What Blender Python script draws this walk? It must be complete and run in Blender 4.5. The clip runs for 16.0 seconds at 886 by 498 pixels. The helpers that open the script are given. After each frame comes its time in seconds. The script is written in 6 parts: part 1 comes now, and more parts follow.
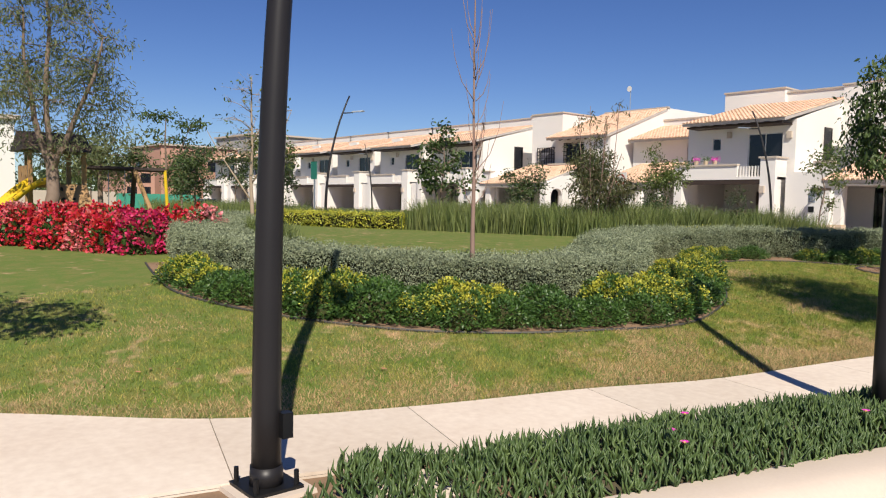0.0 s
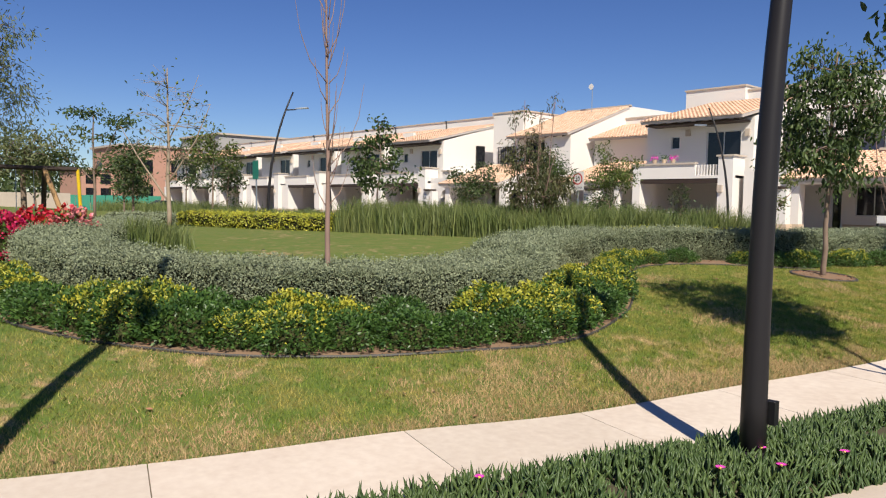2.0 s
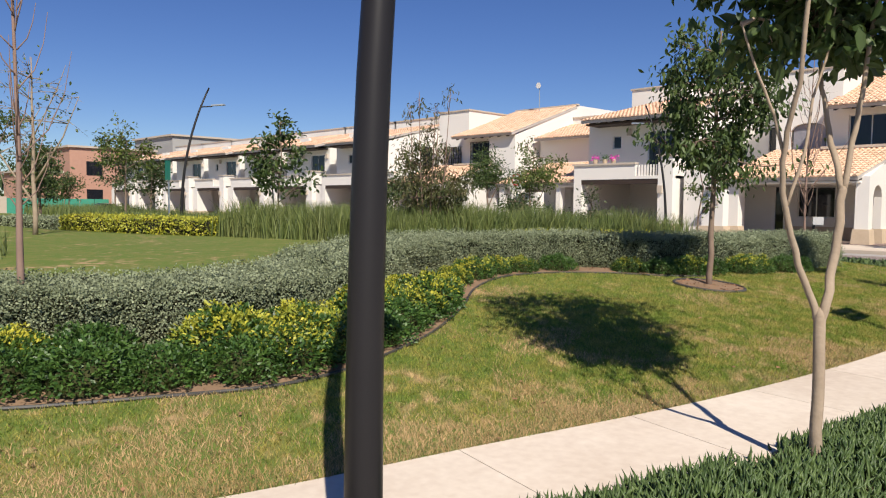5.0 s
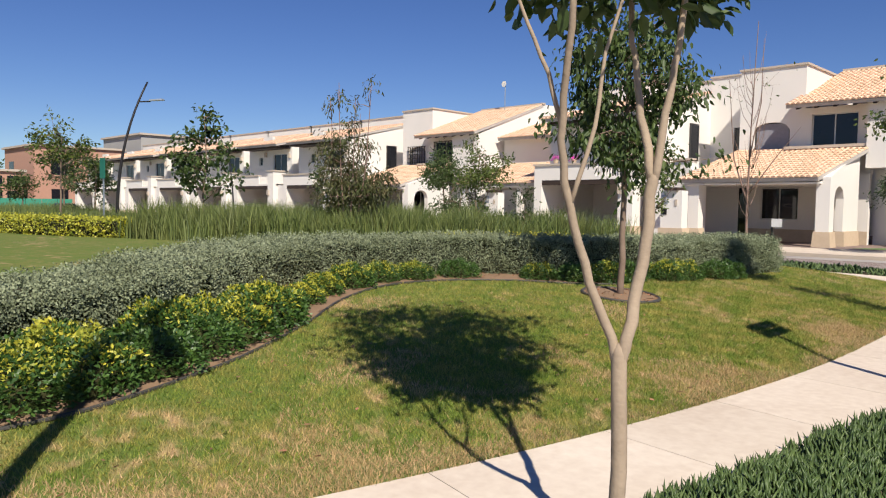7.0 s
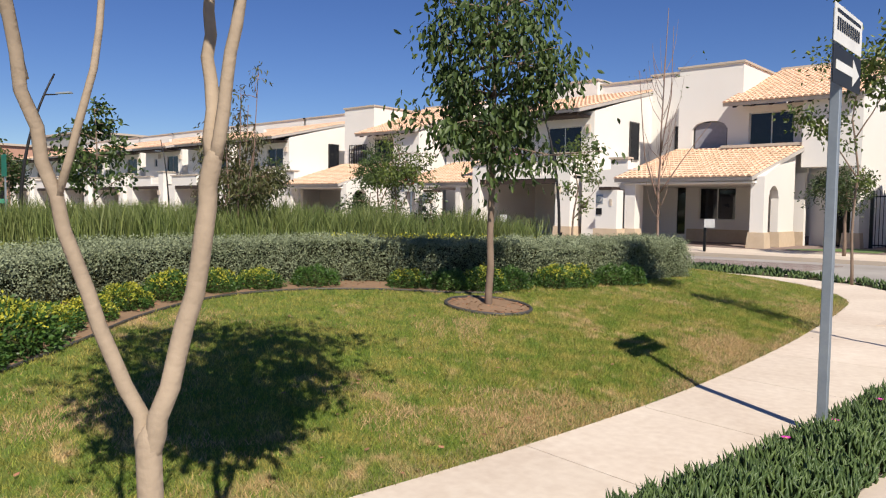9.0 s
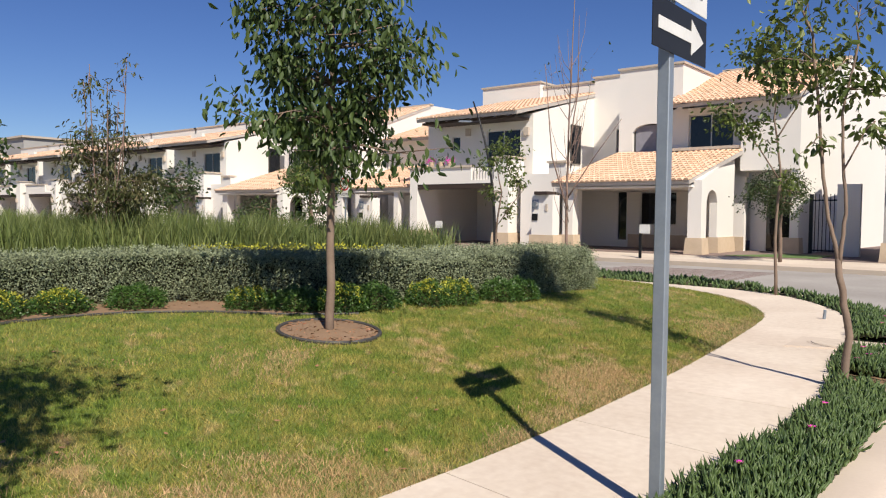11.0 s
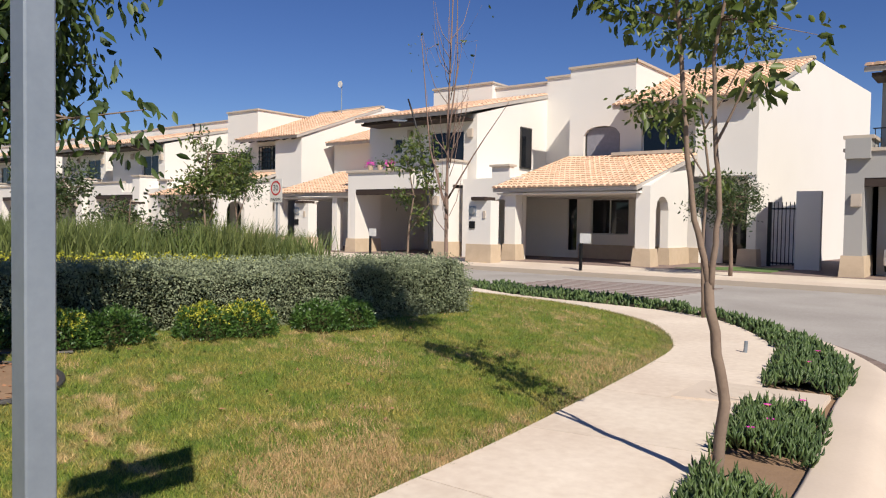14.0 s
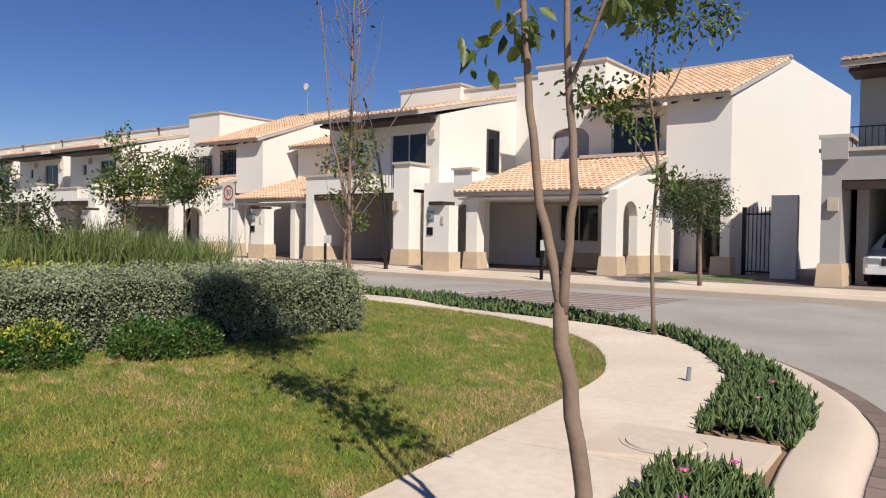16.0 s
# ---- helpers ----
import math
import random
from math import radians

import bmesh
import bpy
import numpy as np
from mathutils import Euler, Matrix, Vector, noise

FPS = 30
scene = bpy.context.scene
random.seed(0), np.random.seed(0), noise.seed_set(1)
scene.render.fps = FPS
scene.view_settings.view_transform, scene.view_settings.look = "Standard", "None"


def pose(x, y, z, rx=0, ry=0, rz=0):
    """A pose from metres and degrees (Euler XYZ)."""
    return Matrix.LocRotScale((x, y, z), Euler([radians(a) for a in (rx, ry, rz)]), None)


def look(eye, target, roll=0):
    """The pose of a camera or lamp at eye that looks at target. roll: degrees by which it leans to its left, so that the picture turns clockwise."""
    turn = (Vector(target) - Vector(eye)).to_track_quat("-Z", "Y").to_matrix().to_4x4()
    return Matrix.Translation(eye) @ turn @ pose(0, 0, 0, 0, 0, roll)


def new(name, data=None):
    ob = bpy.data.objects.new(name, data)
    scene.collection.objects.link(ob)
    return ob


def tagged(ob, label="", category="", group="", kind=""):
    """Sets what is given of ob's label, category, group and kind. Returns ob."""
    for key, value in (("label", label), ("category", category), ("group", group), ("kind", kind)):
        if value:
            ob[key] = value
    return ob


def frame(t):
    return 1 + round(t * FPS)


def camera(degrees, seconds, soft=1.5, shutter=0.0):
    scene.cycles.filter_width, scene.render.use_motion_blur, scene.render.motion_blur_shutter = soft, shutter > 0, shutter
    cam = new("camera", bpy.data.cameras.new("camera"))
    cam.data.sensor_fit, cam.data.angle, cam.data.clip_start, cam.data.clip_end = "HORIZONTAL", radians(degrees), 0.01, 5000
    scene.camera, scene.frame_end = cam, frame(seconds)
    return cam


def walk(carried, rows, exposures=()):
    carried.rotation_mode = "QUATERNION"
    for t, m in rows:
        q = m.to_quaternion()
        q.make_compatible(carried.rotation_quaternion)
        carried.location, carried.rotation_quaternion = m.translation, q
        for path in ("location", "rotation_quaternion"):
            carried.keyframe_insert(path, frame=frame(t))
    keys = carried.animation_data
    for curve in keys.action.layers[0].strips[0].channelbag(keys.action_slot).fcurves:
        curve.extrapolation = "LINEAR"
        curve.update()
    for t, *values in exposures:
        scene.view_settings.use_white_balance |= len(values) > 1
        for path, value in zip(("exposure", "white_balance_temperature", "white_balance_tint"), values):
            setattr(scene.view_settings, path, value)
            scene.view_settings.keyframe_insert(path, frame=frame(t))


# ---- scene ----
cam = camera(62.1, 16.0, soft=1.15)
PATH = [
    (0, (0.162, 0.104, 1.571), (-1.351, 1.405, 1.443), 1.0),
    (0.5, (0.14, 0.631, 1.558), (-1.363, 1.945, 1.432), 0.7),
    (1, (0.072, 1.098, 1.562), (-1.418, 2.425, 1.436), 0.8),
    (1.5, (0.121, 1.529, 1.557), (-1.362, 2.866, 1.433), 0.7),
    (2, (0.12, 1.937, 1.569), (-1.356, 3.281, 1.444), 0.8),
    (2.5, (0.175, 2.328, 1.569), (-1.291, 3.682, 1.444), 0.8),
    (3, (0.182, 2.766, 1.55), (-1.277, 4.127, 1.426), 0.6),
    (3.5, (0.228, 3.195, 1.572), (-1.221, 4.567, 1.449), 0.5),
    (6, (0.387, 5.433, 1.546), (-1.031, 6.839, 1.433), 0.7),
    (6.5, (0.407, 5.882, 1.535), (-1.002, 7.297, 1.423), 0.7),
    (7, (0.441, 6.368, 1.557), (-0.959, 7.792, 1.444), 0.8),
    (7.5, (0.519, 6.794, 1.56), (-0.871, 8.227, 1.449), 0.8),
    (8, (0.529, 7.243, 1.588), (-0.847, 8.69, 1.475), 0.9),
    (8.5, (0.617, 7.702, 1.579), (-0.736, 9.171, 1.468), 0.7),
    (9, (0.629, 8.173, 1.565), (-0.701, 9.663, 1.454), 0.8),
    (11.5, (0.836, 10.443, 1.602), (-0.415, 12.001, 1.512), 0.4),
    (12, (0.9, 10.891, 1.587), (-0.347, 12.452, 1.5), 0.4),
    (12.5, (0.852, 11.394, 1.565), (-0.389, 12.961, 1.479), 0.4),
    (13, (0.863, 11.875, 1.544), (-0.375, 13.444, 1.464), 0.2),
    (13.5, (0.868, 12.421, 1.563), (-0.366, 13.993, 1.491), 0.1),
    (14, (0.745, 12.957, 1.547), (-0.478, 14.538, 1.478), 0.9),
    (14.5, (0.743, 13.43, 1.528), (-0.473, 15.017, 1.464), 0.8),
    (15, (0.708, 13.889, 1.524), (-0.503, 15.479, 1.468), 0.8),
    (15.5, (0.689, 14.351, 1.502), (-0.516, 15.946, 1.453), 1.0),
    (16, (0.636, 14.791, 1.486), (-0.562, 16.392, 1.441), 0.9),
]
walk(cam, [(t, look(eye, target, roll)) for t, eye, target, roll in PATH], exposures=((0.0, 0.3), (9.0, 0.31), (12.0, 0.26), (14.0, 0.2), (16.0, 0.15)))

# ---- world, sun, exposure ----
SUN_AZ, SUN_EL = math.atan2(0.85, -0.52), radians(45)
world = bpy.data.worlds.new("sky")
scene.world = world
world.use_nodes = True
wn = world.node_tree.nodes
sky = wn.new("ShaderNodeTexSky")
sky.sky_type, sky.sun_disc = "NISHITA", False
sky.sun_elevation, sky.sun_rotation = SUN_EL, SUN_AZ
sky.altitude, sky.air_density, sky.dust_density, sky.ozone_density = 1900, 1.1, 0.1, 5.0
wn["Background"].inputs["Strength"].default_value = 0.057
deep = wn.new("ShaderNodeHueSaturation")
deep.inputs["Hue"].default_value, deep.inputs["Saturation"].default_value, deep.inputs["Value"].default_value = 0.516, 1.16, 1.25
world.node_tree.links.new(sky.outputs["Color"], deep.inputs["Color"])
world.node_tree.links.new(deep.outputs["Color"], wn["Background"].inputs["Color"])
sun = new("sun", bpy.data.lights.new("sun", "SUN"))
sun.data.energy, sun.data.angle, sun.data.color = 5.0, radians(0.5), (1.0, 0.92, 0.8)
sun.matrix_world = look((math.sin(SUN_AZ) * 60, math.cos(SUN_AZ) * 60, 60), (0, 0, 0))

# ---- materials ----


def material(name, colour, rough=0.8, other=None, scale=3.0, fine=60.0, mix=0.5, bump=0.0, metal=0.0, island=0.0, spec=0.5, through_light=0.0, random_value=0.0, coat=0.0, grain=0.4, shift=0.0):
    """A surface with a coarse and a fine variation between two colours, relief, and a shift from piece to piece."""
    m = bpy.data.materials.new(name)
    m.use_nodes = True
    nt = m.node_tree
    n, link = nt.nodes, nt.links.new
    p = n["Principled BSDF"]
    p.inputs["Roughness"].default_value, p.inputs["Metallic"].default_value = rough, metal
    p.inputs["Specular IOR Level"].default_value = spec
    p.inputs["Coat Weight"].default_value = coat
    co = n.new("ShaderNodeTexCoord")
    a, b = n.new("ShaderNodeTexNoise"), n.new("ShaderNodeTexNoise")
    a.inputs["Scale"].default_value, b.inputs["Scale"].default_value = scale, fine
    a.inputs["Detail"].default_value, b.inputs["Detail"].default_value = 5, 3
    geo = n.new("ShaderNodeNewGeometry")
    link(geo.outputs["Position"], a.inputs["Vector"])
    link(geo.outputs["Position"], b.inputs["Vector"])
    both = n.new("ShaderNodeMath")
    both.operation = "MULTIPLY_ADD"
    both.inputs[1].default_value, both.inputs[2].default_value = grain, 0.2 - grain * 0.5
    link(b.outputs["Fac"], both.inputs[0])
    add = n.new("ShaderNodeMath")
    add.operation = "ADD"
    link(a.outputs["Fac"], add.inputs[0])
    link(both.outputs[0], add.inputs[1])
    ramp = n.new("ShaderNodeMapRange")
    ramp.inputs["From Min"].default_value, ramp.inputs["From Max"].default_value = 0.7 + shift - mix * 0.5, 0.7 + shift + mix * 0.5
    link(add.outputs[0], ramp.inputs["Value"])
    mixer = n.new("ShaderNodeMix")
    mixer.data_type = "RGBA"
    other = other or tuple(c * 0.8 for c in colour)
    mixer.inputs[6].default_value, mixer.inputs[7].default_value = (*colour, 1), (*other, 1)
    link(ramp.outputs[0], mixer.inputs[0])
    out = mixer.outputs[2]
    if island or random_value:
        hsv = n.new("ShaderNodeHueSaturation")
        if island:
            src = geo.outputs["Random Per Island"]
        else:
            src = n.new("ShaderNodeObjectInfo").outputs["Random"]
        amount = island or random_value
        val = n.new("ShaderNodeMapRange")
        val.inputs["To Min"].default_value, val.inputs["To Max"].default_value = 1 - amount, 1 + amount
        link(src, val.inputs["Value"])
        link(val.outputs[0], hsv.inputs["Value"])
        hue = n.new("ShaderNodeMapRange")
        hue.inputs["To Min"].default_value, hue.inputs["To Max"].default_value = 0.5 + amount * 0.04, 0.5 - amount * 0.04
        link(src, hue.inputs["Value"])
        link(hue.outputs[0], hsv.inputs["Hue"])
        link(out, hsv.inputs["Color"])
        out = hsv.outputs[0]
    link(out, p.inputs["Base Color"])
    if bump:
        bn = n.new("ShaderNodeBump")
        bn.inputs["Strength"].default_value, bn.inputs["Distance"].default_value = bump, 0.02
        link(add.outputs[0], bn.inputs["Height"])
        link(bn.outputs[0], p.inputs["Normal"])
    if through_light:
        tr = n.new("ShaderNodeBsdfTranslucent")
        link(out, tr.inputs["Color"])
        ms = n.new("ShaderNodeMixShader")
        ms.inputs[0].default_value = through_light
        link(p.outputs[0], ms.inputs[1])
        link(tr.outputs[0], ms.inputs[2])
        link(ms.outputs[0], n["Material Output"].inputs["Surface"])
    return m


def turf_material(name, lush, worn, straw, rough=0.85, through_light=0.0, bump=0.0, island=0.0, bare=0.0):
    """Turf whose worn and straw-coloured patches lie at the same places on soil and blades."""
    m = material(name, lush, rough, worn, 4.0, 34, 0.3, bump, grain=0.7, island=island, spec=0.15, through_light=through_light, shift=0.03)
    nt = m.node_tree
    n, link = nt.nodes, nt.links.new
    mixer = next(k for k in n if k.bl_idname == "ShaderNodeMix")
    geo = next(k for k in n if k.bl_idname == "ShaderNodeNewGeometry")
    flat = n.new("ShaderNodeVectorMath")
    flat.operation = "MULTIPLY"
    flat.inputs[1].default_value = (1, 1, 0)
    link(geo.outputs["Position"], flat.inputs[0])
    big, small = n.new("ShaderNodeTexNoise"), n.new("ShaderNodeTexNoise")
    big.inputs["Scale"].default_value, big.inputs["Detail"].default_value, big.inputs["Distortion"].default_value = 0.75, 3, 0.6
    small.inputs["Scale"].default_value, small.inputs["Detail"].default_value = 5.5, 5
    link(flat.outputs[0], big.inputs["Vector"])
    link(flat.outputs[0], small.inputs["Vector"])
    add = n.new("ShaderNodeMath")
    add.operation = "MULTIPLY_ADD"
    add.inputs[1].default_value = 1.1
    link(small.outputs["Fac"], add.inputs[0])
    link(big.outputs["Fac"], add.inputs[2])
    ramp = n.new("ShaderNodeMapRange")
    ramp.inputs["From Min"].default_value, ramp.inputs["From Max"].default_value = 1.13 - bare, 1.36 - bare
    link(add.outputs[0], ramp.inputs["Value"])
    dry = n.new("ShaderNodeMix")
    dry.data_type = "RGBA"
    dry.inputs[7].default_value = (*straw, 1)
    link(ramp.outputs[0], dry.inputs[0])
    targets = [k.to_socket for k in mixer.outputs[2].links]
    link(mixer.outputs[2], dry.inputs[6])
    for t in targets:
        link(dry.outputs[2], t)
    return m


M_LAWN = turf_material("lawn", (0.115, 0.165, 0.036), (0.17, 0.175, 0.052), (0.42, 0.28, 0.16), 0.95, bump=0.8, bare=-0.04)
M_GRASS = turf_material("grass_blade", (0.185, 0.255, 0.044), (0.41, 0.355, 0.095), (0.6, 0.44, 0.22), 0.7, 0.3, island=0.4)
M_DRYGRASS = material("dry_grass_blade", (0.56, 0.4, 0.22), 0.8, (0.42, 0.3, 0.13), 1.3, 30, 0.6, grain=0.7, island=0.4, spec=0.1, through_light=0.2)
M_CONC = material("concrete", (0.74, 0.65, 0.54), 0.9, (0.54, 0.44, 0.35), 0.7, 14, 0.7, 0.12, grain=0.6, spec=0.2, random_value=0.05)
M_CURB = material("curb_concrete", (0.64, 0.54, 0.44), 0.9, (0.52, 0.43, 0.35), 1.3, 40, 0.9, 0.12, spec=0.2)
M_JOINT = material("joint_dirt", (0.24, 0.2, 0.155), 0.95)
M_ROAD = material("road_concrete", (0.41, 0.38, 0.35), 0.9, (0.3, 0.275, 0.25), 0.5, 22, 0.45, 0.12, spec=0.2)
M_PAVER = material("red_paver", (0.26, 0.19, 0.17), 0.9, (0.2, 0.15, 0.135), 2, 40, 0.9, 0.1, random_value=0.15, spec=0.2)
M_BRICKG = material("grey_brown_paver", (0.24, 0.18, 0.155), 0.9, (0.18, 0.14, 0.12), 2, 40, 0.9, 0.1, random_value=0.15, spec=0.2)
M_EARTH = material("bare_earth", (0.3, 0.2, 0.13), 0.95, (0.2, 0.13, 0.08), 5, 60, 0.9, 0.5, spec=0.1)
M_DRY = material("dry_ground", (0.34, 0.28, 0.2), 0.95, (0.2, 0.2, 0.1), 0.2, 8, 0.8, 0.2, spec=0.1)
M_WALL = material("white_plaster", (0.79, 0.755, 0.705), 0.9, (0.73, 0.69, 0.64), 0.5, 40, 1.2, 0.06, spec=0.2)
# own grey of the far shell; for the east house, shade put into colour
M_GREYSHADEWALL = material("grey_plaster", (0.4, 0.39, 0.375), 0.9, (0.34, 0.33, 0.315), 0.7, 40, 1.0, 0.06, spec=0.2)
M_STONE = material("sand_stone", (0.6, 0.48, 0.35), 0.85, (0.48, 0.37, 0.26), 4, 30, 0.8, 0.2, spec=0.2)
M_CORNICE = material("stone_cornice", (0.55, 0.47, 0.39), 0.85, (0.45, 0.38, 0.31), 2, 30, 0.9, 0.1, spec=0.2)
M_TILE = material("clay_tile", (0.76, 0.54, 0.39), 0.85, (0.67, 0.43, 0.285), 3, 40, 0.9, 0.1, island=0.17, spec=0.2)
M_WOOD = material("dark_wood", (0.045, 0.028, 0.02), 0.7, (0.03, 0.018, 0.013), 4, 60, 0.9, 0.1)
M_FASCIA = material("pale_fascia", (0.5, 0.46, 0.42), 0.85)
M_GLASS = material("window_glass", (0.012, 0.014, 0.018), 0.05, spec=0.5)
M_ALU = material("white_window_frame", (0.62, 0.61, 0.59), 0.5)
M_DARKFRAME = material("dark_window_frame", (0.05, 0.045, 0.04), 0.5)
M_IRON = material("black_iron", (0.012, 0.012, 0.013), 0.5, metal=0.3)
M_POLE = material("black_pole_paint", (0.014, 0.013, 0.014), 0.42, (0.02, 0.018, 0.018), 2, 90, 0.8, 0.02, spec=0.3)
M_GALV = material("galvanised_steel", (0.36, 0.4, 0.44), 0.5, (0.26, 0.3, 0.34), 9, 60, 0.8, 0.03, metal=0.55)
M_SIGNW = material("sign_white", (0.75, 0.74, 0.7), 0.5)
M_SIGNK = material("sign_black", (0.015, 0.015, 0.016), 0.5)
M_SIGNR = material("sign_red", (0.55, 0.03, 0.03), 0.5)
M_SIGNG = material("sign_green", (0.02, 0.2, 0.15), 0.5)
M_EDGING = material("black_plastic_edging", (0.06, 0.055, 0.05), 0.6)
M_BARK = material("pale_bark", (0.42, 0.33, 0.24), 0.9, (0.27, 0.21, 0.15), 6, 50, 0.8, 0.4, spec=0.2)
M_BARK2 = material("grey_brown_bark", (0.27, 0.2, 0.15), 0.9, (0.17, 0.12, 0.09), 6, 50, 0.8, 0.4, spec=0.2)
M_TWIG = material("reddish_twig", (0.3, 0.2, 0.16), 0.9, (0.22, 0.15, 0.12), 6, 50, 0.8, 0.2, spec=0.2)
M_LEAF = material("green_leaf", (0.075, 0.12, 0.026), 0.55, (0.043, 0.075, 0.018), 3, 30, 0.8, island=0.4, through_light=0.25)
M_LEAFY = material("yellowing_leaf", (0.13, 0.16, 0.03), 0.45, (0.075, 0.12, 0.025), 2, 30, 0.7, island=0.4, through_light=0.25)
M_LEAFR = material("reddish_green_leaf", (0.075, 0.11, 0.03), 0.55, (0.11, 0.08, 0.035), 2.5, 30, 0.6, island=0.4, through_light=0.25)
M_LEAFD = material("dark_leaf", (0.05, 0.095, 0.024), 0.5, (0.055, 0.07, 0.02), 2, 30, 0.8, island=0.4, through_light=0.2)
M_LEAFW = material("willow_leaf", (0.12, 0.16, 0.06), 0.6, (0.16, 0.17, 0.07), 1, 30, 0.8, island=0.35, through_light=0.3)
M_HEDGE = material("sage_leaf", (0.32, 0.36, 0.23), 0.85, (0.185, 0.215, 0.12), 2.6, 30, 0.5, island=0.28, spec=0.15, through_light=0.15)
# near-black colour holds the shade in the gaps between hedge leaves
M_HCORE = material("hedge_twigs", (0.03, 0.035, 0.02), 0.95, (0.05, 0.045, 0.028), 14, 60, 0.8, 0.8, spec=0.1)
M_SHRUB = material("shrub_leaf_green", (0.085, 0.165, 0.03), 0.45, (0.04, 0.095, 0.02), 4, 30, 0.8, island=0.4, through_light=0.2)
M_SHRUBY = material("shrub_leaf_gold", (0.58, 0.52, 0.05), 0.55, (0.25, 0.31, 0.04), 5, 30, 0.55, island=0.35, through_light=0.2)
M_ICE = material("iceplant_finger", (0.095, 0.145, 0.042), 0.5, (0.05, 0.09, 0.026), 3, 50, 0.8, island=0.35, through_light=0.08)
M_TALL = material("tall_grass_blade", (0.11, 0.17, 0.04), 0.6, (0.2, 0.22, 0.075), 1, 12, 0.7, island=0.4, through_light=0.3)
M_FLOWER = material("magenta_flower", (0.7, 0.02, 0.4), 0.6, (0.75, 0.1, 0.5), 40, 200, 0.8, island=0.2, through_light=0.2)
M_YELLOWC = material("flower_heart", (0.8, 0.6, 0.1), 0.7)
M_ROSE = material("rose_petals", (0.5, 0.012, 0.02), 0.6, (0.7, 0.4, 0.38), 1.2, 30, 0.3, island=0.3, through_light=0.12, shift=0.17)
M_ORANGE = material("raw_brick_wall", (0.5, 0.29, 0.21), 0.9, (0.42, 0.23, 0.16), 3, 40, 0.9, 0.2)
M_NET = material("green_site_net", (0.05, 0.3, 0.2), 0.9, (0.04, 0.22, 0.15), 2, 60, 0.9)
M_YPLASTIC = material("yellow_plastic", (0.75, 0.5, 0.02), 0.35)
M_PLAYWOOD = material("play_wood", (0.4, 0.24, 0.1), 0.7, (0.3, 0.17, 0.07), 5, 60, 0.8, 0.1)
M_CARW = material("white_car_paint", (0.75, 0.76, 0.78), 0.25, coat=0.5)
M_CARD = material("dark_car_paint", (0.03, 0.035, 0.045), 0.25, coat=0.5)
M_RUBBER = material("rubber", (0.015, 0.015, 0.015), 0.8)
M_CHROME = material("bright_metal", (0.6, 0.6, 0.62), 0.3, metal=0.9)
M_CURTAIN = material("grey_curtain", (0.3, 0.29, 0.33), 0.9, (0.2, 0.2, 0.23), 6, 40, 0.8)
M_BIN = material("turf_patch", (0.12, 0.2, 0.05), 0.95, (0.08, 0.14, 0.04), 4, 60, 0.8, 0.4)

# ---- mesh helpers ----


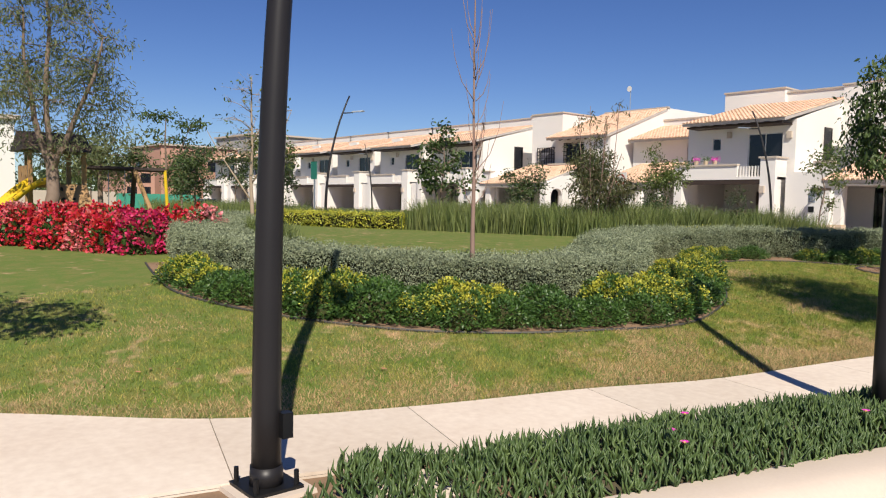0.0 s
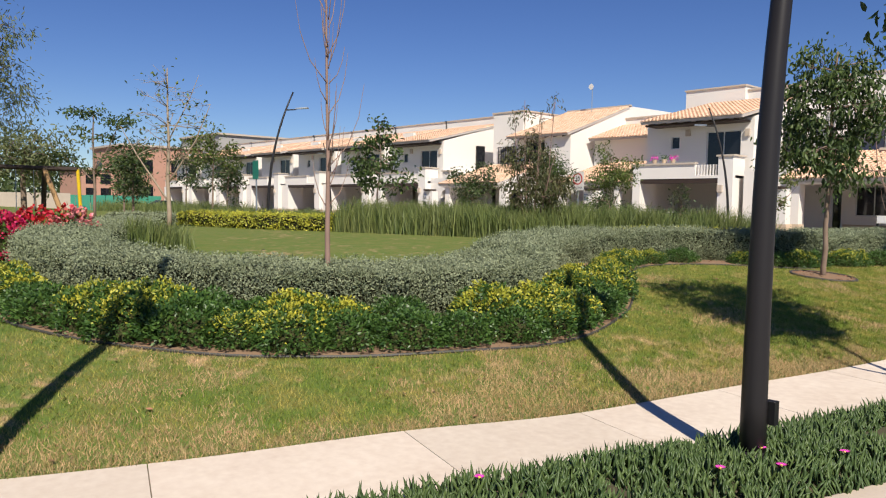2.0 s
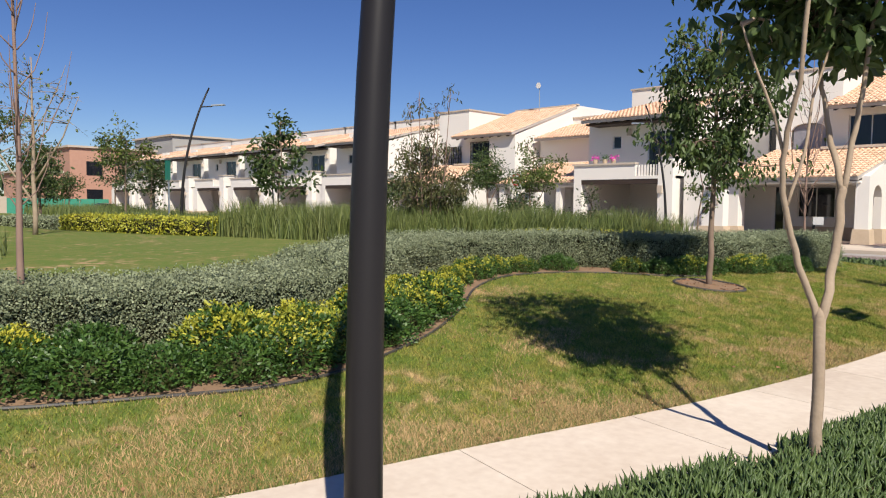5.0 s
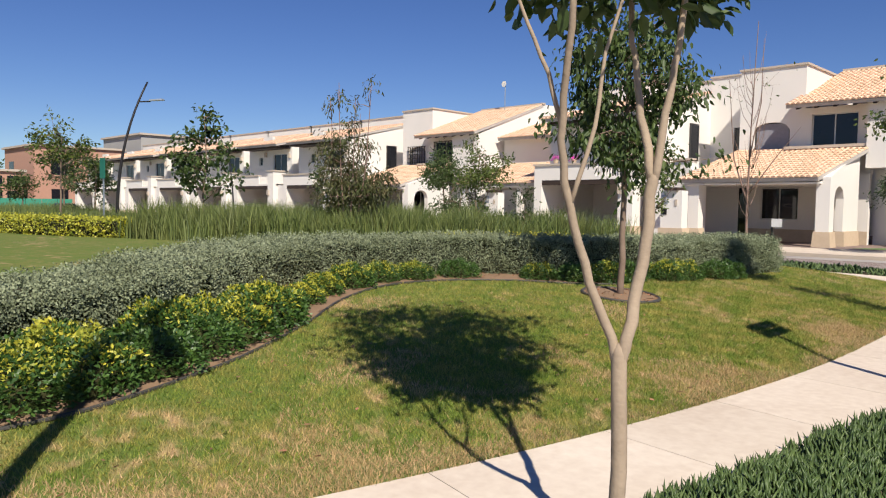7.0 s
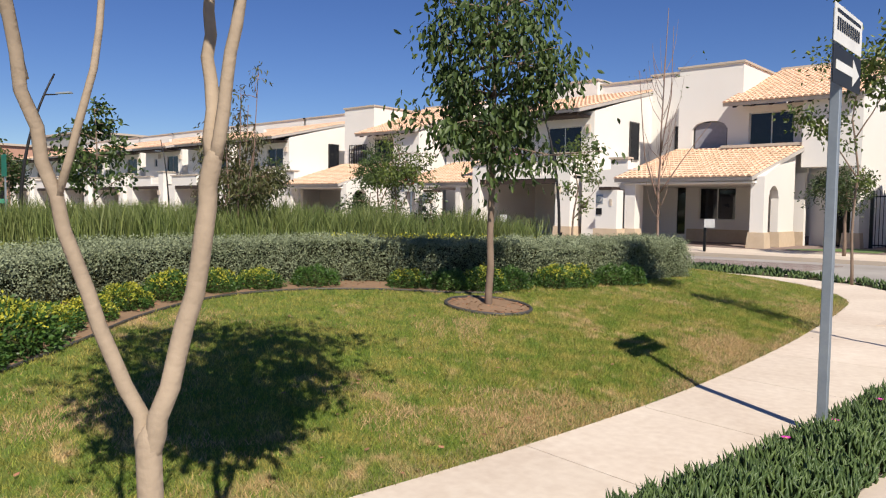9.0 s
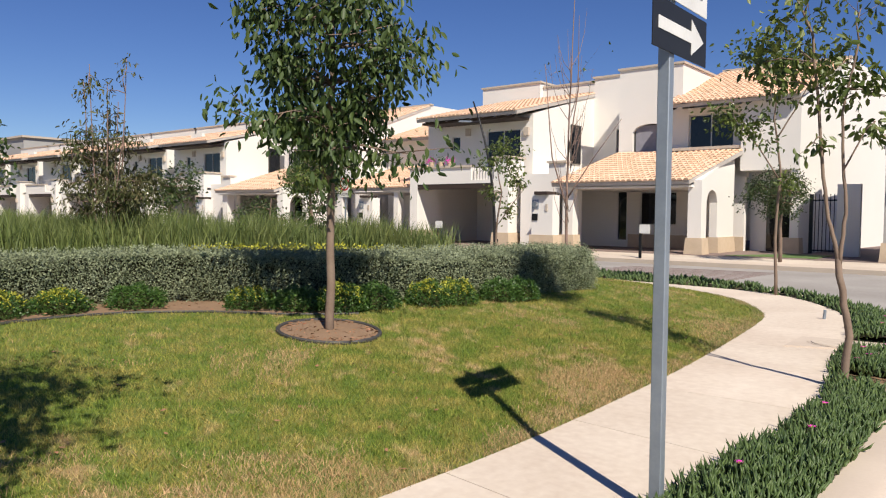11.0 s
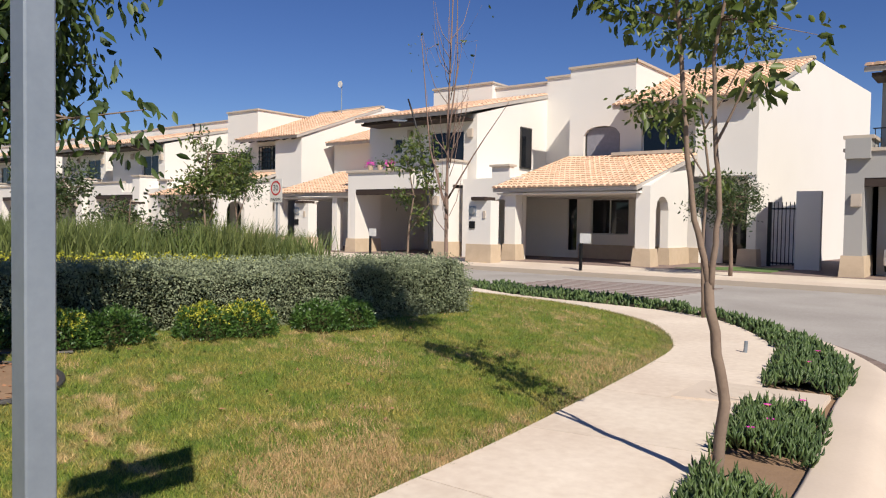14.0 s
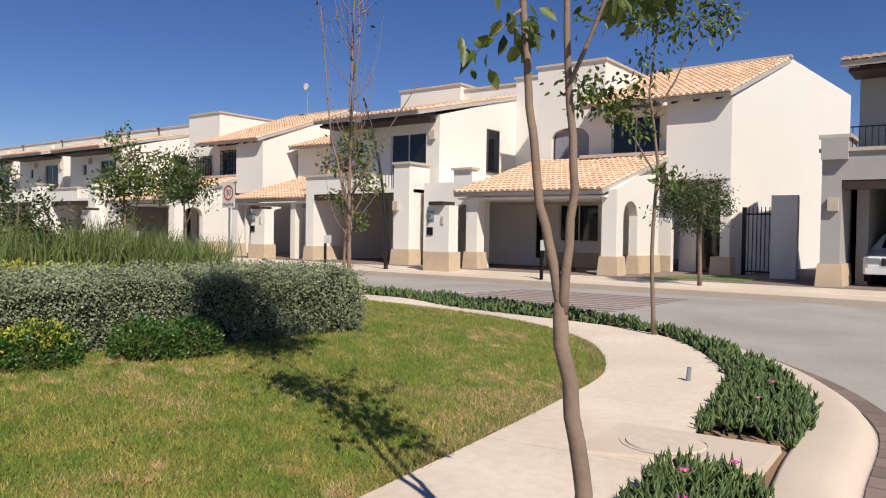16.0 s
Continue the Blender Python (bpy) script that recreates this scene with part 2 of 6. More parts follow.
class Shape:
    """Collects vertices and faces of one mesh."""

    def __init__(self):
        self.v, self.f = [], []

    def prism(self, bottom, top):
        n, k = len(bottom), len(self.v)
        self.v += [tuple(p) for p in bottom] + [tuple(p) for p in top]
        self.f.append(tuple(k + n - 1 - i for i in range(n)))
        self.f.append(tuple(k + n + i for i in range(n)))
        for i in range(n):
            j = (i + 1) % n
            self.f.append((k + i, k + j, k + n + j, k + n + i))
        return self

    def box(self, x0, y0, z0, x1, y1, z1):
        a = [(x0, y0), (x1, y0), (x1, y1), (x0, y1)]
        return self.prism([(x, y, z0) for x, y in a], [(x, y, z1) for x, y in a])

    def tube(self, pts, radii, n=8):
        pts = [Vector(p) for p in pts]
        k = len(self.v)
        for i, p in enumerate(pts):
            d = (pts[min(i + 1, len(pts) - 1)] - pts[max(i - 1, 0)]).normalized()
            side = d.cross(Vector((0.31, 0.95, 0.07))).normalized()
            up = side.cross(d)
            for a in range(n):
                w = 2 * math.pi * a / n
                self.v.append(tuple(p + (side * math.cos(w) + up * math.sin(w)) * radii[i]))
        for i in range(len(pts) - 1):
            for a in range(n):
                b = (a + 1) % n
                self.f.append((k + i * n + a, k + i * n + b, k + i * n + n + b, k + i * n + n + a))
        self.f.append(tuple(k + n - 1 - a for a in range(n)))
        self.f.append(tuple(k + (len(pts) - 1) * n + a for a in range(n)))
        return self

    def arch(self, along, a0, a1, spring, crown, top, c0, c1, n=10):
        """Fills above an arched opening from the arch up to a level top, between c0 and c1 across."""
        mid, half = (a0 + a1) / 2, (a1 - a0) / 2
        us = [a0 + (a1 - a0) * i / n for i in range(n + 1)]
        zs = [spring + (crown - spring) * math.sqrt(max(0, 1 - ((u - mid) / half) ** 2)) for u in us]

        def at(u, c, z):
            return (u, c, z) if along == "x" else (c, u, z)

        for i in range(n):
            self.prism(
                [at(us[i], c0, zs[i]), at(us[i + 1], c0, zs[i + 1]), at(us[i + 1], c1, zs[i + 1]), at(us[i], c1, zs[i])],
                [at(us[i], c0, top), at(us[i + 1], c0, top), at(us[i + 1], c1, top), at(us[i], c1, top)],
            )
        return self

    def pierced(self, along, a0, a1, z0, z1, c0, c1, holes):
        """A wall from a0 to a1 with rectangular openings (h0, h1, bottom, top)."""
        us = sorted({a0, a1, *[h[0] for h in holes], *[h[1] for h in holes]})
        zs = sorted({z0, z1, *[h[2] for h in holes], *[h[3] for h in holes]})
        us = [u for u in us if a0 <= u <= a1]
        zs = [z for z in zs if z0 <= z <= z1]
        for i in range(len(us) - 1):
            for j in range(len(zs) - 1):
                u, z = (us[i] + us[i + 1]) / 2, (zs[j] + zs[j + 1]) / 2
                if any(h[0] < u < h[1] and h[2] < z < h[3] for h in holes):
                    continue
                if along == "x":
                    self.box(us[i], c0, zs[j], us[i + 1], c1, zs[j + 1])
                else:
                    self.box(c0, us[i], zs[j], c1, us[i + 1], zs[j + 1])
        return self


def mesh_from(name, v, f, mat, smooth=False):
    me = bpy.data.meshes.new(name)
    me.from_pydata(v, [], f)
    me.materials.append(mat)
    if smooth:
        me.polygons.foreach_set("use_smooth", [True] * len(me.polygons))
    me.update()
    return me


def part(name, shape, mat, parent=None, label="", smooth=False):
    """One mesh object, under a thing or part if that is given."""
    bm = bmesh.new()
    me = mesh_from(name, shape.v, shape.f, mat, smooth)
    bm.from_mesh(me)
    if not smooth:
        bmesh.ops.remove_doubles(bm, verts=bm.verts, dist=1e-4)
    bmesh.ops.recalc_face_normals(bm, faces=bm.faces)
    bm.to_mesh(me)
    bm.free()
    ob = new(name, me)
    if parent:
        ob.parent = parent
        ob.matrix_parent_inverse = parent.matrix_basis.inverted()
    return tagged(ob, label)


def thing(name, place, label, category, group="", kind=""):
    ob = new(name)
    ob.matrix_basis = Matrix.Translation(place)
    return tagged(ob, label, category, group, kind)


def fast_mesh(name, verts, faces, mat, smooth=False):
    """A mesh from arrays, for leaves and blades."""
    me = bpy.data.meshes.new(name)
    n, k = len(faces), faces.shape[1]
    me.vertices.add(len(verts))
    me.vertices.foreach_set("co", np.ascontiguousarray(verts, dtype=np.float32).ravel())
    me.loops.add(n * k)
    me.loops.foreach_set("vertex_index", np.ascontiguousarray(faces, dtype=np.int32).ravel())
    me.polygons.add(n)
    me.polygons.foreach_set("loop_start", np.arange(0, n * k, k, dtype=np.int32))
    if smooth:
        me.polygons.foreach_set("use_smooth", np.ones(n, dtype=bool))
    me.materials.append(mat)
    me.update(calc_edges=True)
    return me


def leaf_arrays(rng, points, size, out=None, long=2.0, droop=0.0, lift=0.0, full=False):
    """Folded leaves at the points; out gives the way that each one faces, roughly. Full ones are oval, with a bent tip."""
    n = len(points)
    d = rng.normal(size=(n, 3))
    if out is not None:
        d = d * 0.75 + out * 0.9
    d[:, 2] += lift - droop
    d /= np.linalg.norm(d, axis=1)[:, None] + 1e-9
    s = np.cross(d, rng.normal(size=(n, 3)))
    s /= np.linalg.norm(s, axis=1)[:, None] + 1e-9
    up = np.cross(s, d)
    L = (size * rng.uniform(0.6, 1.25, n))[:, None]
    w = L / long
    a = points
    b = points + d * L * 0.5 + s * w * 0.5 + up * w * 0.12
    c = points + d * L
    e = points + d * L * 0.5 - s * w * 0.5 + up * w * 0.12
    if full:
        c = c - up * L * 0.12
        sides = []
        for k in (1, -1):
            for u, q in ((0.3, 0.46), (0.68, 0.4)):
                sides.append(points + d * L * u + s * w * q * k + up * w * (0.16 - 0.1 * u))
        v = np.stack([a, sides[0], sides[1], c, sides[3], sides[2]], 1).reshape(-1, 3)
        at = np.arange(n)[:, None] * 6
        return v, np.concatenate([at + np.array([0, 1, 2, 3]), at + np.array([0, 3, 4, 5])])
    v = np.stack([a, b, c, e], 1).reshape(-1, 3)
    f = np.arange(4 * n).reshape(n, 4)
    return v, f


def leaves(name, rng, points, size, mat, parent, out=None, long=2.0, droop=0.0, lift=0.0, label="", full=False):
    v, f = leaf_arrays(rng, np.asarray(points), size, out, long, droop, lift, full)
    if parent:
        v = v - np.array(parent.matrix_basis.translation)
    ob = new(name, fast_mesh(name, v, f, mat))
    if parent:
        ob.parent = parent
    return tagged(ob, label)


# ---- plan of the ground ----


def rise(y):
    """The level of the pavement, which climbs gently towards the houses."""
    return 0.009 * min(max(0.0, y - 6), 30)


EDGE = [(-30, -27), (-12, -6.3), (-8, -1.5), (-5.82, 1.12), (-4.78, 2.28), (-4.19, 3.6), (-3.73, 5.1), (-3.24, 6.32), (-2.84, 8.0), (-2.37, 10), (-2.06, 12), (-1.9, 14.1), (-1.92, 16.5), (-2.0, 18), (-2.2, 20.3), (-2.43, 21.6), (-3.2, 23), (-4.2, 23.9), (-5.4, 24.5), (-7, 24.85), (-9, 25.05), (-110, 25.05)]
RIGHT = [(-27, -29), (-9, -8), (-5, -2.6), (-3.55, 2.0), (-3.1, 3.4), (-2.72, 4.8), (-2.14, 6.6), (-1.66, 8.4), (-1.28, 10.2), (-1.1, 11.6), (-0.93, 12.6), (-0.78, 13.6), (-0.7, 14.6), (-0.6, 15.6), (-0.6, 16.7), (-0.76, 17.8), (-0.93, 19.1), (-1.02, 20.1), (-1.2, 21.2), (-1.43, 22.2), (-2.1, 23.45), (-2.7, 24.2), (-3.5, 24.7), (-4.6, 24.95), (-6.9, 25.3), (-9, 26.0), (-110, 26.0)]
CURB_IN = [(-24, -30), (-7.5, -8), (-3.4, -1), (-2.6, 2.2), (-2.21, 3.29), (-1.57, 5.45), (-0.97, 7.66), (-0.6, 10), (-0.3, 12.5), (-0.13, 15), (-0.16, 17.5), (-0.36, 19.6), (-0.45, 21.1), (-0.8, 22.1), (-1.4, 23.1), (-2.4, 24.2), (-3.8, 25.2), (-5.6, 25.9), (-8, 26.35), (-11, 26.5), (-110, 26.5)]


def smooth_line(points, per=8):
    """A curve through the points."""
    p = [Vector((x, y, 0)) for x, y in points]
    res = []
    for i in range(len(p) - 1):
        a, b, c, d = p[max(i - 1, 0)], p[i], p[i + 1], p[min(i + 2, len(p) - 1)]
        ta, tb = (c - a) * 0.5, (d - b) * 0.5
        L = (c - b).length
        ta, tb = ta * min(1, L / (ta.length + 1e-6)), tb * min(1, L / (tb.length + 1e-6))
        for j in range(per):
            t = j / per
            h = ((2 * t**3 - 3 * t * t + 1), (t**3 - 2 * t * t + t), (-2 * t**3 + 3 * t * t), (t**3 - t * t))
            q = b * h[0] + ta * h[1] + c * h[2] + tb * h[3]
            res.append((q.x, q.y))
    res.append(points[-1])
    return res


EDGE_S, RIGHT_S, CURB_S = smooth_line(EDGE, 20), smooth_line(RIGHT, 20), smooth_line(CURB_IN)


def dist_line(xs, ys, line):
    """Distance of many points from a line of points, and whether each lies on its left."""
    best = np.full(xs.shape, 1e9)
    left = np.zeros(xs.shape, bool)
    for (ax, ay), (bx, by) in zip(line, line[1:]):
        vx, vy = bx - ax, by - ay
        L = vx * vx + vy * vy
        if L < 1e-9:
            continue
        u = np.clip(((xs - ax) * vx + (ys - ay) * vy) / L, 0, 1)
        d = np.hypot(xs - ax - u * vx, ys - ay - u * vy)
        side = (vx * (ys - ay) - vy * (xs - ax)) > 0
        near = d < best
        best = np.where(near, d, best)
        left = np.where(near, side, left)
    return best, left


def lawn_height(xs, ys):
    """The mound of the park's lawn."""
    d, left = dist_line(xs, ys, EDGE_S[::3] + EDGE_S[-1:])
    base = 0.009 * np.clip(ys - 6, 0, 30)
    hump = 0.7 * (1 - np.exp(-d / 4.0))
    return np.where(left, base - 0.008 + hump, base - 0.04 - 0.5 * np.clip(d - 0.3, 0, 1.0))


def lawn_z(x, y):
    return float(lawn_height(np.array([x]), np.array([y]))[0])

# ---- ground, road, park lawn ----


def sheet(name, xs, ys, height, mat, label, category="ground"):
    gx, gy = np.meshgrid(xs, ys)
    z = height(gx.ravel(), gy.ravel())
    v = np.stack([gx.ravel(), gy.ravel(), z], 1)
    nx, ny = len(xs), len(ys)
    i = (np.arange(ny - 1)[:, None] * nx + np.arange(nx - 1)[None, :]).ravel()
    ob = new(name, fast_mesh(name, v, np.stack([i, i + 1, i + nx + 1, i + nx], 1), mat, True))
    return tagged(ob, label, category, kind="structure")


def street(xs, ys):
    return 0.009 * np.clip(ys - 6, 0, 30) - 0.135


far = [-1500, -700, -300, -150]
sheet("ground", np.array([*far, *range(-100, 101, 10), 150, 300, 700, 1500]), np.array([*far, *range(-100, 101, 4), 150, 300, 700, 1500]), lambda x, y: street(x, y) - 0.3, M_DRY, "dry open ground reaching the horizon")
sheet("road", np.array([*range(-110, 41, 5)]), np.array([*range(-40, 34, 2)]), lambda x, y: street(x, y), M_ROAD, "pale worn concrete street surface", "road")
sheet("lawn", np.concatenate([np.arange(-110, -20, 2.0), np.arange(-20, -9, 0.5), np.arange(-9, -1, 0.2)]), np.concatenate([np.arange(-26, 0, 1.0), np.arange(0, 25.3, 0.2)]), lawn_height, M_LAWN, "mown park lawn with straw-coloured dry patches", "lawn")

# pavement round the park, cast in slabs with open joints
pave = thing("pavement", (0, 0, 0), "pale concrete park pavement cast in slabs", "pavement", kind="structure")
pairs, j = [], 0
for x, y in EDGE_S:
    while j + 1 < len(RIGHT_S) and math.dist(RIGHT_S[j + 1], (x, y)) <= math.dist(RIGHT_S[j], (x, y)):
        j += 1
    pairs.append(((x, y), RIGHT_S[j]))
JOINTS = [2.2, 3.51, 5.05, 6.35, 7.78, 9.2, 10.6, 11.95, 13.35, 14.8, 16.1, 17.45, 18.9, 20.4, 21.9]
run, slab = 0.0, [pairs[0]]
slabs = []
for a, b in zip(pairs, pairs[1:]):
    step = math.dist(a[0], b[0])
    slab.append(b)
    run += step
    crossed = any(a[0][1] < j <= b[0][1] for j in JOINTS)
    if crossed or (run > 1.45 and not 0.9 < b[0][1] < 22.5):
        slabs.append(slab)
        slab, run = [b], 0.0
slabs.append(slab)
for s in slabs:
    if len(s) < 2:
        continue
    left, right = [p[0] for p in s], []
    for p in s:
        if not right or math.dist(right[-1], p[1]) > 0.02:
            right.append(p[1])
    ring = left + right[::-1]
    cx, cy = sum(p[0] for p in ring) / len(ring), sum(p[1] for p in ring) / len(ring)
    size = max(math.dist((cx, cy), p) for p in ring)
    k = 1 - 0.0045 / max(size, 0.5)
    ring = [(cx + (x - cx) * k, cy + (y - cy) * k) for x, y in ring]
    part("slab", Shape().prism([(x, y, rise(y) - 0.12) for x, y in ring], [(x, y, rise(y)) for x, y in ring]), M_CONC, pave)
under = Shape()
for (a, b), (c, d) in zip(pairs, pairs[1:]):
    k = len(under.v)
    for q in (a, b, d, c):
        under.v.append((q[0], q[1], rise(q[1]) - 0.02))
    under.f.append((k, k + 1, k + 2, k + 3))
part("joint_bed", under, M_JOINT, pave)

# planting bed between pavement and kerb, and the kerb
bed = Shape()
kerb = Shape()
WIDE = 0.42


def offset_line(line, d):
    res = []
    for i, (x, y) in enumerate(line):
        ax, ay = line[max(i - 1, 0)]
        bx, by = line[min(i + 1, len(line) - 1)]
        L = math.hypot(bx - ax, by - ay)
        res.append((x + d * (by - ay) / L, y - d * (bx - ax) / L))
    return res


CURB_O = offset_line(CURB_S, WIDE)
profile = [(0.0, -0.2), (0.0, -0.005), (0.02, 0.0), (0.22, 0.0), (0.3, -0.015), (0.36, -0.05), (0.4, -0.1), (WIDE, -0.13), (WIDE, -0.25)]
lines = [offset_line(CURB_S, d) for d, _ in profile]
n = len(profile)
for i in range(len(CURB_S)):
    for (d, dz), line in zip(profile, lines):
        x, y = line[i]
        kerb.v.append((x, y, rise(y) + dz))
for i in range(len(CURB_S) - 1):
    for a in range(n - 1):
        kerb.f.append((i * n + a, i * n + a + 1, (i + 1) * n + a + 1, (i + 1) * n + a))
tagged(part("kerb", kerb, M_CURB, smooth=True), "rounded pale concrete kerb along the street", "kerb", kind="structure")
strip, j = [], 0
for x, y in RIGHT_S:
    while j + 1 < len(CURB_S) and math.dist(CURB_S[j + 1], (x, y)) <= math.dist(CURB_S[j], (x, y)):
        j += 1
    strip.append(((x, y), CURB_S[j]))
for (a, b), (c, d) in zip(strip, strip[1:]):
    k = len(bed.v)
    for q in (a, b, d, c):
        bed.v.append((q[0], q[1], rise(q[1]) - 0.035))
    bed.f.append((k, k + 1, k + 2, k + 3))
tagged(part("planting_bed", bed, M_EARTH), "bare brown earth of the planting bed", "soil", kind="structure")

# far pavement in front of the houses, its kerb, and the red paved drives
sheet("far_pavement", np.arange(-110, 41, 3.0), np.array([33.0, 33.7, 34.4, 35.0]), lambda x, y: 0.009 * np.clip(y - 6, 0, 30) + 0.0, M_CONC, "pale concrete pavement before the houses", "pavement")
k2 = Shape().prism([(-110, 32.6, 0.05), (40, 32.6, 0.05), (40, 33.0, 0.05), (-110, 33.0, 0.05)], [(-110, 32.6, rise(32.6) - 0.05), (40, 32.6, rise(32.6) - 0.05), (40, 33.0, rise(33)), (-110, 33.0, rise(33))])
tagged(part("far_kerb", k2, M_CURB), "low concrete kerb before the houses", "kerb", kind="structure")
sheet("drive_paving", np.arange(-110, 41, 3.0), np.array([35.0, 37, 39, 41, 62.0]), lambda x, y: 0.0 * x + rise(35.0) + 0.004, M_PAVER, "dull red paver drives under the porches", "paving")

# ---- houses ----
Z0 = rise(35.0) + 0.004
WALLM = [M_WALL]


def tiled_roof(parent, e0, e1, t0, t1, name="roof", pitch=0.21, course=0.36, seed=1):
    """A slab with clay half-round tiles from the eave e0-e1 up to the top t0-t1."""
    e0, e1, t0, t1 = (Vector(p) for p in (e0, e1, t0, t1))
    nrm = (e1 - e0).cross(t0 - e0).normalized()
    if nrm.z < 0:
        nrm = -nrm
    deck = Shape().prism([p - nrm * 0.14 for p in (e0, e1, t1, t0)], [tuple(p) for p in (e0, e1, t1, t0)])
    ob = part(name, deck, M_FASCIA, parent)
    rng = random.Random(seed)
    cols, rows = max(2, round((e1 - e0).length / pitch)), max(2, round((t0 - e0).length / course))
    tiles = Shape()
    ways = [math.pi * i / 5 for i in range(6)]

    def at(u, v):
        return (e0.lerp(e1, u)).lerp(t0.lerp(t1, u), v)

    along = (e1 - e0).normalized()
    for c in range(cols):
        for r in range(rows):
            u, v0, v1 = (c + 0.5) / cols, (r - 0.12) / rows, (r + 1.02) / rows
            k = len(tiles.v)
            jig = rng.uniform(-0.008, 0.008)
            for v, rad, lift in ((v0, 0.098, 0.028), (v1, 0.08, 0.004)):
                p = at(u, min(v, 1.0)) + along * jig + nrm * lift
                for w in ways:
                    tiles.v.append(tuple(p + along * math.cos(w) * rad + nrm * math.sin(w) * rad * 0.85))
            for i in range(5):
                tiles.f.append((k + i, k + i + 1, k + 7 + i, k + 6 + i))
            tiles.f.append(tuple(k + i for i in range(5, -1, -1)))
    me = mesh_from("tiles", tiles.v, tiles.f, M_TILE)
    t = new("tiles", me)
    t.parent = ob
    t.matrix_parent_inverse = (parent.matrix_basis @ ob.matrix_parent_inverse @ ob.matrix_basis).inverted()
    tagged(t, "sun-bleached clay half-round tiles", kind="stuff")
    return ob


def window(parent, axis, a0, a1, z0, z1, c, mat=None, leaves_n=2, name="window", depth=0.06, curtain=False):
    """A framed window; the glass faces -y (axis x) or +x (axis y) at c."""
    mat = mat or M_ALU
    fr = Shape()
    w = 0.05

    def put(b0, b1, y0, y1, s=fr, inset=0.0):
        if axis == "x":
            s.box(b0, c + inset, y0, b1, c + inset + depth, y1)
        else:
            s.box(c - inset - depth, b0, y0, c - inset, b1, y1)

    put(a0, a1, z0, z0 + w)
    put(a0, a1, z1 - w, z1)
    for i in range(leaves_n + 1):
        a = a0 + (a1 - a0 - w) * i / leaves_n
        put(a, a + w, z0 + w, z1 - w)
    ob = part(name, fr, mat, parent)
    for i in range(leaves_n):
        g = Shape()
        b0, b1 = a0 + (a1 - a0 - w) * i / leaves_n + w, a0 + (a1 - a0 - w) * (i + 1) / leaves_n
        put(b0, b1, z0 + w, z1 - w, g, 0.02)
        p = part("pane", g, M_CURTAIN if curtain else M_GLASS, parent)
        p.parent = ob
        p.matrix_parent_inverse = (parent.matrix_basis @ ob.matrix_parent_inverse).inverted()
    return ob


def cornice(parent, x0, x1, y0, y1, z, h=0.09, out=0.07, t=0.3, name="cornice"):
    part(name, Shape().box(x0 - out, y0 - out, z, x1 + out, min(y0 + t, y1) + 0.0, z + h), M_CORNICE, parent)


def beams(parent, x0, x1, y0, y1, z0, slope, n):
    for i in range(n):
        x = x0 + (x1 - x0) * (i + 0.5) / n
        s = Shape().prism(
            [(x - 0.07, y0, z0 - 0.16), (x + 0.07, y0, z0 - 0.16), (x + 0.07, y1, z0 - 0.16 + slope * (y1 - y0)), (x - 0.07, y1, z0 - 0.16 + slope * (y1 - y0))],
            [(x - 0.07, y0, z0 - 0.02), (x + 0.07, y0, z0 - 0.02), (x + 0.07, y1, z0 - 0.02 + slope * (y1 - y0)), (x - 0.07, y1, z0 - 0.02 + slope * (y1 - y0))],
        )
        part("beam", s, M_WOOD, parent)


def stone_base(parent, x0, y0, x1, y1, h=0.58):
    part("stone_base", Shape().prism([(x0 - 0.09, y0 - 0.09, Z0), (x1 + 0.09, y0 - 0.09, Z0), (x1 + 0.09, y1 + 0.09, Z0), (x0 - 0.09, y1 + 0.09, Z0)], [(x0 - 0.05, y0 - 0.05, Z0 + h), (x1 + 0.05, y0 - 0.05, Z0 + h), (x1 + 0.05, y1 + 0.05, Z0 + h), (x0 - 0.05, y1 + 0.05, Z0 + h)]), M_STONE, parent)


def wall_lamp(parent, x, y, z, axis="x"):
    s = Shape()
    if axis == "x":
        s.box(x - 0.12, y - 0.12, z - 0.17, x + 0.12, y, z + 0.17)
    else:
        s.box(x, y - 0.12, z - 0.17, x + 0.12, y + 0.12, z + 0.17)
    part("wall_lamp", s, M_CORNICE, parent, "sand-coloured square wall lamp")


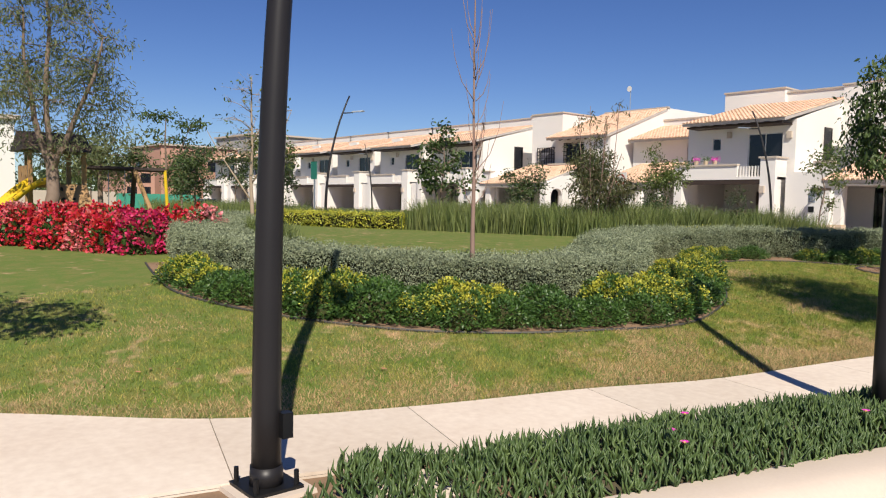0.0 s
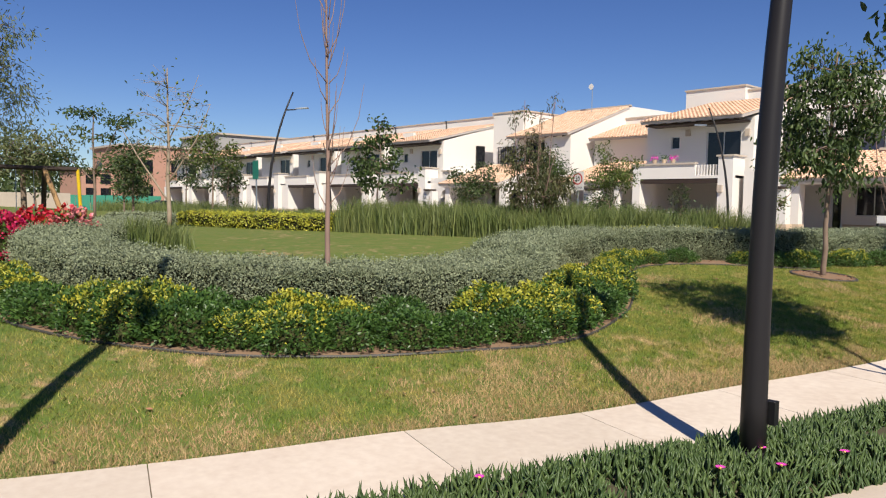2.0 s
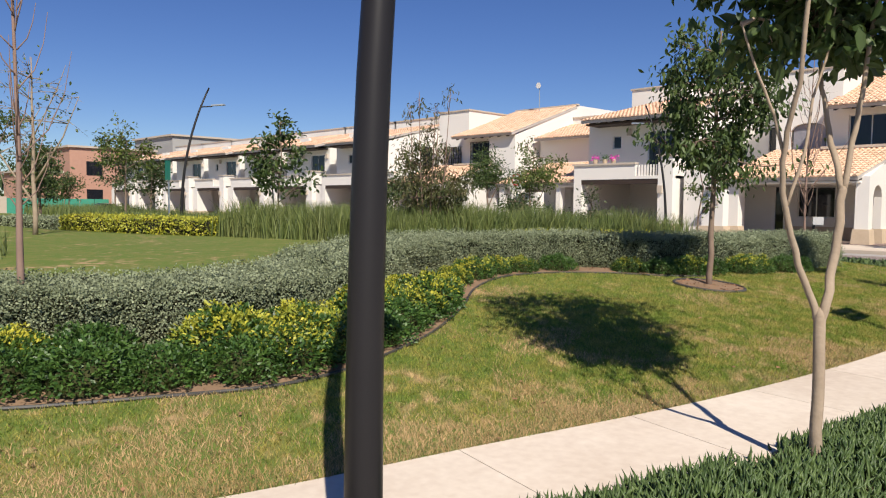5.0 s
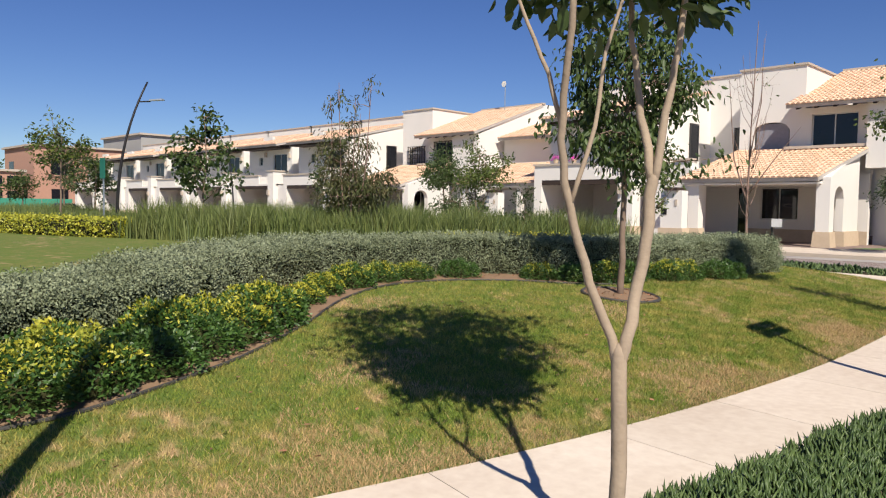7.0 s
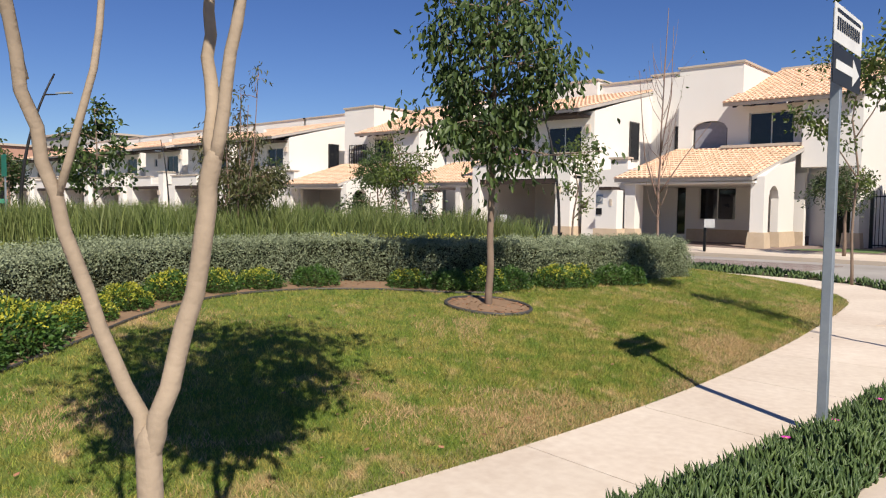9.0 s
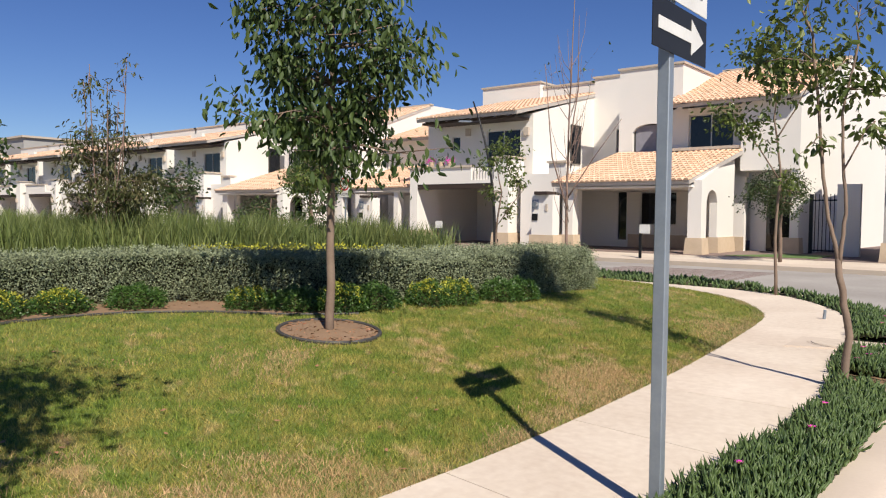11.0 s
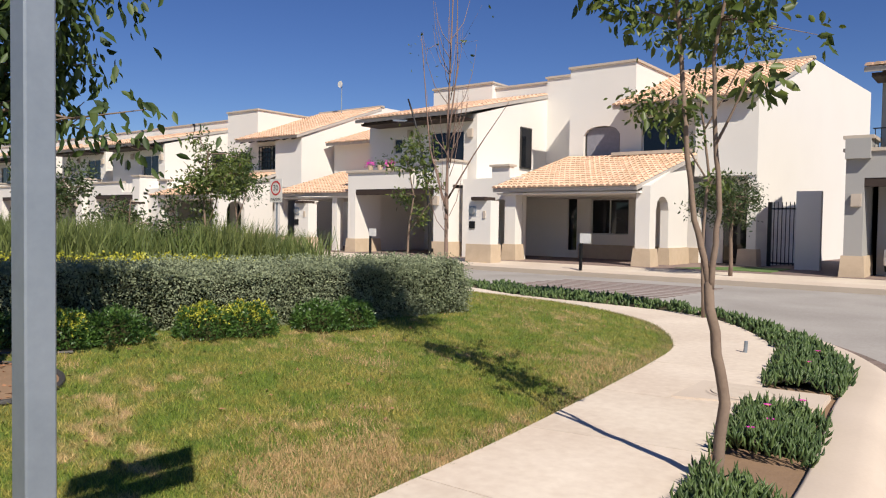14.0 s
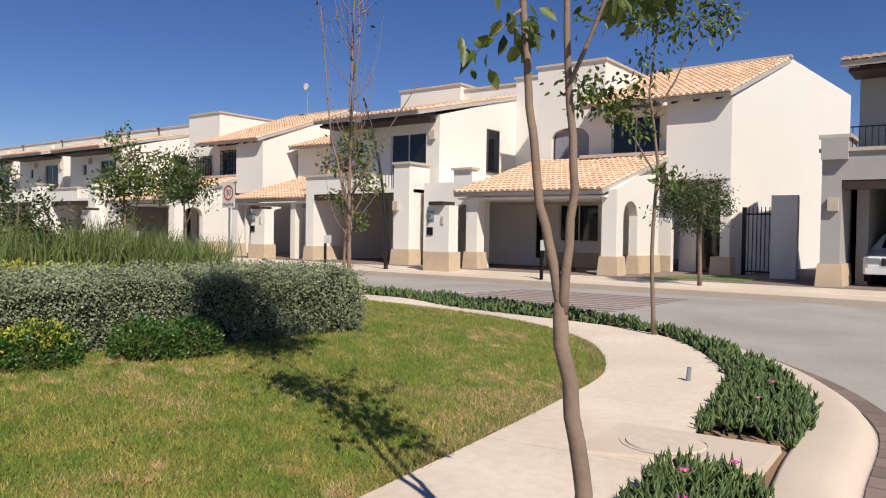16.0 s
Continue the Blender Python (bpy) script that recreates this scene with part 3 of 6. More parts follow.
def house_porch(dx, grille=False):
    """The type with a tiled porch, a square tower and a gabled roof."""
    X = lambda x: x + dx
    h = thing("house", (X(-11), 39, Z0), "white two-storey house with tiled porch and square tower", "house", "row of houses")
    # tower and the wall beside it
    part("tower", Shape().pierced("x", X(-13.64), X(-10.84), Z0, 7.86, 39.84, 40.1, [(X(-13.0), X(-11.45), 4.25, 5.52)]).arch("x", X(-13.0), X(-11.45), 5.15, 5.5, 5.52, 39.84, 40.1)
         .box(X(-13.64), 40.1, Z0, X(-13.4), 46, 7.86).box(X(-11.08), 40.1, Z0, X(-10.84), 46, 7.86).box(X(-13.64), 46, Z0, X(-10.84), 46.3, 7.86), WALLM[0], h)
    cornice(h, X(-13.64), X(-10.84), 39.84, 46.3, 7.86, t=6.5)
    window(h, "x", X(-12.97), X(-11.48), 4.28, 5.5, 39.98, M_DARKFRAME, 1, curtain=True)
    part("side_wall", Shape().pierced("x", X(-16.3), X(-13.64), Z0, 8.22, 42.6, 42.9, [(X(-15.1), X(-14.2), 4.2, 5.7)]), WALLM[0], h)
    cornice(h, X(-16.3), X(-13.64), 42.6, 43, 8.22)
    window(h, "x", X(-15.08), X(-14.22), 4.2, 5.7, 42.7, M_DARKFRAME, 1)
    # main block under the roof
    xr = X(-6.1)
    front = Shape().pierced("x", X(-10.84), X(-8.2), Z0 + 2.9, 6.0, 39.8, 40.05, [(X(-10.55), X(-8.75), 4.35, 5.72)])
    front.box(X(-8.2), 38.95, 3.35, xr - 0.3, 40.05, 5.98).box(xr - 0.3, 38.95, 3.35, xr, 39.0, 5.98)
    part("upper_wall", front, WALLM[0], h)
    window(h, "x", X(-10.55), X(-8.75), 4.35, 5.72, 39.9, M_ALU, 2)
    if grille:
        for a0, a1, z0, z1 in ((-13.0, -11.45, 4.25, 5.5), (-10.55, -8.75, 4.35, 5.72)):
            bars = Shape()
            for k in range(8):
                u = a0 + (a1 - a0) * k / 7
                bars.box(X(u) - 0.02, 39.7, z0, X(u) + 0.02, 39.74, z1)
            for k in range(6):
                w = z0 + (z1 - z0) * k / 5
                bars.box(X(a0), 39.66, w - 0.018, X(a1), 39.7, w + 0.018)
            bars.box(X(a0), 39.7, z1 - 0.02, X(a0) + 0.03, 39.9, z1 + 0.02).box(X(a1) - 0.03, 39.7, z1 - 0.02, X(a1), 39.9, z1 + 0.02)
            part("window_grille", bars, M_IRON, h, "black iron window grille")
    part("sill", Shape().box(X(-11.4), 39.0, 4.22, X(-8.2), 39.84, 4.34), M_CORNICE, h)
    sk = 0.083  # the side runs slightly out of square
    s1, s2 = X(-6.1) + sk * 5.9, X(-6.1) + sk * 15
    prof = [(xr, 39.0, 5.95), (s1, 44.6, 8.2), (s2, 53.6, 8.15)]
    foot = [(p[0], p[1], Z0) for p in prof]
    side = Shape().prism([*foot, (s2 - 0.3, 53.6, Z0), (s1 - 0.3, 44.6, Z0), (xr - 0.3, 39.0, Z0)], [*prof, (s2 - 0.3, 53.6, 8.15), (s1 - 0.3, 44.6, 8.2), (xr - 0.3, 39.0, 5.95)])
    part("side_wall", side, WALLM[0], h)
    part("back_wall", Shape().box(X(-13.6), 53.4, Z0, s2 - 0.3, 53.7, 8.1).box(X(-13.6), 46.3, 7.2, s1 - 0.2, 53.4, 7.3), WALLM[0], h)
    part("ridge_cap", Shape().prism([(X(-10.8), 44.45, 8.2), (s1 + 0.06, 44.45, 8.2), (s1 + 0.06, 44.75, 8.2), (X(-10.8), 44.75, 8.2)], [(X(-10.8), 44.45, 8.3), (s1 + 0.06, 44.45, 8.3), (s1 + 0.06, 44.75, 8.3), (X(-10.8), 44.75, 8.3)]), M_CORNICE, h)
    tiled_roof(h, (X(-11.2), 38.55, 6.02), (xr + 0.06, 38.55, 6.02), (X(-10.84), 44.5, 8.15), (s1 + 0.02, 44.5, 8.15), seed=3)
    beams(h, X(-11.1), xr, 38.62, 39.8, 5.98, 0.35, 7)
    # porch
    tiled_roof(h, (X(-14.2), 35.15, 2.84), (X(-8.72), 35.15, 2.84), (X(-13.64), 39.8, 4.3), (X(-8.1), 38.95, 4.12), "porch_roof", seed=4)
    part("porch_soffit", Shape().box(X(-14.1), 35.3, 2.62, X(-8.69), 39.6, 2.68), WALLM[0], h)
    part("pillar", Shape().box(X(-13.85), 35.45, Z0, X(-13.4), 35.9, 2.62), WALLM[0], h)
    stone_base(h, X(-13.85), 35.45, X(-13.4), 35.9)
    right = Shape().box(X(-8.88), 35.5, Z0, X(-8.4), 36.0, 2.72)
    right.box(X(-8.68), 37.1, Z0, X(-8.4), 38.95, 2.72)
    right.arch("y", 36.0, 37.1, 2.1, 2.55, 2.72, X(-8.68), X(-8.4))
    right.prism([(X(-8.68), 35.5, 2.72), (X(-8.4), 35.5, 2.72), (X(-8.4), 38.95, 2.72), (X(-8.68), 38.95, 2.72)], [(X(-8.68), 35.5, 2.86), (X(-8.4), 35.5, 2.86), (X(-8.4), 38.95, 4.05), (X(-8.68), 38.95, 4.05)])
    part("porch_side", right, WALLM[0], h)
    stone_base(h, X(-8.88), 35.5, X(-8.4), 36.0)
    stone_base(h, X(-8.68), 37.15, X(-8.4), 38.9)
    # ground floor behind the porch, and the entry
    ground = Shape().pierced("x", X(-16.3), X(-8.2), Z0, Z0 + 2.9, 39.6, 39.85, [(X(-12.5), X(-10.9), Z0 + 0.95, Z0 + 2.35), (X(-13.5), X(-13.1), Z0 + 0.3, Z0 + 2.35)])
    ground.pierced("x", X(-8.2), xr, Z0, 3.35, 40.4, 40.65, [(X(-7.6), X(-6.6), Z0, Z0 + 2.35)])
    part("ground_floor_wall", ground, WALLM[0], h)
    part("stone_plinth", Shape().box(X(-13.0), 39.55, Z0, X(-8.2), 39.6, Z0 + 0.55), M_STONE, h)
    window(h, "x", X(-12.5), X(-10.9), Z0 + 0.95, Z0 + 2.35, 39.68, M_ALU, 2)
    part("door", Shape().box(X(-13.5), 39.68, Z0 + 0.3, X(-13.1), 39.74, Z0 + 2.35), M_GLASS, h, "narrow dark glazed front door")
    part("door", Shape().box(X(-7.6), 40.45, Z0, X(-6.6), 40.5, Z0 + 2.35), M_GLASS, h, "dark glazed entry door")
    stone_base(h, X(-6.6), 38.95, X(-6.1), 39.4)
    # arched link wall beside the porch
    link = Shape().box(X(-16.3), 36.2, Z0, X(-15.1), 36.45, 3.3).arch("x", X(-15.1), X(-14.0), 2.0, 2.5, 3.3, 36.2, 36.45)
    link.box(X(-14.0), 36.2, Z0, X(-13.55), 36.45, 3.3)
    part("link_wall", link, WALLM[0], h)
    part("cap_stone", Shape().box(X(-15.0), 36.1, 3.72, X(-14.1), 36.6, 3.8), M_CORNICE, h)
    part("planter_wall", Shape().box(X(-16.3), 36.45, 3.0, X(-14.05), 42.5, 3.3).box(X(-14.95), 36.2, 3.3, X(-14.15), 36.5, 3.72), WALLM[0], h)
    return h


def house_balcony(dx, wing=True, tower=True, dy=0.0, east=False):
    """The type with a balcony over an open garage."""
    X = lambda x: x + dx
    Y = lambda y: y + dy
    h = thing("house", (X(-19), Y(37), Z0), "white two-storey house with balcony over an open garage", "house", "row of houses")
    low = Shape().box(X(-22.1), Y(35.7), Z0, X(-21.65), Y(37.3), 2.95).box(X(-17.35), Y(35.7), Z0, X(-16.6), Y(36.9), 3.98)
    low.box(X(-22.1), Y(35.7), 2.95, X(-17.35), Y(35.95), 3.1)
    low.box(X(-22.1), Y(35.7), 3.1, X(-18.55), Y(35.9), 3.66)
    low.box(X(-22.1), Y(35.9), 3.1, X(-21.9), Y(37.1), 3.66)
    low.box(X(-22.1), Y(35.95), 2.95, X(-16.6), Y(42.9 if east else 41.0), 3.08)
    part("balcony_wall", low, WALLM[0], h)
    cornice(h, X(-22.1), X(-18.6), Y(35.7), Y(37), 3.66, t=0.26)
    cornice(h, X(-17.35), X(-16.6), Y(35.7), Y(37), 3.98, t=1.25)
    for i in range(7):
        x = X(-18.45) + i * 0.155
        part("baluster", Shape().box(x, Y(35.78), 3.1, x + 0.06, Y(35.84), 3.62), WALLM[0], h)
    part("lintel", Shape().box(X(-21.65), Y(35.72), 2.72, X(-17.35), Y(35.98), 2.95), M_WOOD, h)
    stone_base(h, X(-22.1), Y(35.7), X(-21.65), Y(37.2))
    stone_base(h, X(-17.35), Y(35.7), X(-16.6), Y(36.85))
    wall_lamp(h, X(-17.2), Y(35.7), 2.45)
    up = Shape().pierced("x", X(-21.2 if east else -21.9), X(-16.58), 3.08, 5.95, Y(37.1), Y(37.35), [(X(-18.75), X(-16.95), 3.1, 5.35), (X(-20.75), X(-20.25), 4.55, 5.2)])
    part("upper_wall", up, WALLM[0], h)
    window(h, "x", X(-18.75), X(-16.95), 3.1, 5.35, Y(37.18), M_ALU, 2)
    window(h, "x", X(-20.75), X(-20.25), 4.55, 5.2, Y(37.18), M_ALU, 1)
    wall_lamp(h, X(-16.6), Y(37.1), 5.2)
    wall_lamp(h, X(-19.75), Y(37.1), 5.35)
    zr, ry, by = (6.55, 39.6, 43.2) if east else (7.55, 43.2, 50.0)
    prof = [(37.1, 5.95), (ry, zr), (by, zr)]
    for x in (X(-16.3), X(-21.2 if east else -21.9)):
        a = [(x, Y(37.1), Z0), (x, Y(by), Z0), *[(x, Y(y), z) for y, z in prof[::-1]]]
        part("side_wall", Shape().prism(a, [(q[0] - 0.28, q[1], q[2]) for q in a]), WALLM[0], h)
    window(h, "y", Y(40.3), Y(41.2), 4.0, 5.8, X(-16.22), M_DARKFRAME, 1)
    part("back_wall", Shape().box(X(-21.2 if east else -22), Y(by), Z0, X(-16.58), Y(by + 0.3), zr).box(X(-21.2 if east else -21.9), Y(ry), zr - 0.25, X(-16.58), Y(by), zr - 0.15), WALLM[0], h)
    tiled_roof(h, (X(-21.75), Y(35.72), 5.92), (X(-16.25), Y(35.72), 5.92), (X(-21.75), Y(ry), zr + 0.08), (X(-16.25), Y(ry), zr + 0.08), seed=5)
    part("eave_board", Shape().box(X(-21.6), Y(35.95), 5.68, X(-16.5), Y(37.1), 5.78), M_WOOD, h)
    beams(h, X(-21.6), X(-16.3), Y(35.85), Y(37.1), 5.9, 0.22, 8)
    if tower:
        t = Shape().box(X(-23.5), Y(43.3), 5.0, X(-19.8), Y(46), 8.5)
        part("tower", t, WALLM[0], h)
        cornice(h, X(-23.5), X(-19.8), Y(43.3), Y(46), 8.5, t=2.7)
        part("parapet", Shape().box(X(-19.8), Y(43.6), 7.3, X(-16.3), Y(43.9), 8.25), WALLM[0], h)
        cornice(h, X(-19.8), X(-16.3), Y(43.6), Y(44), 8.25)
    elif not east:
        part("parapet", Shape().box(X(-23.2), Y(43.6), 5.0, X(-16.3), Y(43.9), 8.25), WALLM[0], h)
        cornice(h, X(-23.2), X(-16.3), Y(43.6), Y(44), 8.25)
    gb = Y(42.6 if east else 40.7)  # back of the garage
    gar = Shape().pierced("x", X(-21.9), X(-16.4), Z0, 2.95, gb, gb + 0.25, [(X(-20.0), X(-19.1), Z0, Z0 + 2.2)])
    gar.box(X(-16.75), Y(36.9), Z0, X(-16.6), gb, 2.95)
    if east:
        gar.box(X(-22.1), Y(37.3), Z0, X(-21.91), gb + 0.25, 2.94)
    part("garage_wall", gar, WALLM[0], h)
    part("door", Shape().box(X(-20.0), gb + 0.08, Z0, X(-19.1), gb + 0.13, Z0 + 2.2), M_WOOD, h, "dark wooden door in the garage")
    if wing:
        w = Shape().pierced("x", X(-28.5), X(-21.9), Z0, 5.75, Y(41.0), Y(41.25), [(X(-24.6), X(-23.3), 4.0, 5.4)])
        part("wing_wall", w, WALLM[0], h)
        window(h, "x", X(-24.6), X(-23.3), 4.0, 5.4, Y(41.1), M_ALU, 2)
        tiled_roof(h, (X(-28.45), Y(40.3), 5.72), (X(-21.85), Y(40.3), 5.72), (X(-28.45), Y(44.2), 6.9), (X(-21.85), Y(44.2), 6.9), "wing_roof", seed=6)
        part("wing_parapet", Shape().box(X(-28.5), Y(44.2), 5.0, X(-21.9), Y(44.5), 7.3), WALLM[0], h)
        cornice(h, X(-28.5), X(-21.9), Y(44.2), Y(44.5), 7.3)
        tiled_roof(h, (X(-27.7), Y(36.0), 2.84), (X(-22.1), Y(36.0), 2.84), (X(-27.7), Y(40.9), 4.2), (X(-22.1), Y(40.9), 4.2), "porch_roof", seed=7)
        part("porch_soffit", Shape().box(X(-27.6), Y(36.15), 2.62, X(-22.1), Y(40.9), 2.68), WALLM[0], h)
        part("pillar", Shape().box(X(-27.6), Y(36.2), Z0, X(-27.2), Y(36.6), 2.62), WALLM[0], h)
        part("pillar", Shape().box(X(-23.6), Y(36.2), Z0, X(-23.3), Y(36.6), 2.62), WALLM[0], h)
        stone_base(h, X(-27.6), Y(36.2), X(-27.2), Y(36.6))
    elif not east:
        w = Shape().pierced("x", X(-23.2), X(-21.9), Z0, 7.0, Y(39.0), Y(39.25), [(X(-22.9), X(-22.2), Z0, Z0 + 2.2)])
        part("link_wall", w, WALLM[0], h)
        part("door", Shape().box(X(-22.9), Y(39.1), Z0, X(-22.2), Y(39.15), Z0 + 2.2), M_GLASS, h)
        part("front_block", Shape().box(X(-23.2), Y(36.0), Z0, X(-22.1), Y(36.3), 3.0), WALLM[0], h)
    return h


house_porch(0)
house_porch(-22.72, grille=True)
house_balcony(0)
house_balcony(-22.3, wing=False, tower=False)
for i in range(1, 7):
    house_balcony(-22.3 - 6.75 * i, wing=False, tower=False)

# ---- planting ----
HEDGE_FRONT = smooth_line([(-15.5, 6.9), (-13.2, 5.2), (-10.8, 4.25), (-9.3, 4.15), (-8.0, 4.5), (-7.1, 5.1), (-6.5, 5.7), (-6.0, 6.3), (-5.65, 6.95), (-5.5, 7.7), (-5.6, 8.5), (-6.05, 9.4), (-6.75, 10.4), (-7.25, 11.4), (-7.42, 12.4), (-7.25, 13.5), (-6.75, 14.6), (-5.95, 15.7), (-5.4, 16.8), (-5.02, 18), (-4.75, 19.2), (-4.62, 20.45)], 6)
BED_EDGE = smooth_line([(-11.4, 4.0), (-10.4, 3.75), (-8.9, 3.45), (-8.0, 3.5), (-6.83, 3.85), (-5.8, 4.6), (-5.2, 5.45), (-4.74, 6.4), (-4.4, 7.3), (-4.36, 7.9), (-4.48, 8.5), (-4.8, 9.4), (-5.45, 10.5), (-6.2, 11.5), (-6.68, 12.6), (-6.6, 13.6), (-6.1, 14.5), (-5.5, 15.1), (-5.05, 15.9)], 6)


def along_line(line, step):
    """Points and left-hand normals at even steps along a line."""
    res, carry = [], 0.0
    for (ax, ay), (bx, by) in zip(line, line[1:]):
        L = math.hypot(bx - ax, by - ay)
        s = carry
        while s < L:
            t = s / L
            res.append((ax + (bx - ax) * t, ay + (by - ay) * t, -(by - ay) / L, (bx - ax) / L))
            s += step
        carry = s - L
    return res


def hedge(front, thick, high, mat, label, size=0.035, density=2600, seed=1, wobble=0.1, top_extra=1.1, low=None):
    """A clipped hedge: a rounded core of twigs, coloured dark for the shade inside, wrapped in leaves."""
    low = low or high
    rng = np.random.default_rng(seed)
    st = along_line(front, 0.25)
    st.append((*front[-1], st[-1][2], st[-1][3]))
    x0, y0, _, _ = st[len(st) // 2]
    h = thing("hedge", (x0, y0, lawn_z(x0, y0)), label, "hedge")
    prof = [(0.07, -0.05), (0.02, 0.25), (-0.01, 0.85), (0.05, 0.98), (0.22, 1.0), (0.5, 1.02), (0.78, 1.0), (0.95, 0.97), (1.0, 0.8), (0.97, -0.05)]
    rows = []
    for i, (x, y, nx, ny) in enumerate(st):
        row = []
        for k, (u, w) in enumerate(prof):
            jig = wobble * (noise.noise(Vector((x * 2.3, y * 2.3, k * 0.8))))
            px, py = x + nx * (u * thick) - nx * jig, y + ny * (u * thick) - ny * jig
            row.append((px, py, lawn_z(x + nx * thick * 0.4, y + ny * thick * 0.4) + w * (low + (high - low) * min(max((y - 14.5) / 5, 0), 1)) + (jig * 0.8 if w > 0.5 else 0)))
        rows.append(row)
    P = np.array(rows)
    n, m = P.shape[:2]
    # solid core; its dark colour stands for shade among the twigs
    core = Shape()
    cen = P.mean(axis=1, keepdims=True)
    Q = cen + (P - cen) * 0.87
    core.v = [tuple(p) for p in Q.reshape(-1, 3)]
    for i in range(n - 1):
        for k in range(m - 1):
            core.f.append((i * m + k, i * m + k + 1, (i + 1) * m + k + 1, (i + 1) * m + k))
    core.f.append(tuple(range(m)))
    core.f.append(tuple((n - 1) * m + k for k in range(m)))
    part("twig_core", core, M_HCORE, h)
    a, b, c, d = P[:-1, :-1], P[:-1, 1:], P[1:, 1:], P[1:, :-1]
    nrm = np.cross(b - a, d - a)
    area = np.linalg.norm(nrm, axis=2)
    out = nrm / (area[..., None] + 1e-9)
    mid = (a + b + c + d) / 4
    flip = np.sign(((mid - cen[:-1]) * out).sum(2))
    out *= flip[..., None]
    counts = rng.poisson(area * density * np.where(out[..., 2] > 0.6, top_extra, 1.0) * np.where(np.arange(m - 1) > 6, 0.3, 1.0))
    idx = np.repeat(np.arange(counts.size), counts.ravel())
    u, v = rng.uniform(size=len(idx)), rng.uniform(size=len(idx))
    A, B, C, D = (q.reshape(-1, 3)[idx] for q in (a, b, c, d))
    pts = (A * (1 - u)[:, None] + B * u[:, None]) * (1 - v)[:, None] + (D * (1 - u)[:, None] + C * u[:, None]) * v[:, None]
    o = out.reshape(-1, 3)[idx]
    pts = pts - o * (rng.uniform(0.0, 0.06, len(idx)) + 0.055 * np.sin(pts[:, 0] * 14 + np.sin(pts[:, 1] * 9)) * np.sin(pts[:, 1] * 13) * np.sin(pts[:, 2] * 17 + 1)).clip(0)[:, None] + o * (rng.random(len(idx)) ** 6 * 0.1)[:, None]
    # the two ends
    for e, way in ((0, -1), (-1, 1)):
        k = 1400
        w1, w2 = rng.uniform(size=k), rng.uniform(size=k)
        ring = P[e]
        p = ring[1] + (ring[8] - ring[1]) * w1[:, None]
        p[:, 2] = ring[0, 2] + (ring[4, 2] - ring[0, 2]) * w2
        along = (P[-1].mean(0) - P[-2].mean(0)) if e == -1 else (P[0].mean(0) - P[1].mean(0))
        along = along / np.linalg.norm(along)
        pts = np.concatenate([pts, p + along * 0.02])
        o = np.concatenate([o, np.tile(along, (k, 1))])
    leaves("foliage", rng, pts, size, mat, h, o * 0.3, 1.5, lift=0.1)
    return h


hedge(HEDGE_FRONT, 1.15, 0.6, M_HEDGE, "clipped grey-green sage hedge winding along the lawn", 0.025, 10500, 2, 0.1, low=0.5)

# bare earth of the shrub bed and its black edging
hedge_pts = np.array(HEDGE_FRONT)
soil = Shape()
st = along_line(BED_EDGE, 0.2)
for i, (x, y, nx, ny) in enumerate(st):
    for u in (0.0, 0.35, 0.7, 1.1, 1.4):
        px, py = x + nx * u, y + ny * u
        soil.v.append((px, py, lawn_z(px, py) + 0.012))
for i in range(len(st) - 1):
    for k in range(4):
        soil.f.append((i * 5 + k, i * 5 + k + 1, i * 5 + 6 + k, i * 5 + 5 + k))
tagged(part("bed_soil", soil, M_EARTH, smooth=True), "reddish bare earth under the low shrubs", "soil", kind="structure")
tagged(part("bed_edging", Shape().tube([(x, y, lawn_z(x, y) + 0.014) for x, y, _, _ in st], [0.015] * len(st), 6), M_EDGING), "black plastic tube edging the shrub bed", "edging", kind="structure")


def shrub_mesh(name, mat, seed, count, size=0.055, top=0.0):
    rng = np.random.default_rng(seed)
    d = rng.normal(size=(count, 3))
    d[:, 2] = np.abs(d[:, 2]) + top
    d /= np.linalg.norm(d, axis=1)[:, None]
    r = 0.72 + 0.28 * rng.random(count) ** 0.5
    lump = 1 + 0.18 * np.sin(d[:, 0] * 7 + seed) * np.cos(d[:, 1] * 6 + seed * 2)
    pts = d * (r * lump)[:, None] * np.array([0.32, 0.32, 0.29])
    pts[:, 2] += 0.02
    v, f = leaf_arrays(rng, pts, size, d * 0.9, 2.1, lift=0.12)
    return fast_mesh(name, v, f, mat)


def shrub_core(seed):
    s = Shape()
    rng = random.Random(seed)
    n, rings = 10, 4
    for r in range(rings):
        w = r / (rings - 1) * 1.4
        for a in range(n):
            t = 2 * math.pi * a / n
            k = 0.22 * math.cos(w) * rng.uniform(0.85, 1.1)
            s.v.append((k * math.cos(t), k * math.sin(t), 0.24 * math.sin(w) - 0.02))
    for r in range(rings - 1):
        for a in range(n):
            b = (a + 1) % n
            s.f.append((r * n + a, r * n + b, r * n + n + b, r * n + n + a))
    s.f.append(tuple((rings - 1) * n + a for a in range(n)))
    return s


# solid core of shrubs and roses, coloured dark as shade behind the leaves
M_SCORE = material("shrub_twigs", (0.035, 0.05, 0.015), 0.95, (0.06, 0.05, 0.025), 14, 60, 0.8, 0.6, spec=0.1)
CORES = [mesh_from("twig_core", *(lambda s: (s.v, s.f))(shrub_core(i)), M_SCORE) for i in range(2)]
GREEN = [shrub_mesh("foliage", M_SHRUB, 10 + i, 3000, 0.038) for i in range(3)]
GOLDTIP = [shrub_mesh("gold_tip", M_SHRUBY, 30 + i, 750, 0.033, 0.8) for i in range(2)]
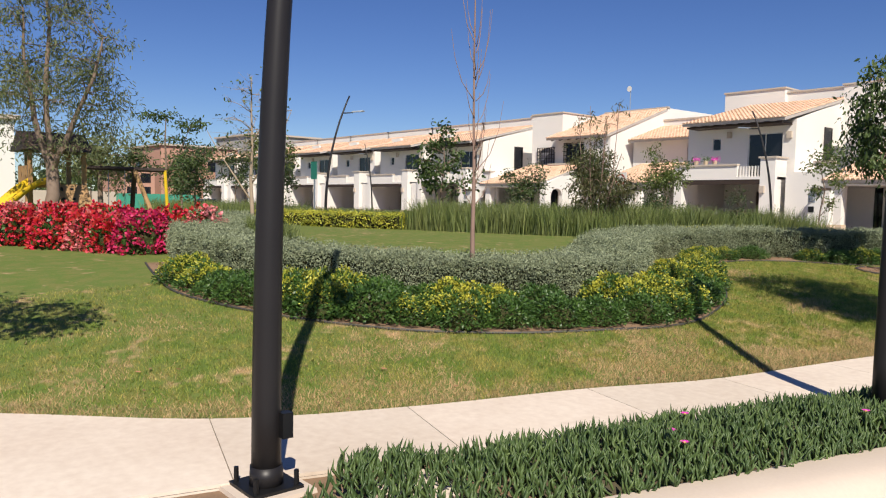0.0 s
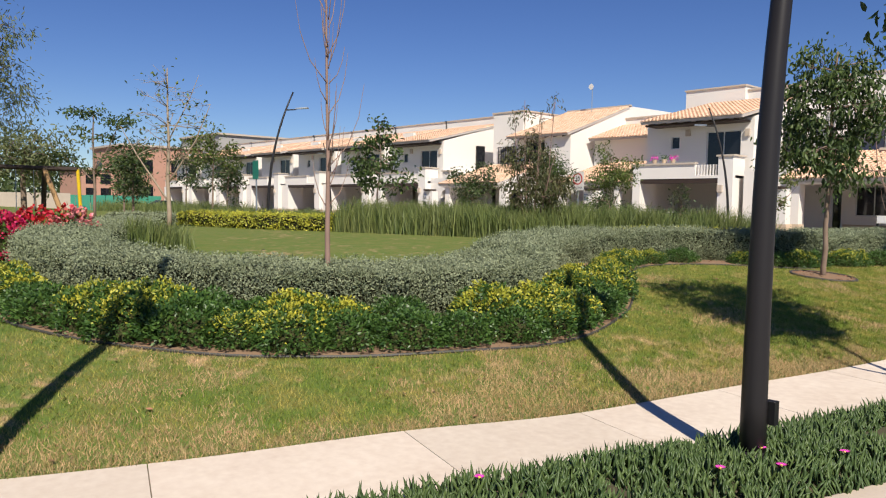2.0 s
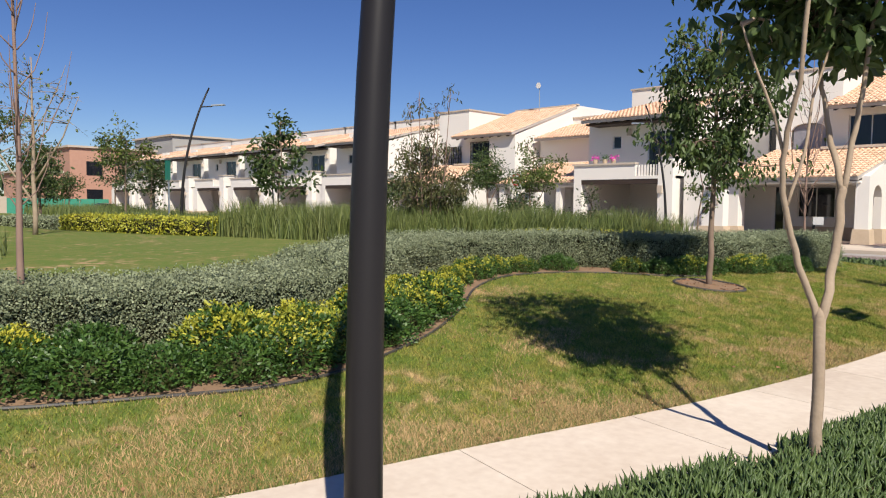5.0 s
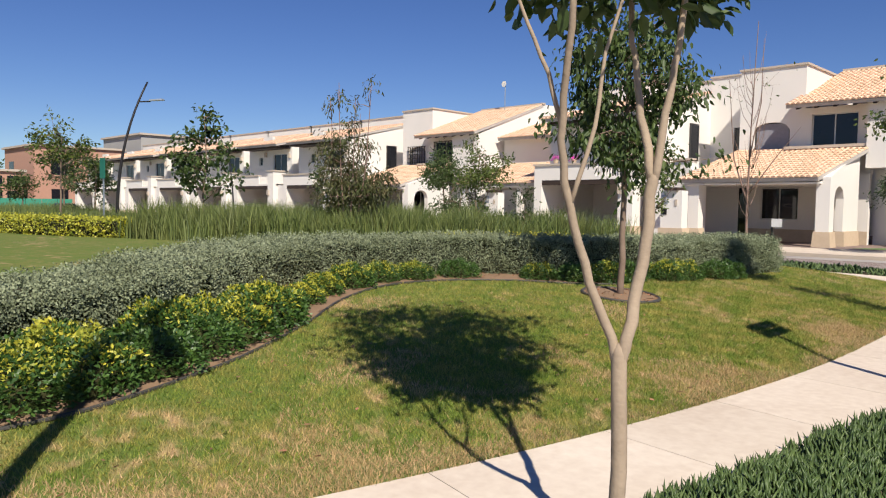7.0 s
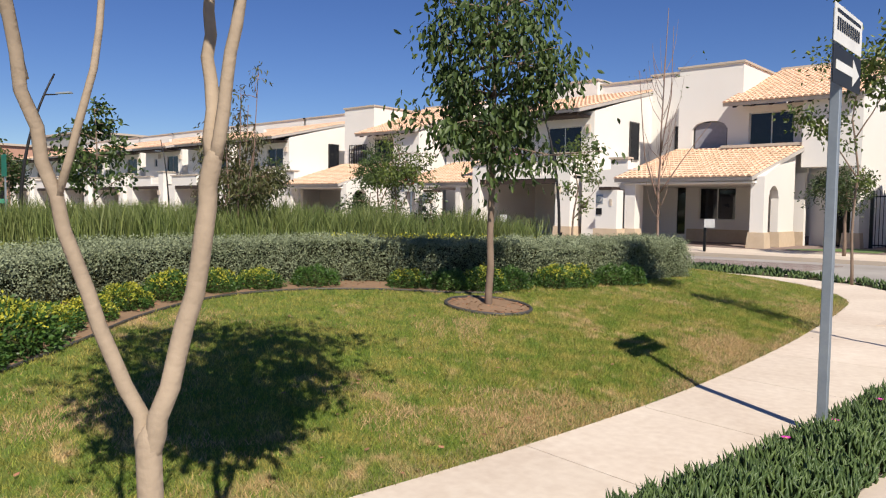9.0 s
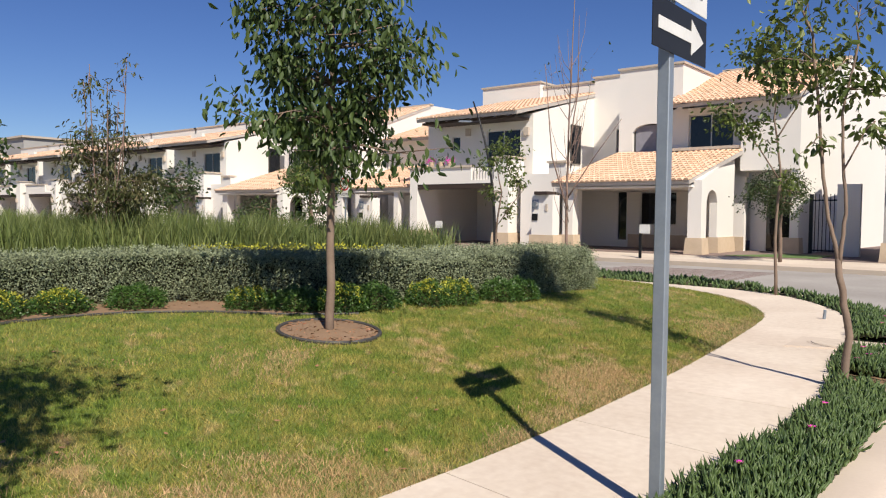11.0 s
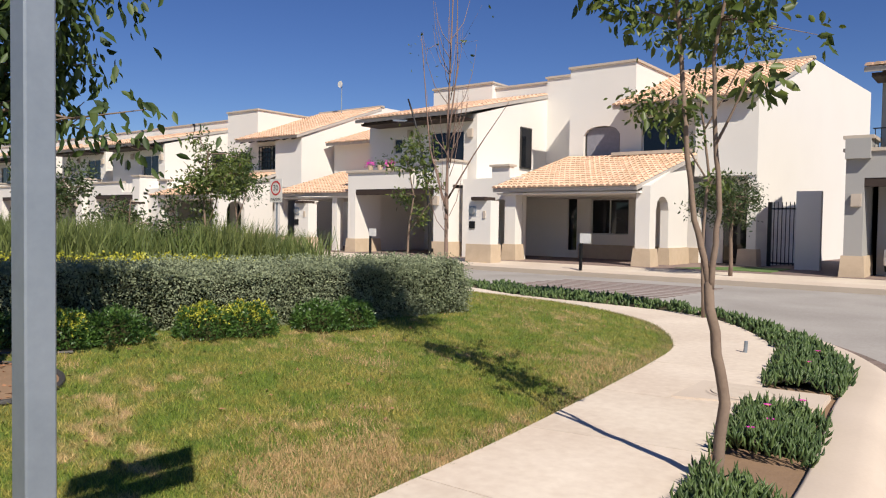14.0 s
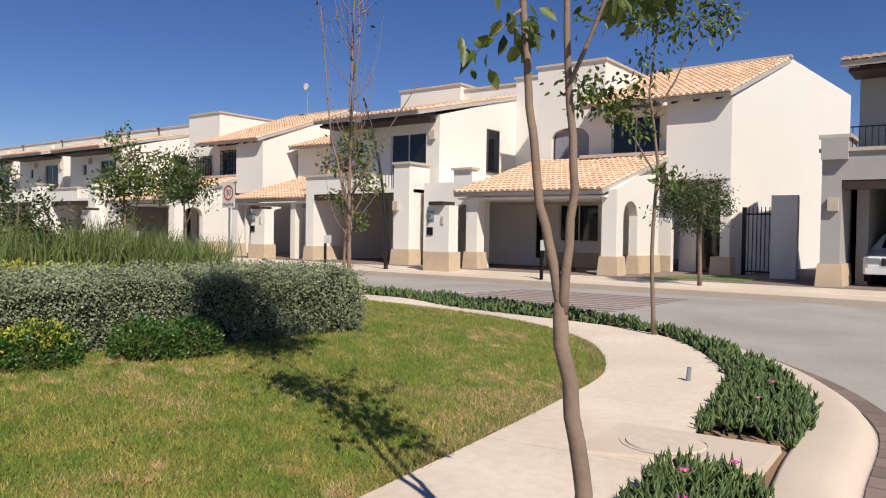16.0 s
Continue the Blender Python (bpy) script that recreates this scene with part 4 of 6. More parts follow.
GOLD = [shrub_mesh("gold_foliage", M_SHRUBY, 20 + i, 1700, 0.034, 0.55) for i in range(3)]


def shrub(x, y, kind, k, turn, seed, high=1.0, z=None):
    label = {"green": "low dark green shrub in the bed", "gold": "low golden-leaved shrub in the bed", "mixed": "low green shrub with golden tips"}[kind]
    ob = thing("shrub", (0, 0, 0), label, "shrub", "low shrubs of the bed")
    ob.matrix_basis = pose(x, y, lawn_z(x, y) if z is None else z, 0, 0, turn) @ Matrix.Diagonal((k, k, k * high, 1))
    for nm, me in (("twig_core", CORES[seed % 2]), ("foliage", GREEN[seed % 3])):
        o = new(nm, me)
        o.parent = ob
    if kind != "green":
        me = GOLDTIP[seed % 2] if kind == "mixed" else GOLD[seed % 3]
        o = new(me.name.split(".")[0], me)
        o.parent = ob
        o.location, o.scale = (0, 0, 0.012), (1.01, 1.01, 1.02)
        tagged(o, "golden young leaves", kind="stuff")
    return ob


# kinds change in runs along the bed: (up to this length, kind); the rows stand behind one another
RUNS = {
    0: ((2.2, ""), (3.4, "gold"), (4.4, "green"), (5.3, "mixed"), (6.2, "green"), (7.2, "mixed"), (9.3, "green"), (10.2, "mixed"), (11.4, "green"), (12.8, "mixed"), (14.2, "gold"), (16.0, "mixed"), (16.9, "green"), (17.2, ""), (17.7, "mixed"), (18.6, "green")),
    1: ((2.4, ""), (3.4, "gold"), (5.2, "mixed"), (6.4, "green"), (7.8, "gold"), (8.5, "green"), (9.3, "gold"), (9.8, ""), (11.0, "gold"), (12.0, "mixed"), (13.0, "gold"), (15.0, "mixed"), (30.0, "")),
    2: ((10.2, ""), (11.6, "mixed"), (30.0, "")),
}
rnd = random.Random(7)
for row, (off, gap_min) in enumerate(((0.36, 0.2), (0.78, 0.3), (1.1, 0.3))):
    for i, (x, y, nx, ny) in enumerate(along_line(BED_EDGE, 0.56)):
        kind = next((k for end, k in RUNS[row] if i * 0.56 + rnd.uniform(-0.15, 0.15) < end), "")
        px, py = x + nx * off + rnd.uniform(-0.06, 0.06), y + ny * off + rnd.uniform(-0.06, 0.06)
        gap = float(np.min(np.hypot(hedge_pts[:, 0] - px, hedge_pts[:, 1] - py)))
        if not kind or gap < gap_min or dist_line(np.array([px]), np.array([py]), HEDGE_FRONT)[1][0]:
            continue
        shrub(px, py, kind, rnd.uniform(1.05, 1.35) * (0.75 if i * 0.56 > 12.8 else 1.0), rnd.uniform(0, 360), i + row, rnd.uniform(0.78, 0.98))

for k, (x, y, kind) in enumerate(((-5.4, 15.75, "mixed"), (-5.32, 16.2, "green"), (-5.1, 16.95, "mixed"), (-5.0, 17.35, "mixed"), (-4.82, 18.1, "green"), (-4.74, 18.45, "green"))):
    shrub(x, y, kind, 0.92, k * 50, k, 1.0)

# fine blades of the lawn, thickest by the path
rng = np.random.default_rng(4)
N = 2000000
xs = rng.uniform(-9.5, -1.8, N)
ys = rng.uniform(-1.5, 25.2, N)
near = np.exp(-np.hypot(xs - 0.5, ys - np.clip(ys, 1, 15)) / 3.0)
few = rng.random(N) < np.clip(near * 2.6, 0.05, 1)
xs, ys = xs[few], ys[few]
d, left = dist_line(xs, ys, EDGE_S[60::6])
db, bl = dist_line(xs, ys, BED_EDGE[::2])
dh, hl = dist_line(xs, ys, HEDGE_FRONT[::3])
ok = left & ~(bl & (ys > 3.4) & (ys < 16) & (db < 2.5)) & ~(hl & (dh < 1.3) & (ys < 20.4) & (ys > 3))
tuft = np.hypot(xs + 4.67, ys - 14.92) > 0.52
ok &= tuft
xs, ys, d = xs[ok], ys[ok], d[ok]
z = lawn_height(xs, ys)
n = len(xs)
base = np.stack([xs, ys, z], 1)
way = rng.uniform(0, 2 * np.pi, n)
hgt = rng.uniform(0.018, 0.045, n)
lean = rng.normal(0, 0.55, (n, 2)) * hgt[:, None]
w = rng.uniform(0.0018, 0.0042, n)
side = np.stack([np.cos(way) * w, np.sin(way) * w, np.zeros(n)], 1)
tip = base + np.stack([lean[:, 0], lean[:, 1], hgt], 1)
v = np.stack([base - side, base + side, tip], 1).reshape(-1, 3)
# dry patches, most of them beside the path
wx, wy = xs + 0.3 * np.sin(ys * 2.7 + 1), ys + 0.3 * np.sin(xs * 3.1)
patch = -0.25 + np.sin(wx * 2.1 + 0.7) * np.sin(wy * 1.7) + 0.6 * np.sin(wx * 5.3) * np.sin(wy * 4.7 + 2) + 0.4 * np.sin(wx * 13.1 + 1) * np.sin(wy * 11.3)
dry = patch + np.where(ys < 10.5, 2.0, 1.4) * np.exp(-d / np.where(ys < 10.5, 0.95, 0.5)) + rng.normal(0, 0.4, n) > 0.95
tri3 = v.reshape(n, 3, 3)
for pick, mat, text in ((~dry, M_GRASS, "short green lawn grass"), (dry, M_DRYGRASS, "dry straw-coloured lawn grass in patches")):
    k = int(pick.sum())
    tagged(new("grass", fast_mesh("grass", tri3[pick].reshape(-1, 3), np.arange(3 * k).reshape(k, 3), mat)), text, "grass", kind="stuff")


# fleshy fingers of the ground cover along the kerb
def fingers(rng, base, length, width, lean):
    """Three-sided pointed leaves."""
    n = len(base)
    d = np.stack([rng.normal(0, lean, n), rng.normal(0, lean, n), np.ones(n)], 1)
    d /= np.linalg.norm(d, axis=1)[:, None]
    s = np.cross(d, rng.normal(size=(n, 3)))
    s /= np.linalg.norm(s, axis=1)[:, None]
    t = np.cross(d, s)
    L = (length * rng.uniform(0.6, 1.3, n))[:, None]
    bow = np.stack([rng.normal(0, 0.012, n), rng.normal(0, 0.012, n), np.zeros(n)], 1)
    vs = []
    for frac, rad in ((0.0, 0.75), (0.55, 1.0)):
        for k in range(3):
            a = 2 * math.pi * k / 3
            vs.append(base + d * L * frac + bow * (frac > 0) + (s * math.cos(a) + t * math.sin(a)) * width * rad)
    vs.append(base + d * L)
    v = np.stack(vs, 1).reshape(-1, 3)
    q = np.arange(n)[:, None] * 7
    f = np.concatenate([q + np.array(c) for c in ((0, 1, 4), (0, 4, 3), (1, 2, 5), (1, 5, 4), (2, 0, 3), (2, 3, 5), (3, 4, 6), (4, 5, 6), (5, 3, 6))])
    return v, f


PAD = (19.02, 19.95)
P_R, P_C = np.array([s[0] for s in strip]), np.array([s[1] for s in strip])
mid = (P_R + P_C) / 2
keep = (mid[:, 1] > 1.7) & (mid[:, 0] > -60)
seg = np.linalg.norm(np.diff(mid, axis=0), axis=1) * np.linalg.norm(P_R - P_C, axis=1)[:-1] * keep[:-1]
far_off = np.clip(np.hypot(mid[:-1, 0] - 0.5, (mid[:-1, 1] - np.clip(mid[:-1, 1], 0, 15))), 1.0, 40)
weight = seg / np.clip(far_off / 2.0, 1, 12)
N = 46000
idx = rng.choice(len(seg), N, p=weight / weight.sum())
u, t = rng.uniform(-0.02, 1.04, N)[:, None], rng.uniform(0, 1, N)[:, None]
a = P_R[idx] * (1 - t) + P_R[idx + 1] * t
b = P_C[idx] * (1 - t) + P_C[idx + 1] * t
p = a * (1 - u) + b * u
clump = np.array([noise.noise(Vector((x * 2.4, y * 2.4, 0.0))) for x, y in p])
hump = np.clip(1 - np.abs(u[:, 0] * 2 - 1) ** 3, 0.15, 1)
ok = ~((p[:, 1] > PAD[0]) & (p[:, 1] < PAD[1])) & (clump > -0.5) & (np.hypot(p[:, 0] + 3.47, p[:, 1] - 1.97) > 0.42)
ok &= ~((p[:, 1] > 17.0) & (p[:, 1] < 17.8) & (p[:, 0] > -0.75) & (clump < 0.25))
p, clump, hump = p[ok], clump[ok], hump[ok]
fo = np.clip(np.hypot(p[:, 0] - 0.5, p[:, 1] - np.clip(p[:, 1], 0, 15)) / 4, 1, 3)
zb = 0.009 * np.clip(p[:, 1] - 6, 0, 30) - 0.03 + (0.04 + 0.06 * clump) * hump + rng.uniform(0, 0.07, len(p)) * hump
v, f = fingers(rng, np.stack([p[:, 0], p[:, 1], zb], 1), 0.115, 0.0105 * fo[:, None], 0.36)
tagged(new("ice_plant", fast_mesh("ice_plant", v, f, M_ICE)), "dense blue-green ice plant with fleshy upright leaves", "ground cover", kind="stuff")
# low sheet for stems, with shade between the fingers put into its colour
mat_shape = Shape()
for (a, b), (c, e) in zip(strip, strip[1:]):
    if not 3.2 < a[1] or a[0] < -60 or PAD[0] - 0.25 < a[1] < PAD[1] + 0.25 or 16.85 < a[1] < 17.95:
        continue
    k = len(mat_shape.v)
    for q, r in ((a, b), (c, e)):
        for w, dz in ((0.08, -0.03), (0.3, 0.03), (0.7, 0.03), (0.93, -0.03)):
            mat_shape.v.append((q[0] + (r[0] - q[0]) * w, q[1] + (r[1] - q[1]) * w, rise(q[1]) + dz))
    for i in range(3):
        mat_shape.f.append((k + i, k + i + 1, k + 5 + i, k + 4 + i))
tagged(part("stem_mat", mat_shape, material("stem_mat", (0.05, 0.06, 0.028), 0.95, (0.09, 0.06, 0.035), 9, 60, 0.6, 0.6)), "dark sheet of stems and painted shade under the ice plant", "stems", kind="stuff")


def flower(x, y, z, k=1.0):
    o = thing("flower", (x, y, z), "magenta daisy-like flower in the ice plant", "flower", "ice plant flowers")
    pet = Shape()
    for i in range(18):
        a = 2 * math.pi * i / 18
        c, s_ = math.cos(a), math.sin(a)
        w = 0.004 * k
        R = 0.03 * k
        kk = len(pet.v)
        pet.v += [(x + c * 0.006, y + s_ * 0.006, z), (x + c * R * 0.7 - s_ * w, y + s_ * R * 0.7 + c * w, z + 0.01), (x + c * R, y + s_ * R, z + 0.012), (x + c * R * 0.7 + s_ * w, y + s_ * R * 0.7 - c * w, z + 0.01)]
        pet.f.append((kk, kk + 1, kk + 2, kk + 3))
    part("petals", pet, M_FLOWER, o)
    part("heart", Shape().tube([(x, y, z), (x, y, z + 0.008)], [0.009 * k, 0.006 * k], 8), M_YELLOWC, o)
    part("stem", Shape().tube([(x, y, z - 0.12), (x, y, z)], [0.003, 0.003], 5), M_ICE, o)


for x, y in ((-2.17, 4.05), (-2.35, 4.2), (-1.75, 5.7), (-1.55, 6.0), (-1.4, 6.5), (-1.75, 6.2), (-2.5, 4.6), (-0.72, 12.8), (-0.6, 13.4), (-0.5, 14.2), (-0.35, 15.2), (-0.42, 15.9), (-0.5, 18.2), (-0.62, 18.6), (-0.45, 18.9), (-0.75, 20.6), (-0.8, 21.3), (-0.55, 17.9)):
    flower(x, y, rise(y) + 0.15)


# tall grass, golden far hedge, far shrubs
def tall_grass(name, line, deep, high, count, seed, label):
    rng = np.random.default_rng(seed)
    st = np.array(along_line(line, 0.15))
    i = rng.integers(0, len(st), count)
    u = rng.uniform(0, deep, count)
    p = st[i, :2] + st[i, 2:] * u[:, None] + rng.normal(0, 0.12, (count, 2))
    z = lawn_height(p[:, 0], p[:, 1])
    b = np.stack([p[:, 0], p[:, 1], z - 0.02], 1)
    wave = np.array([noise.noise(Vector((a * 1.1, b * 1.1, 5.0))) for a, b in p])
    h = high * rng.uniform(0.55, 1.1, count) * (1 + 0.35 * wave)
    lean = rng.normal(0, 0.22, (count, 2)) * h[:, None]
    way = rng.uniform(0, 2 * np.pi, count)
    w = rng.uniform(0.008, 0.014, count)
    s = np.stack([np.cos(way) * w, np.sin(way) * w, np.zeros(count)], 1)
    m = b + np.stack([lean[:, 0] * 0.35, lean[:, 1] * 0.35, h * 0.6], 1)
    t = b + np.stack([lean[:, 0], lean[:, 1], h], 1)
    v = np.stack([b - s, b + s, m + s * 0.8, m - s * 0.8, t + s * 0.1, t - s * 0.1], 1).reshape(-1, 3)
    q = np.arange(count)[:, None] * 6
    f = np.concatenate([q + np.array((0, 1, 2, 3)), q + np.array((3, 2, 4, 5))])
    return tagged(new(name, fast_mesh(name, v, f, M_TALL)), label, "tall grass", kind="stuff")


tall_grass("tall_grass", smooth_line([(-17.2, 13.5), (-15, 14.2), (-12.6, 15.2), (-10.8, 17.0), (-9.4, 19.2), (-8.3, 21.6)]), 3.0, 0.85, 26000, 11, "tall arching green grass in a broad bed")
tall_grass("tall_grass", smooth_line([(-34, 16.2), (-28, 17), (-22, 16.2), (-17.2, 16.5)]), 3.0, 0.55, 12000, 12, "tall arching green grass in a broad bed")
tall_grass("tall_grass", smooth_line([(-60, 20), (-45, 19), (-34, 17.5)]), 3.0, 0.85, 7000, 13, "tall arching green grass in a broad bed")
tall_grass("pale_tall_grass", smooth_line([(-14.6, 6.6), (-13.2, 6.0)]), 1.4, 0.5, 2000, 14, "pale dry tufts of tall grass by the hedge")
hedge(smooth_line([(-23.5, 11.7), (-20, 12.3), (-17.3, 13.3)]), 1.2, 0.42, M_SHRUBY, "low golden hedge across the inner lawn", 0.06, 900, 5)
hedge(smooth_line([(-29, 11.2), (-26, 11.3), (-23.8, 11.6)]), 1.2, 0.3, M_HEDGE, "low grey-green hedge across the inner lawn", 0.06, 700, 6)
hedge(smooth_line([(-9.7, 16.4), (-8.5, 18.4), (-7.4, 20.8), (-6.7, 22.6)]), 0.75, 0.3, M_SHRUBY, "low golden hedge before the tall grass", 0.05, 1300, 8)

# ---- trees ----


def tree(name, limbs, blobs, label, leaf=0.1, long=2.2, mat=None, bark=None, seed=1, droop=0.2, twig=0.012, twigs=4, group="", dense=1.5):
    """Limbs are (points, first radius, last radius); blobs are (centre, radii, leaf count)."""
    mat, bark = mat or M_LEAF, bark or M_BARK
    rng, rd = np.random.default_rng(seed), random.Random(seed)
    leaf, dense = leaf * 0.75, dense * 1.7
    base = limbs[0][0][0]
    t = thing(name, base, label, "tree", group)
    s = Shape()
    joints = []
    for pts, r0, r1 in limbs:
        fine = []
        for a, b in zip(pts, pts[1:]):
            a, b = Vector(a), Vector(b)
            for k in range(3):
                fine.append(a.lerp(b, k / 3) + Vector((rd.gauss(0, 1), rd.gauss(0, 1), 0)) * r0 * (0.16 if fine else 0))
        fine.append(Vector(pts[-1]))
        n = len(fine)
        radii = [r0 + (r1 - r0) * i / (n - 1) for i in range(n)]
        way = (fine[-1] - fine[-2]).normalized()
        s.tube(fine + [fine[-1] + way * r1 * 0.9, fine[-1] + way * r1 * 1.6], radii + [r1 * 0.75, r1 * 0.2], 9)
        joints += fine[n // 3 :]
    branch = Shape()
    P, O = [], []
    for c, r, count in blobs:
        c = Vector(c)
        r = r if isinstance(r, tuple) else (r, r, r)
        lower = [j for j in joints if j.z < c.z + 0.1] or joints
        j = min(lower, key=lambda q: (q - c).length)
        m_ = j.lerp(c, 0.5) + Vector((rd.uniform(-1, 1), rd.uniform(-1, 1), rd.uniform(0, 1))) * (c - j).length * 0.12
        branch.tube([j, m_, c], [twig * 1.5, twig, twig * 0.6], 5)
        ends = []
        for _ in range(twigs):
            e = c + Vector((rd.gauss(0, 0.55) * r[0], rd.gauss(0, 0.55) * r[1], rd.gauss(0, 0.55) * r[2]))
            branch.tube([c.lerp(m_, rd.uniform(0, 0.6)), e], [twig * 0.6, twig * 0.25], 4)
            ends.append(e)
        if count:
            k = max(1, int(count * dense) // max(1, twigs))
            for e in ends:
                q = rng.normal(size=(k, 3)) * np.array(r) * 0.4 + np.array(e)
                P.append(q)
                O.append((q - np.array(c)) / (np.linalg.norm(q - np.array(c), axis=1)[:, None] + 1e-6))
    part("trunk", s, bark, t, smooth=True)
    tagged(part("branch_work", branch, bark, t, smooth=True), kind="stuff")
    if P:
        leaves("crown", rng, np.concatenate(P), leaf, mat, t, np.concatenate(O) * 0.5, long, droop=droop, full=True)
    return t


def ring_blobs(c, r, n, count, seed, size=0.45):
    rd = random.Random(seed)
    res = []
    for _ in range(n):
        while True:
            q = Vector((rd.uniform(-1, 1), rd.uniform(-1, 1), rd.uniform(-1, 1)))
            if q.length < 1:
                break
        k = size * rd.uniform(0.7, 1.2)
        res.append(((c[0] + q.x * r[0], c[1] + q.y * r[1], c[2] + q.z * r[2]), (k, k, k * 0.8), count))
    return res



def upright_twigs(c, z0, z1, n, length, seed):
    """Thin twigs that leave a stem and turn upwards."""
    rd = random.Random(seed)
    res = []
    for _ in range(n):
        z, a = rd.uniform(z0, z1), rd.uniform(0, 2 * math.pi)
        L = length * rd.uniform(0.5, 1.2)
        o = L * rd.uniform(0.2, 0.5)
        p = [(c[0] + math.cos(a) * o * k, c[1] + math.sin(a) * o * k, z + L * h) for k, h in ((0.05, 0.0), (0.55, 0.25), (0.85, 0.6), (1.0, 1.0))]
        res.append((p, 0.006, 0.002))
    return res


# trees by the path
tree("young_tree", [([(-1.16, 9.1, -0.05), (-1.17, 9.08, 0.45), (-1.165, 9.06, 0.95)], 0.036, 0.033), ([(-1.165, 9.06, 0.9), (-1.2, 9.05, 1.02), (-1.27, 8.985, 1.25), (-1.317, 8.915, 1.5), (-1.33, 8.855, 1.75), (-1.285, 8.79, 2.0), (-1.2, 8.71, 2.25), (-1.1, 8.6, 3.1)], 0.023, 0.012), ([(-1.165, 9.06, 0.9), (-1.14, 9.08, 1.02), (-1.138, 9.145, 1.25), (-1.128, 9.197, 1.5), (-1.122, 9.22, 1.68)], 0.027, 0.025), ([(-1.122, 9.22, 1.66), (-1.19, 9.253, 1.9), (-1.24, 9.282, 2.1), (-1.285, 9.31, 2.3), (-1.4, 9.4, 3.3), (-1.3, 9.3, 4.3)], 0.021, 0.008), ([(-1.122, 9.22, 1.66), (-1.097, 9.256, 1.9), (-1.076, 9.268, 2.1), (-1.06, 9.3, 2.3), (-0.98, 9.35, 3.1)], 0.019, 0.012), ([(-1.32, 8.9, 1.56), (-1.25, 8.97, 1.9), (-1.23, 9.0, 2.2), (-1.15, 9.1, 2.6)], 0.011, 0.006), ([(-1.31, 8.83, 1.86), (-1.36, 8.79, 2.1), (-1.42, 8.72, 2.3), (-1.5, 8.65, 2.6)], 0.011, 0.006)],
     ring_blobs((-1.22, 9.15, 3.35), (0.62, 0.62, 0.6), 28, 60, 3, 0.3) + ring_blobs((-1.2, 9.2, 4.4), (1.15, 1.15, 0.65), 28, 50, 5, 0.32) + ring_blobs((-1.25, 9.25, 2.72), (0.42, 0.42, 0.25), 12, 40, 4, 0.22), "young tree with forked pale trunk in the kerb bed", 0.14, 2.1, M_LEAF, M_BARK, 5, 0.7)
tree("young_tree", [([(-4.67, 14.92, 0.3), (-4.66, 14.93, 1.2), (-4.64, 14.9, 2.2), (-4.66, 14.95, 3.2), (-4.6, 14.9, 4.1)], 0.048, 0.018)],
     ring_blobs((-4.68, 14.92, 3.25), (0.74, 0.74, 1.15), 40, 46, 6, 0.26) + ring_blobs((-4.62, 14.92, 2.35), (0.75, 0.75, 0.4), 12, 40, 7, 0.3), "leafy young tree with drooping leaves on the lawn", 0.13, 2.3, M_LEAF, M_BARK2, 6, 1.6)
tree("young_tree", [([(-0.53, 17.15, 0.0), (-0.5, 17.15, 0.57), (-0.54, 17.15, 0.84), (-0.6, 17.15, 1.22)], 0.034, 0.028), ([(-0.59, 17.15, 1.18), (-0.63, 17.15, 1.37), (-0.69, 17.15, 1.59), (-0.74, 17.15, 1.95), (-0.79, 17.15, 2.5), (-0.86, 17.15, 3.2), (-1.1, 17.1, 3.8), (-1.4, 17.0, 4.4)], 0.021, 0.007), ([(-0.59, 17.15, 1.18), (-0.57, 17.15, 1.45), (-0.55, 17.15, 1.73), (-0.59, 17.15, 2.05), (-0.61, 17.15, 2.5), (-0.5, 17.15, 3.1)], 0.019, 0.009), ([(-0.59, 17.15, 2.0), (-0.51, 17.15, 2.16), (-0.43, 17.15, 2.34)], 0.009, 0.006)],
     [((-0.98, 17.15, 3.1), 0.2, 40), ((-1.32, 17.1, 3.0), 0.2, 40), ((-1.15, 17.2, 2.82), 0.18, 36), ((-0.62, 17.2, 2.95), 0.2, 36), ((-0.36, 17.2, 2.42), 0.12, 26), ((-0.5, 17.1, 2.7), 0.16, 30), ((-0.3, 17.2, 2.62), 0.14, 26), ((-0.82, 17.1, 2.25), 0.1, 14), ((-0.75, 17.2, 2.75), 0.16, 26), ((-0.9, 17.1, 3.5), 0.3, 40), ((-0.5, 17.2, 3.4), 0.25, 36), ((-1.4, 17.0, 4.3), 0.32, 260), ((-1.75, 17.0, 4.5), 0.3, 240), ((-1.1, 17.1, 4.6), 0.3, 200), ((-1.5, 16.8, 4.8), 0.3, 200)], "slender forked tree with sparse leaves in the kerb bed", 0.11, 2.0, M_LEAFY, M_BARK2, 7, 0.8, 0.006, 4, dense=1.6)
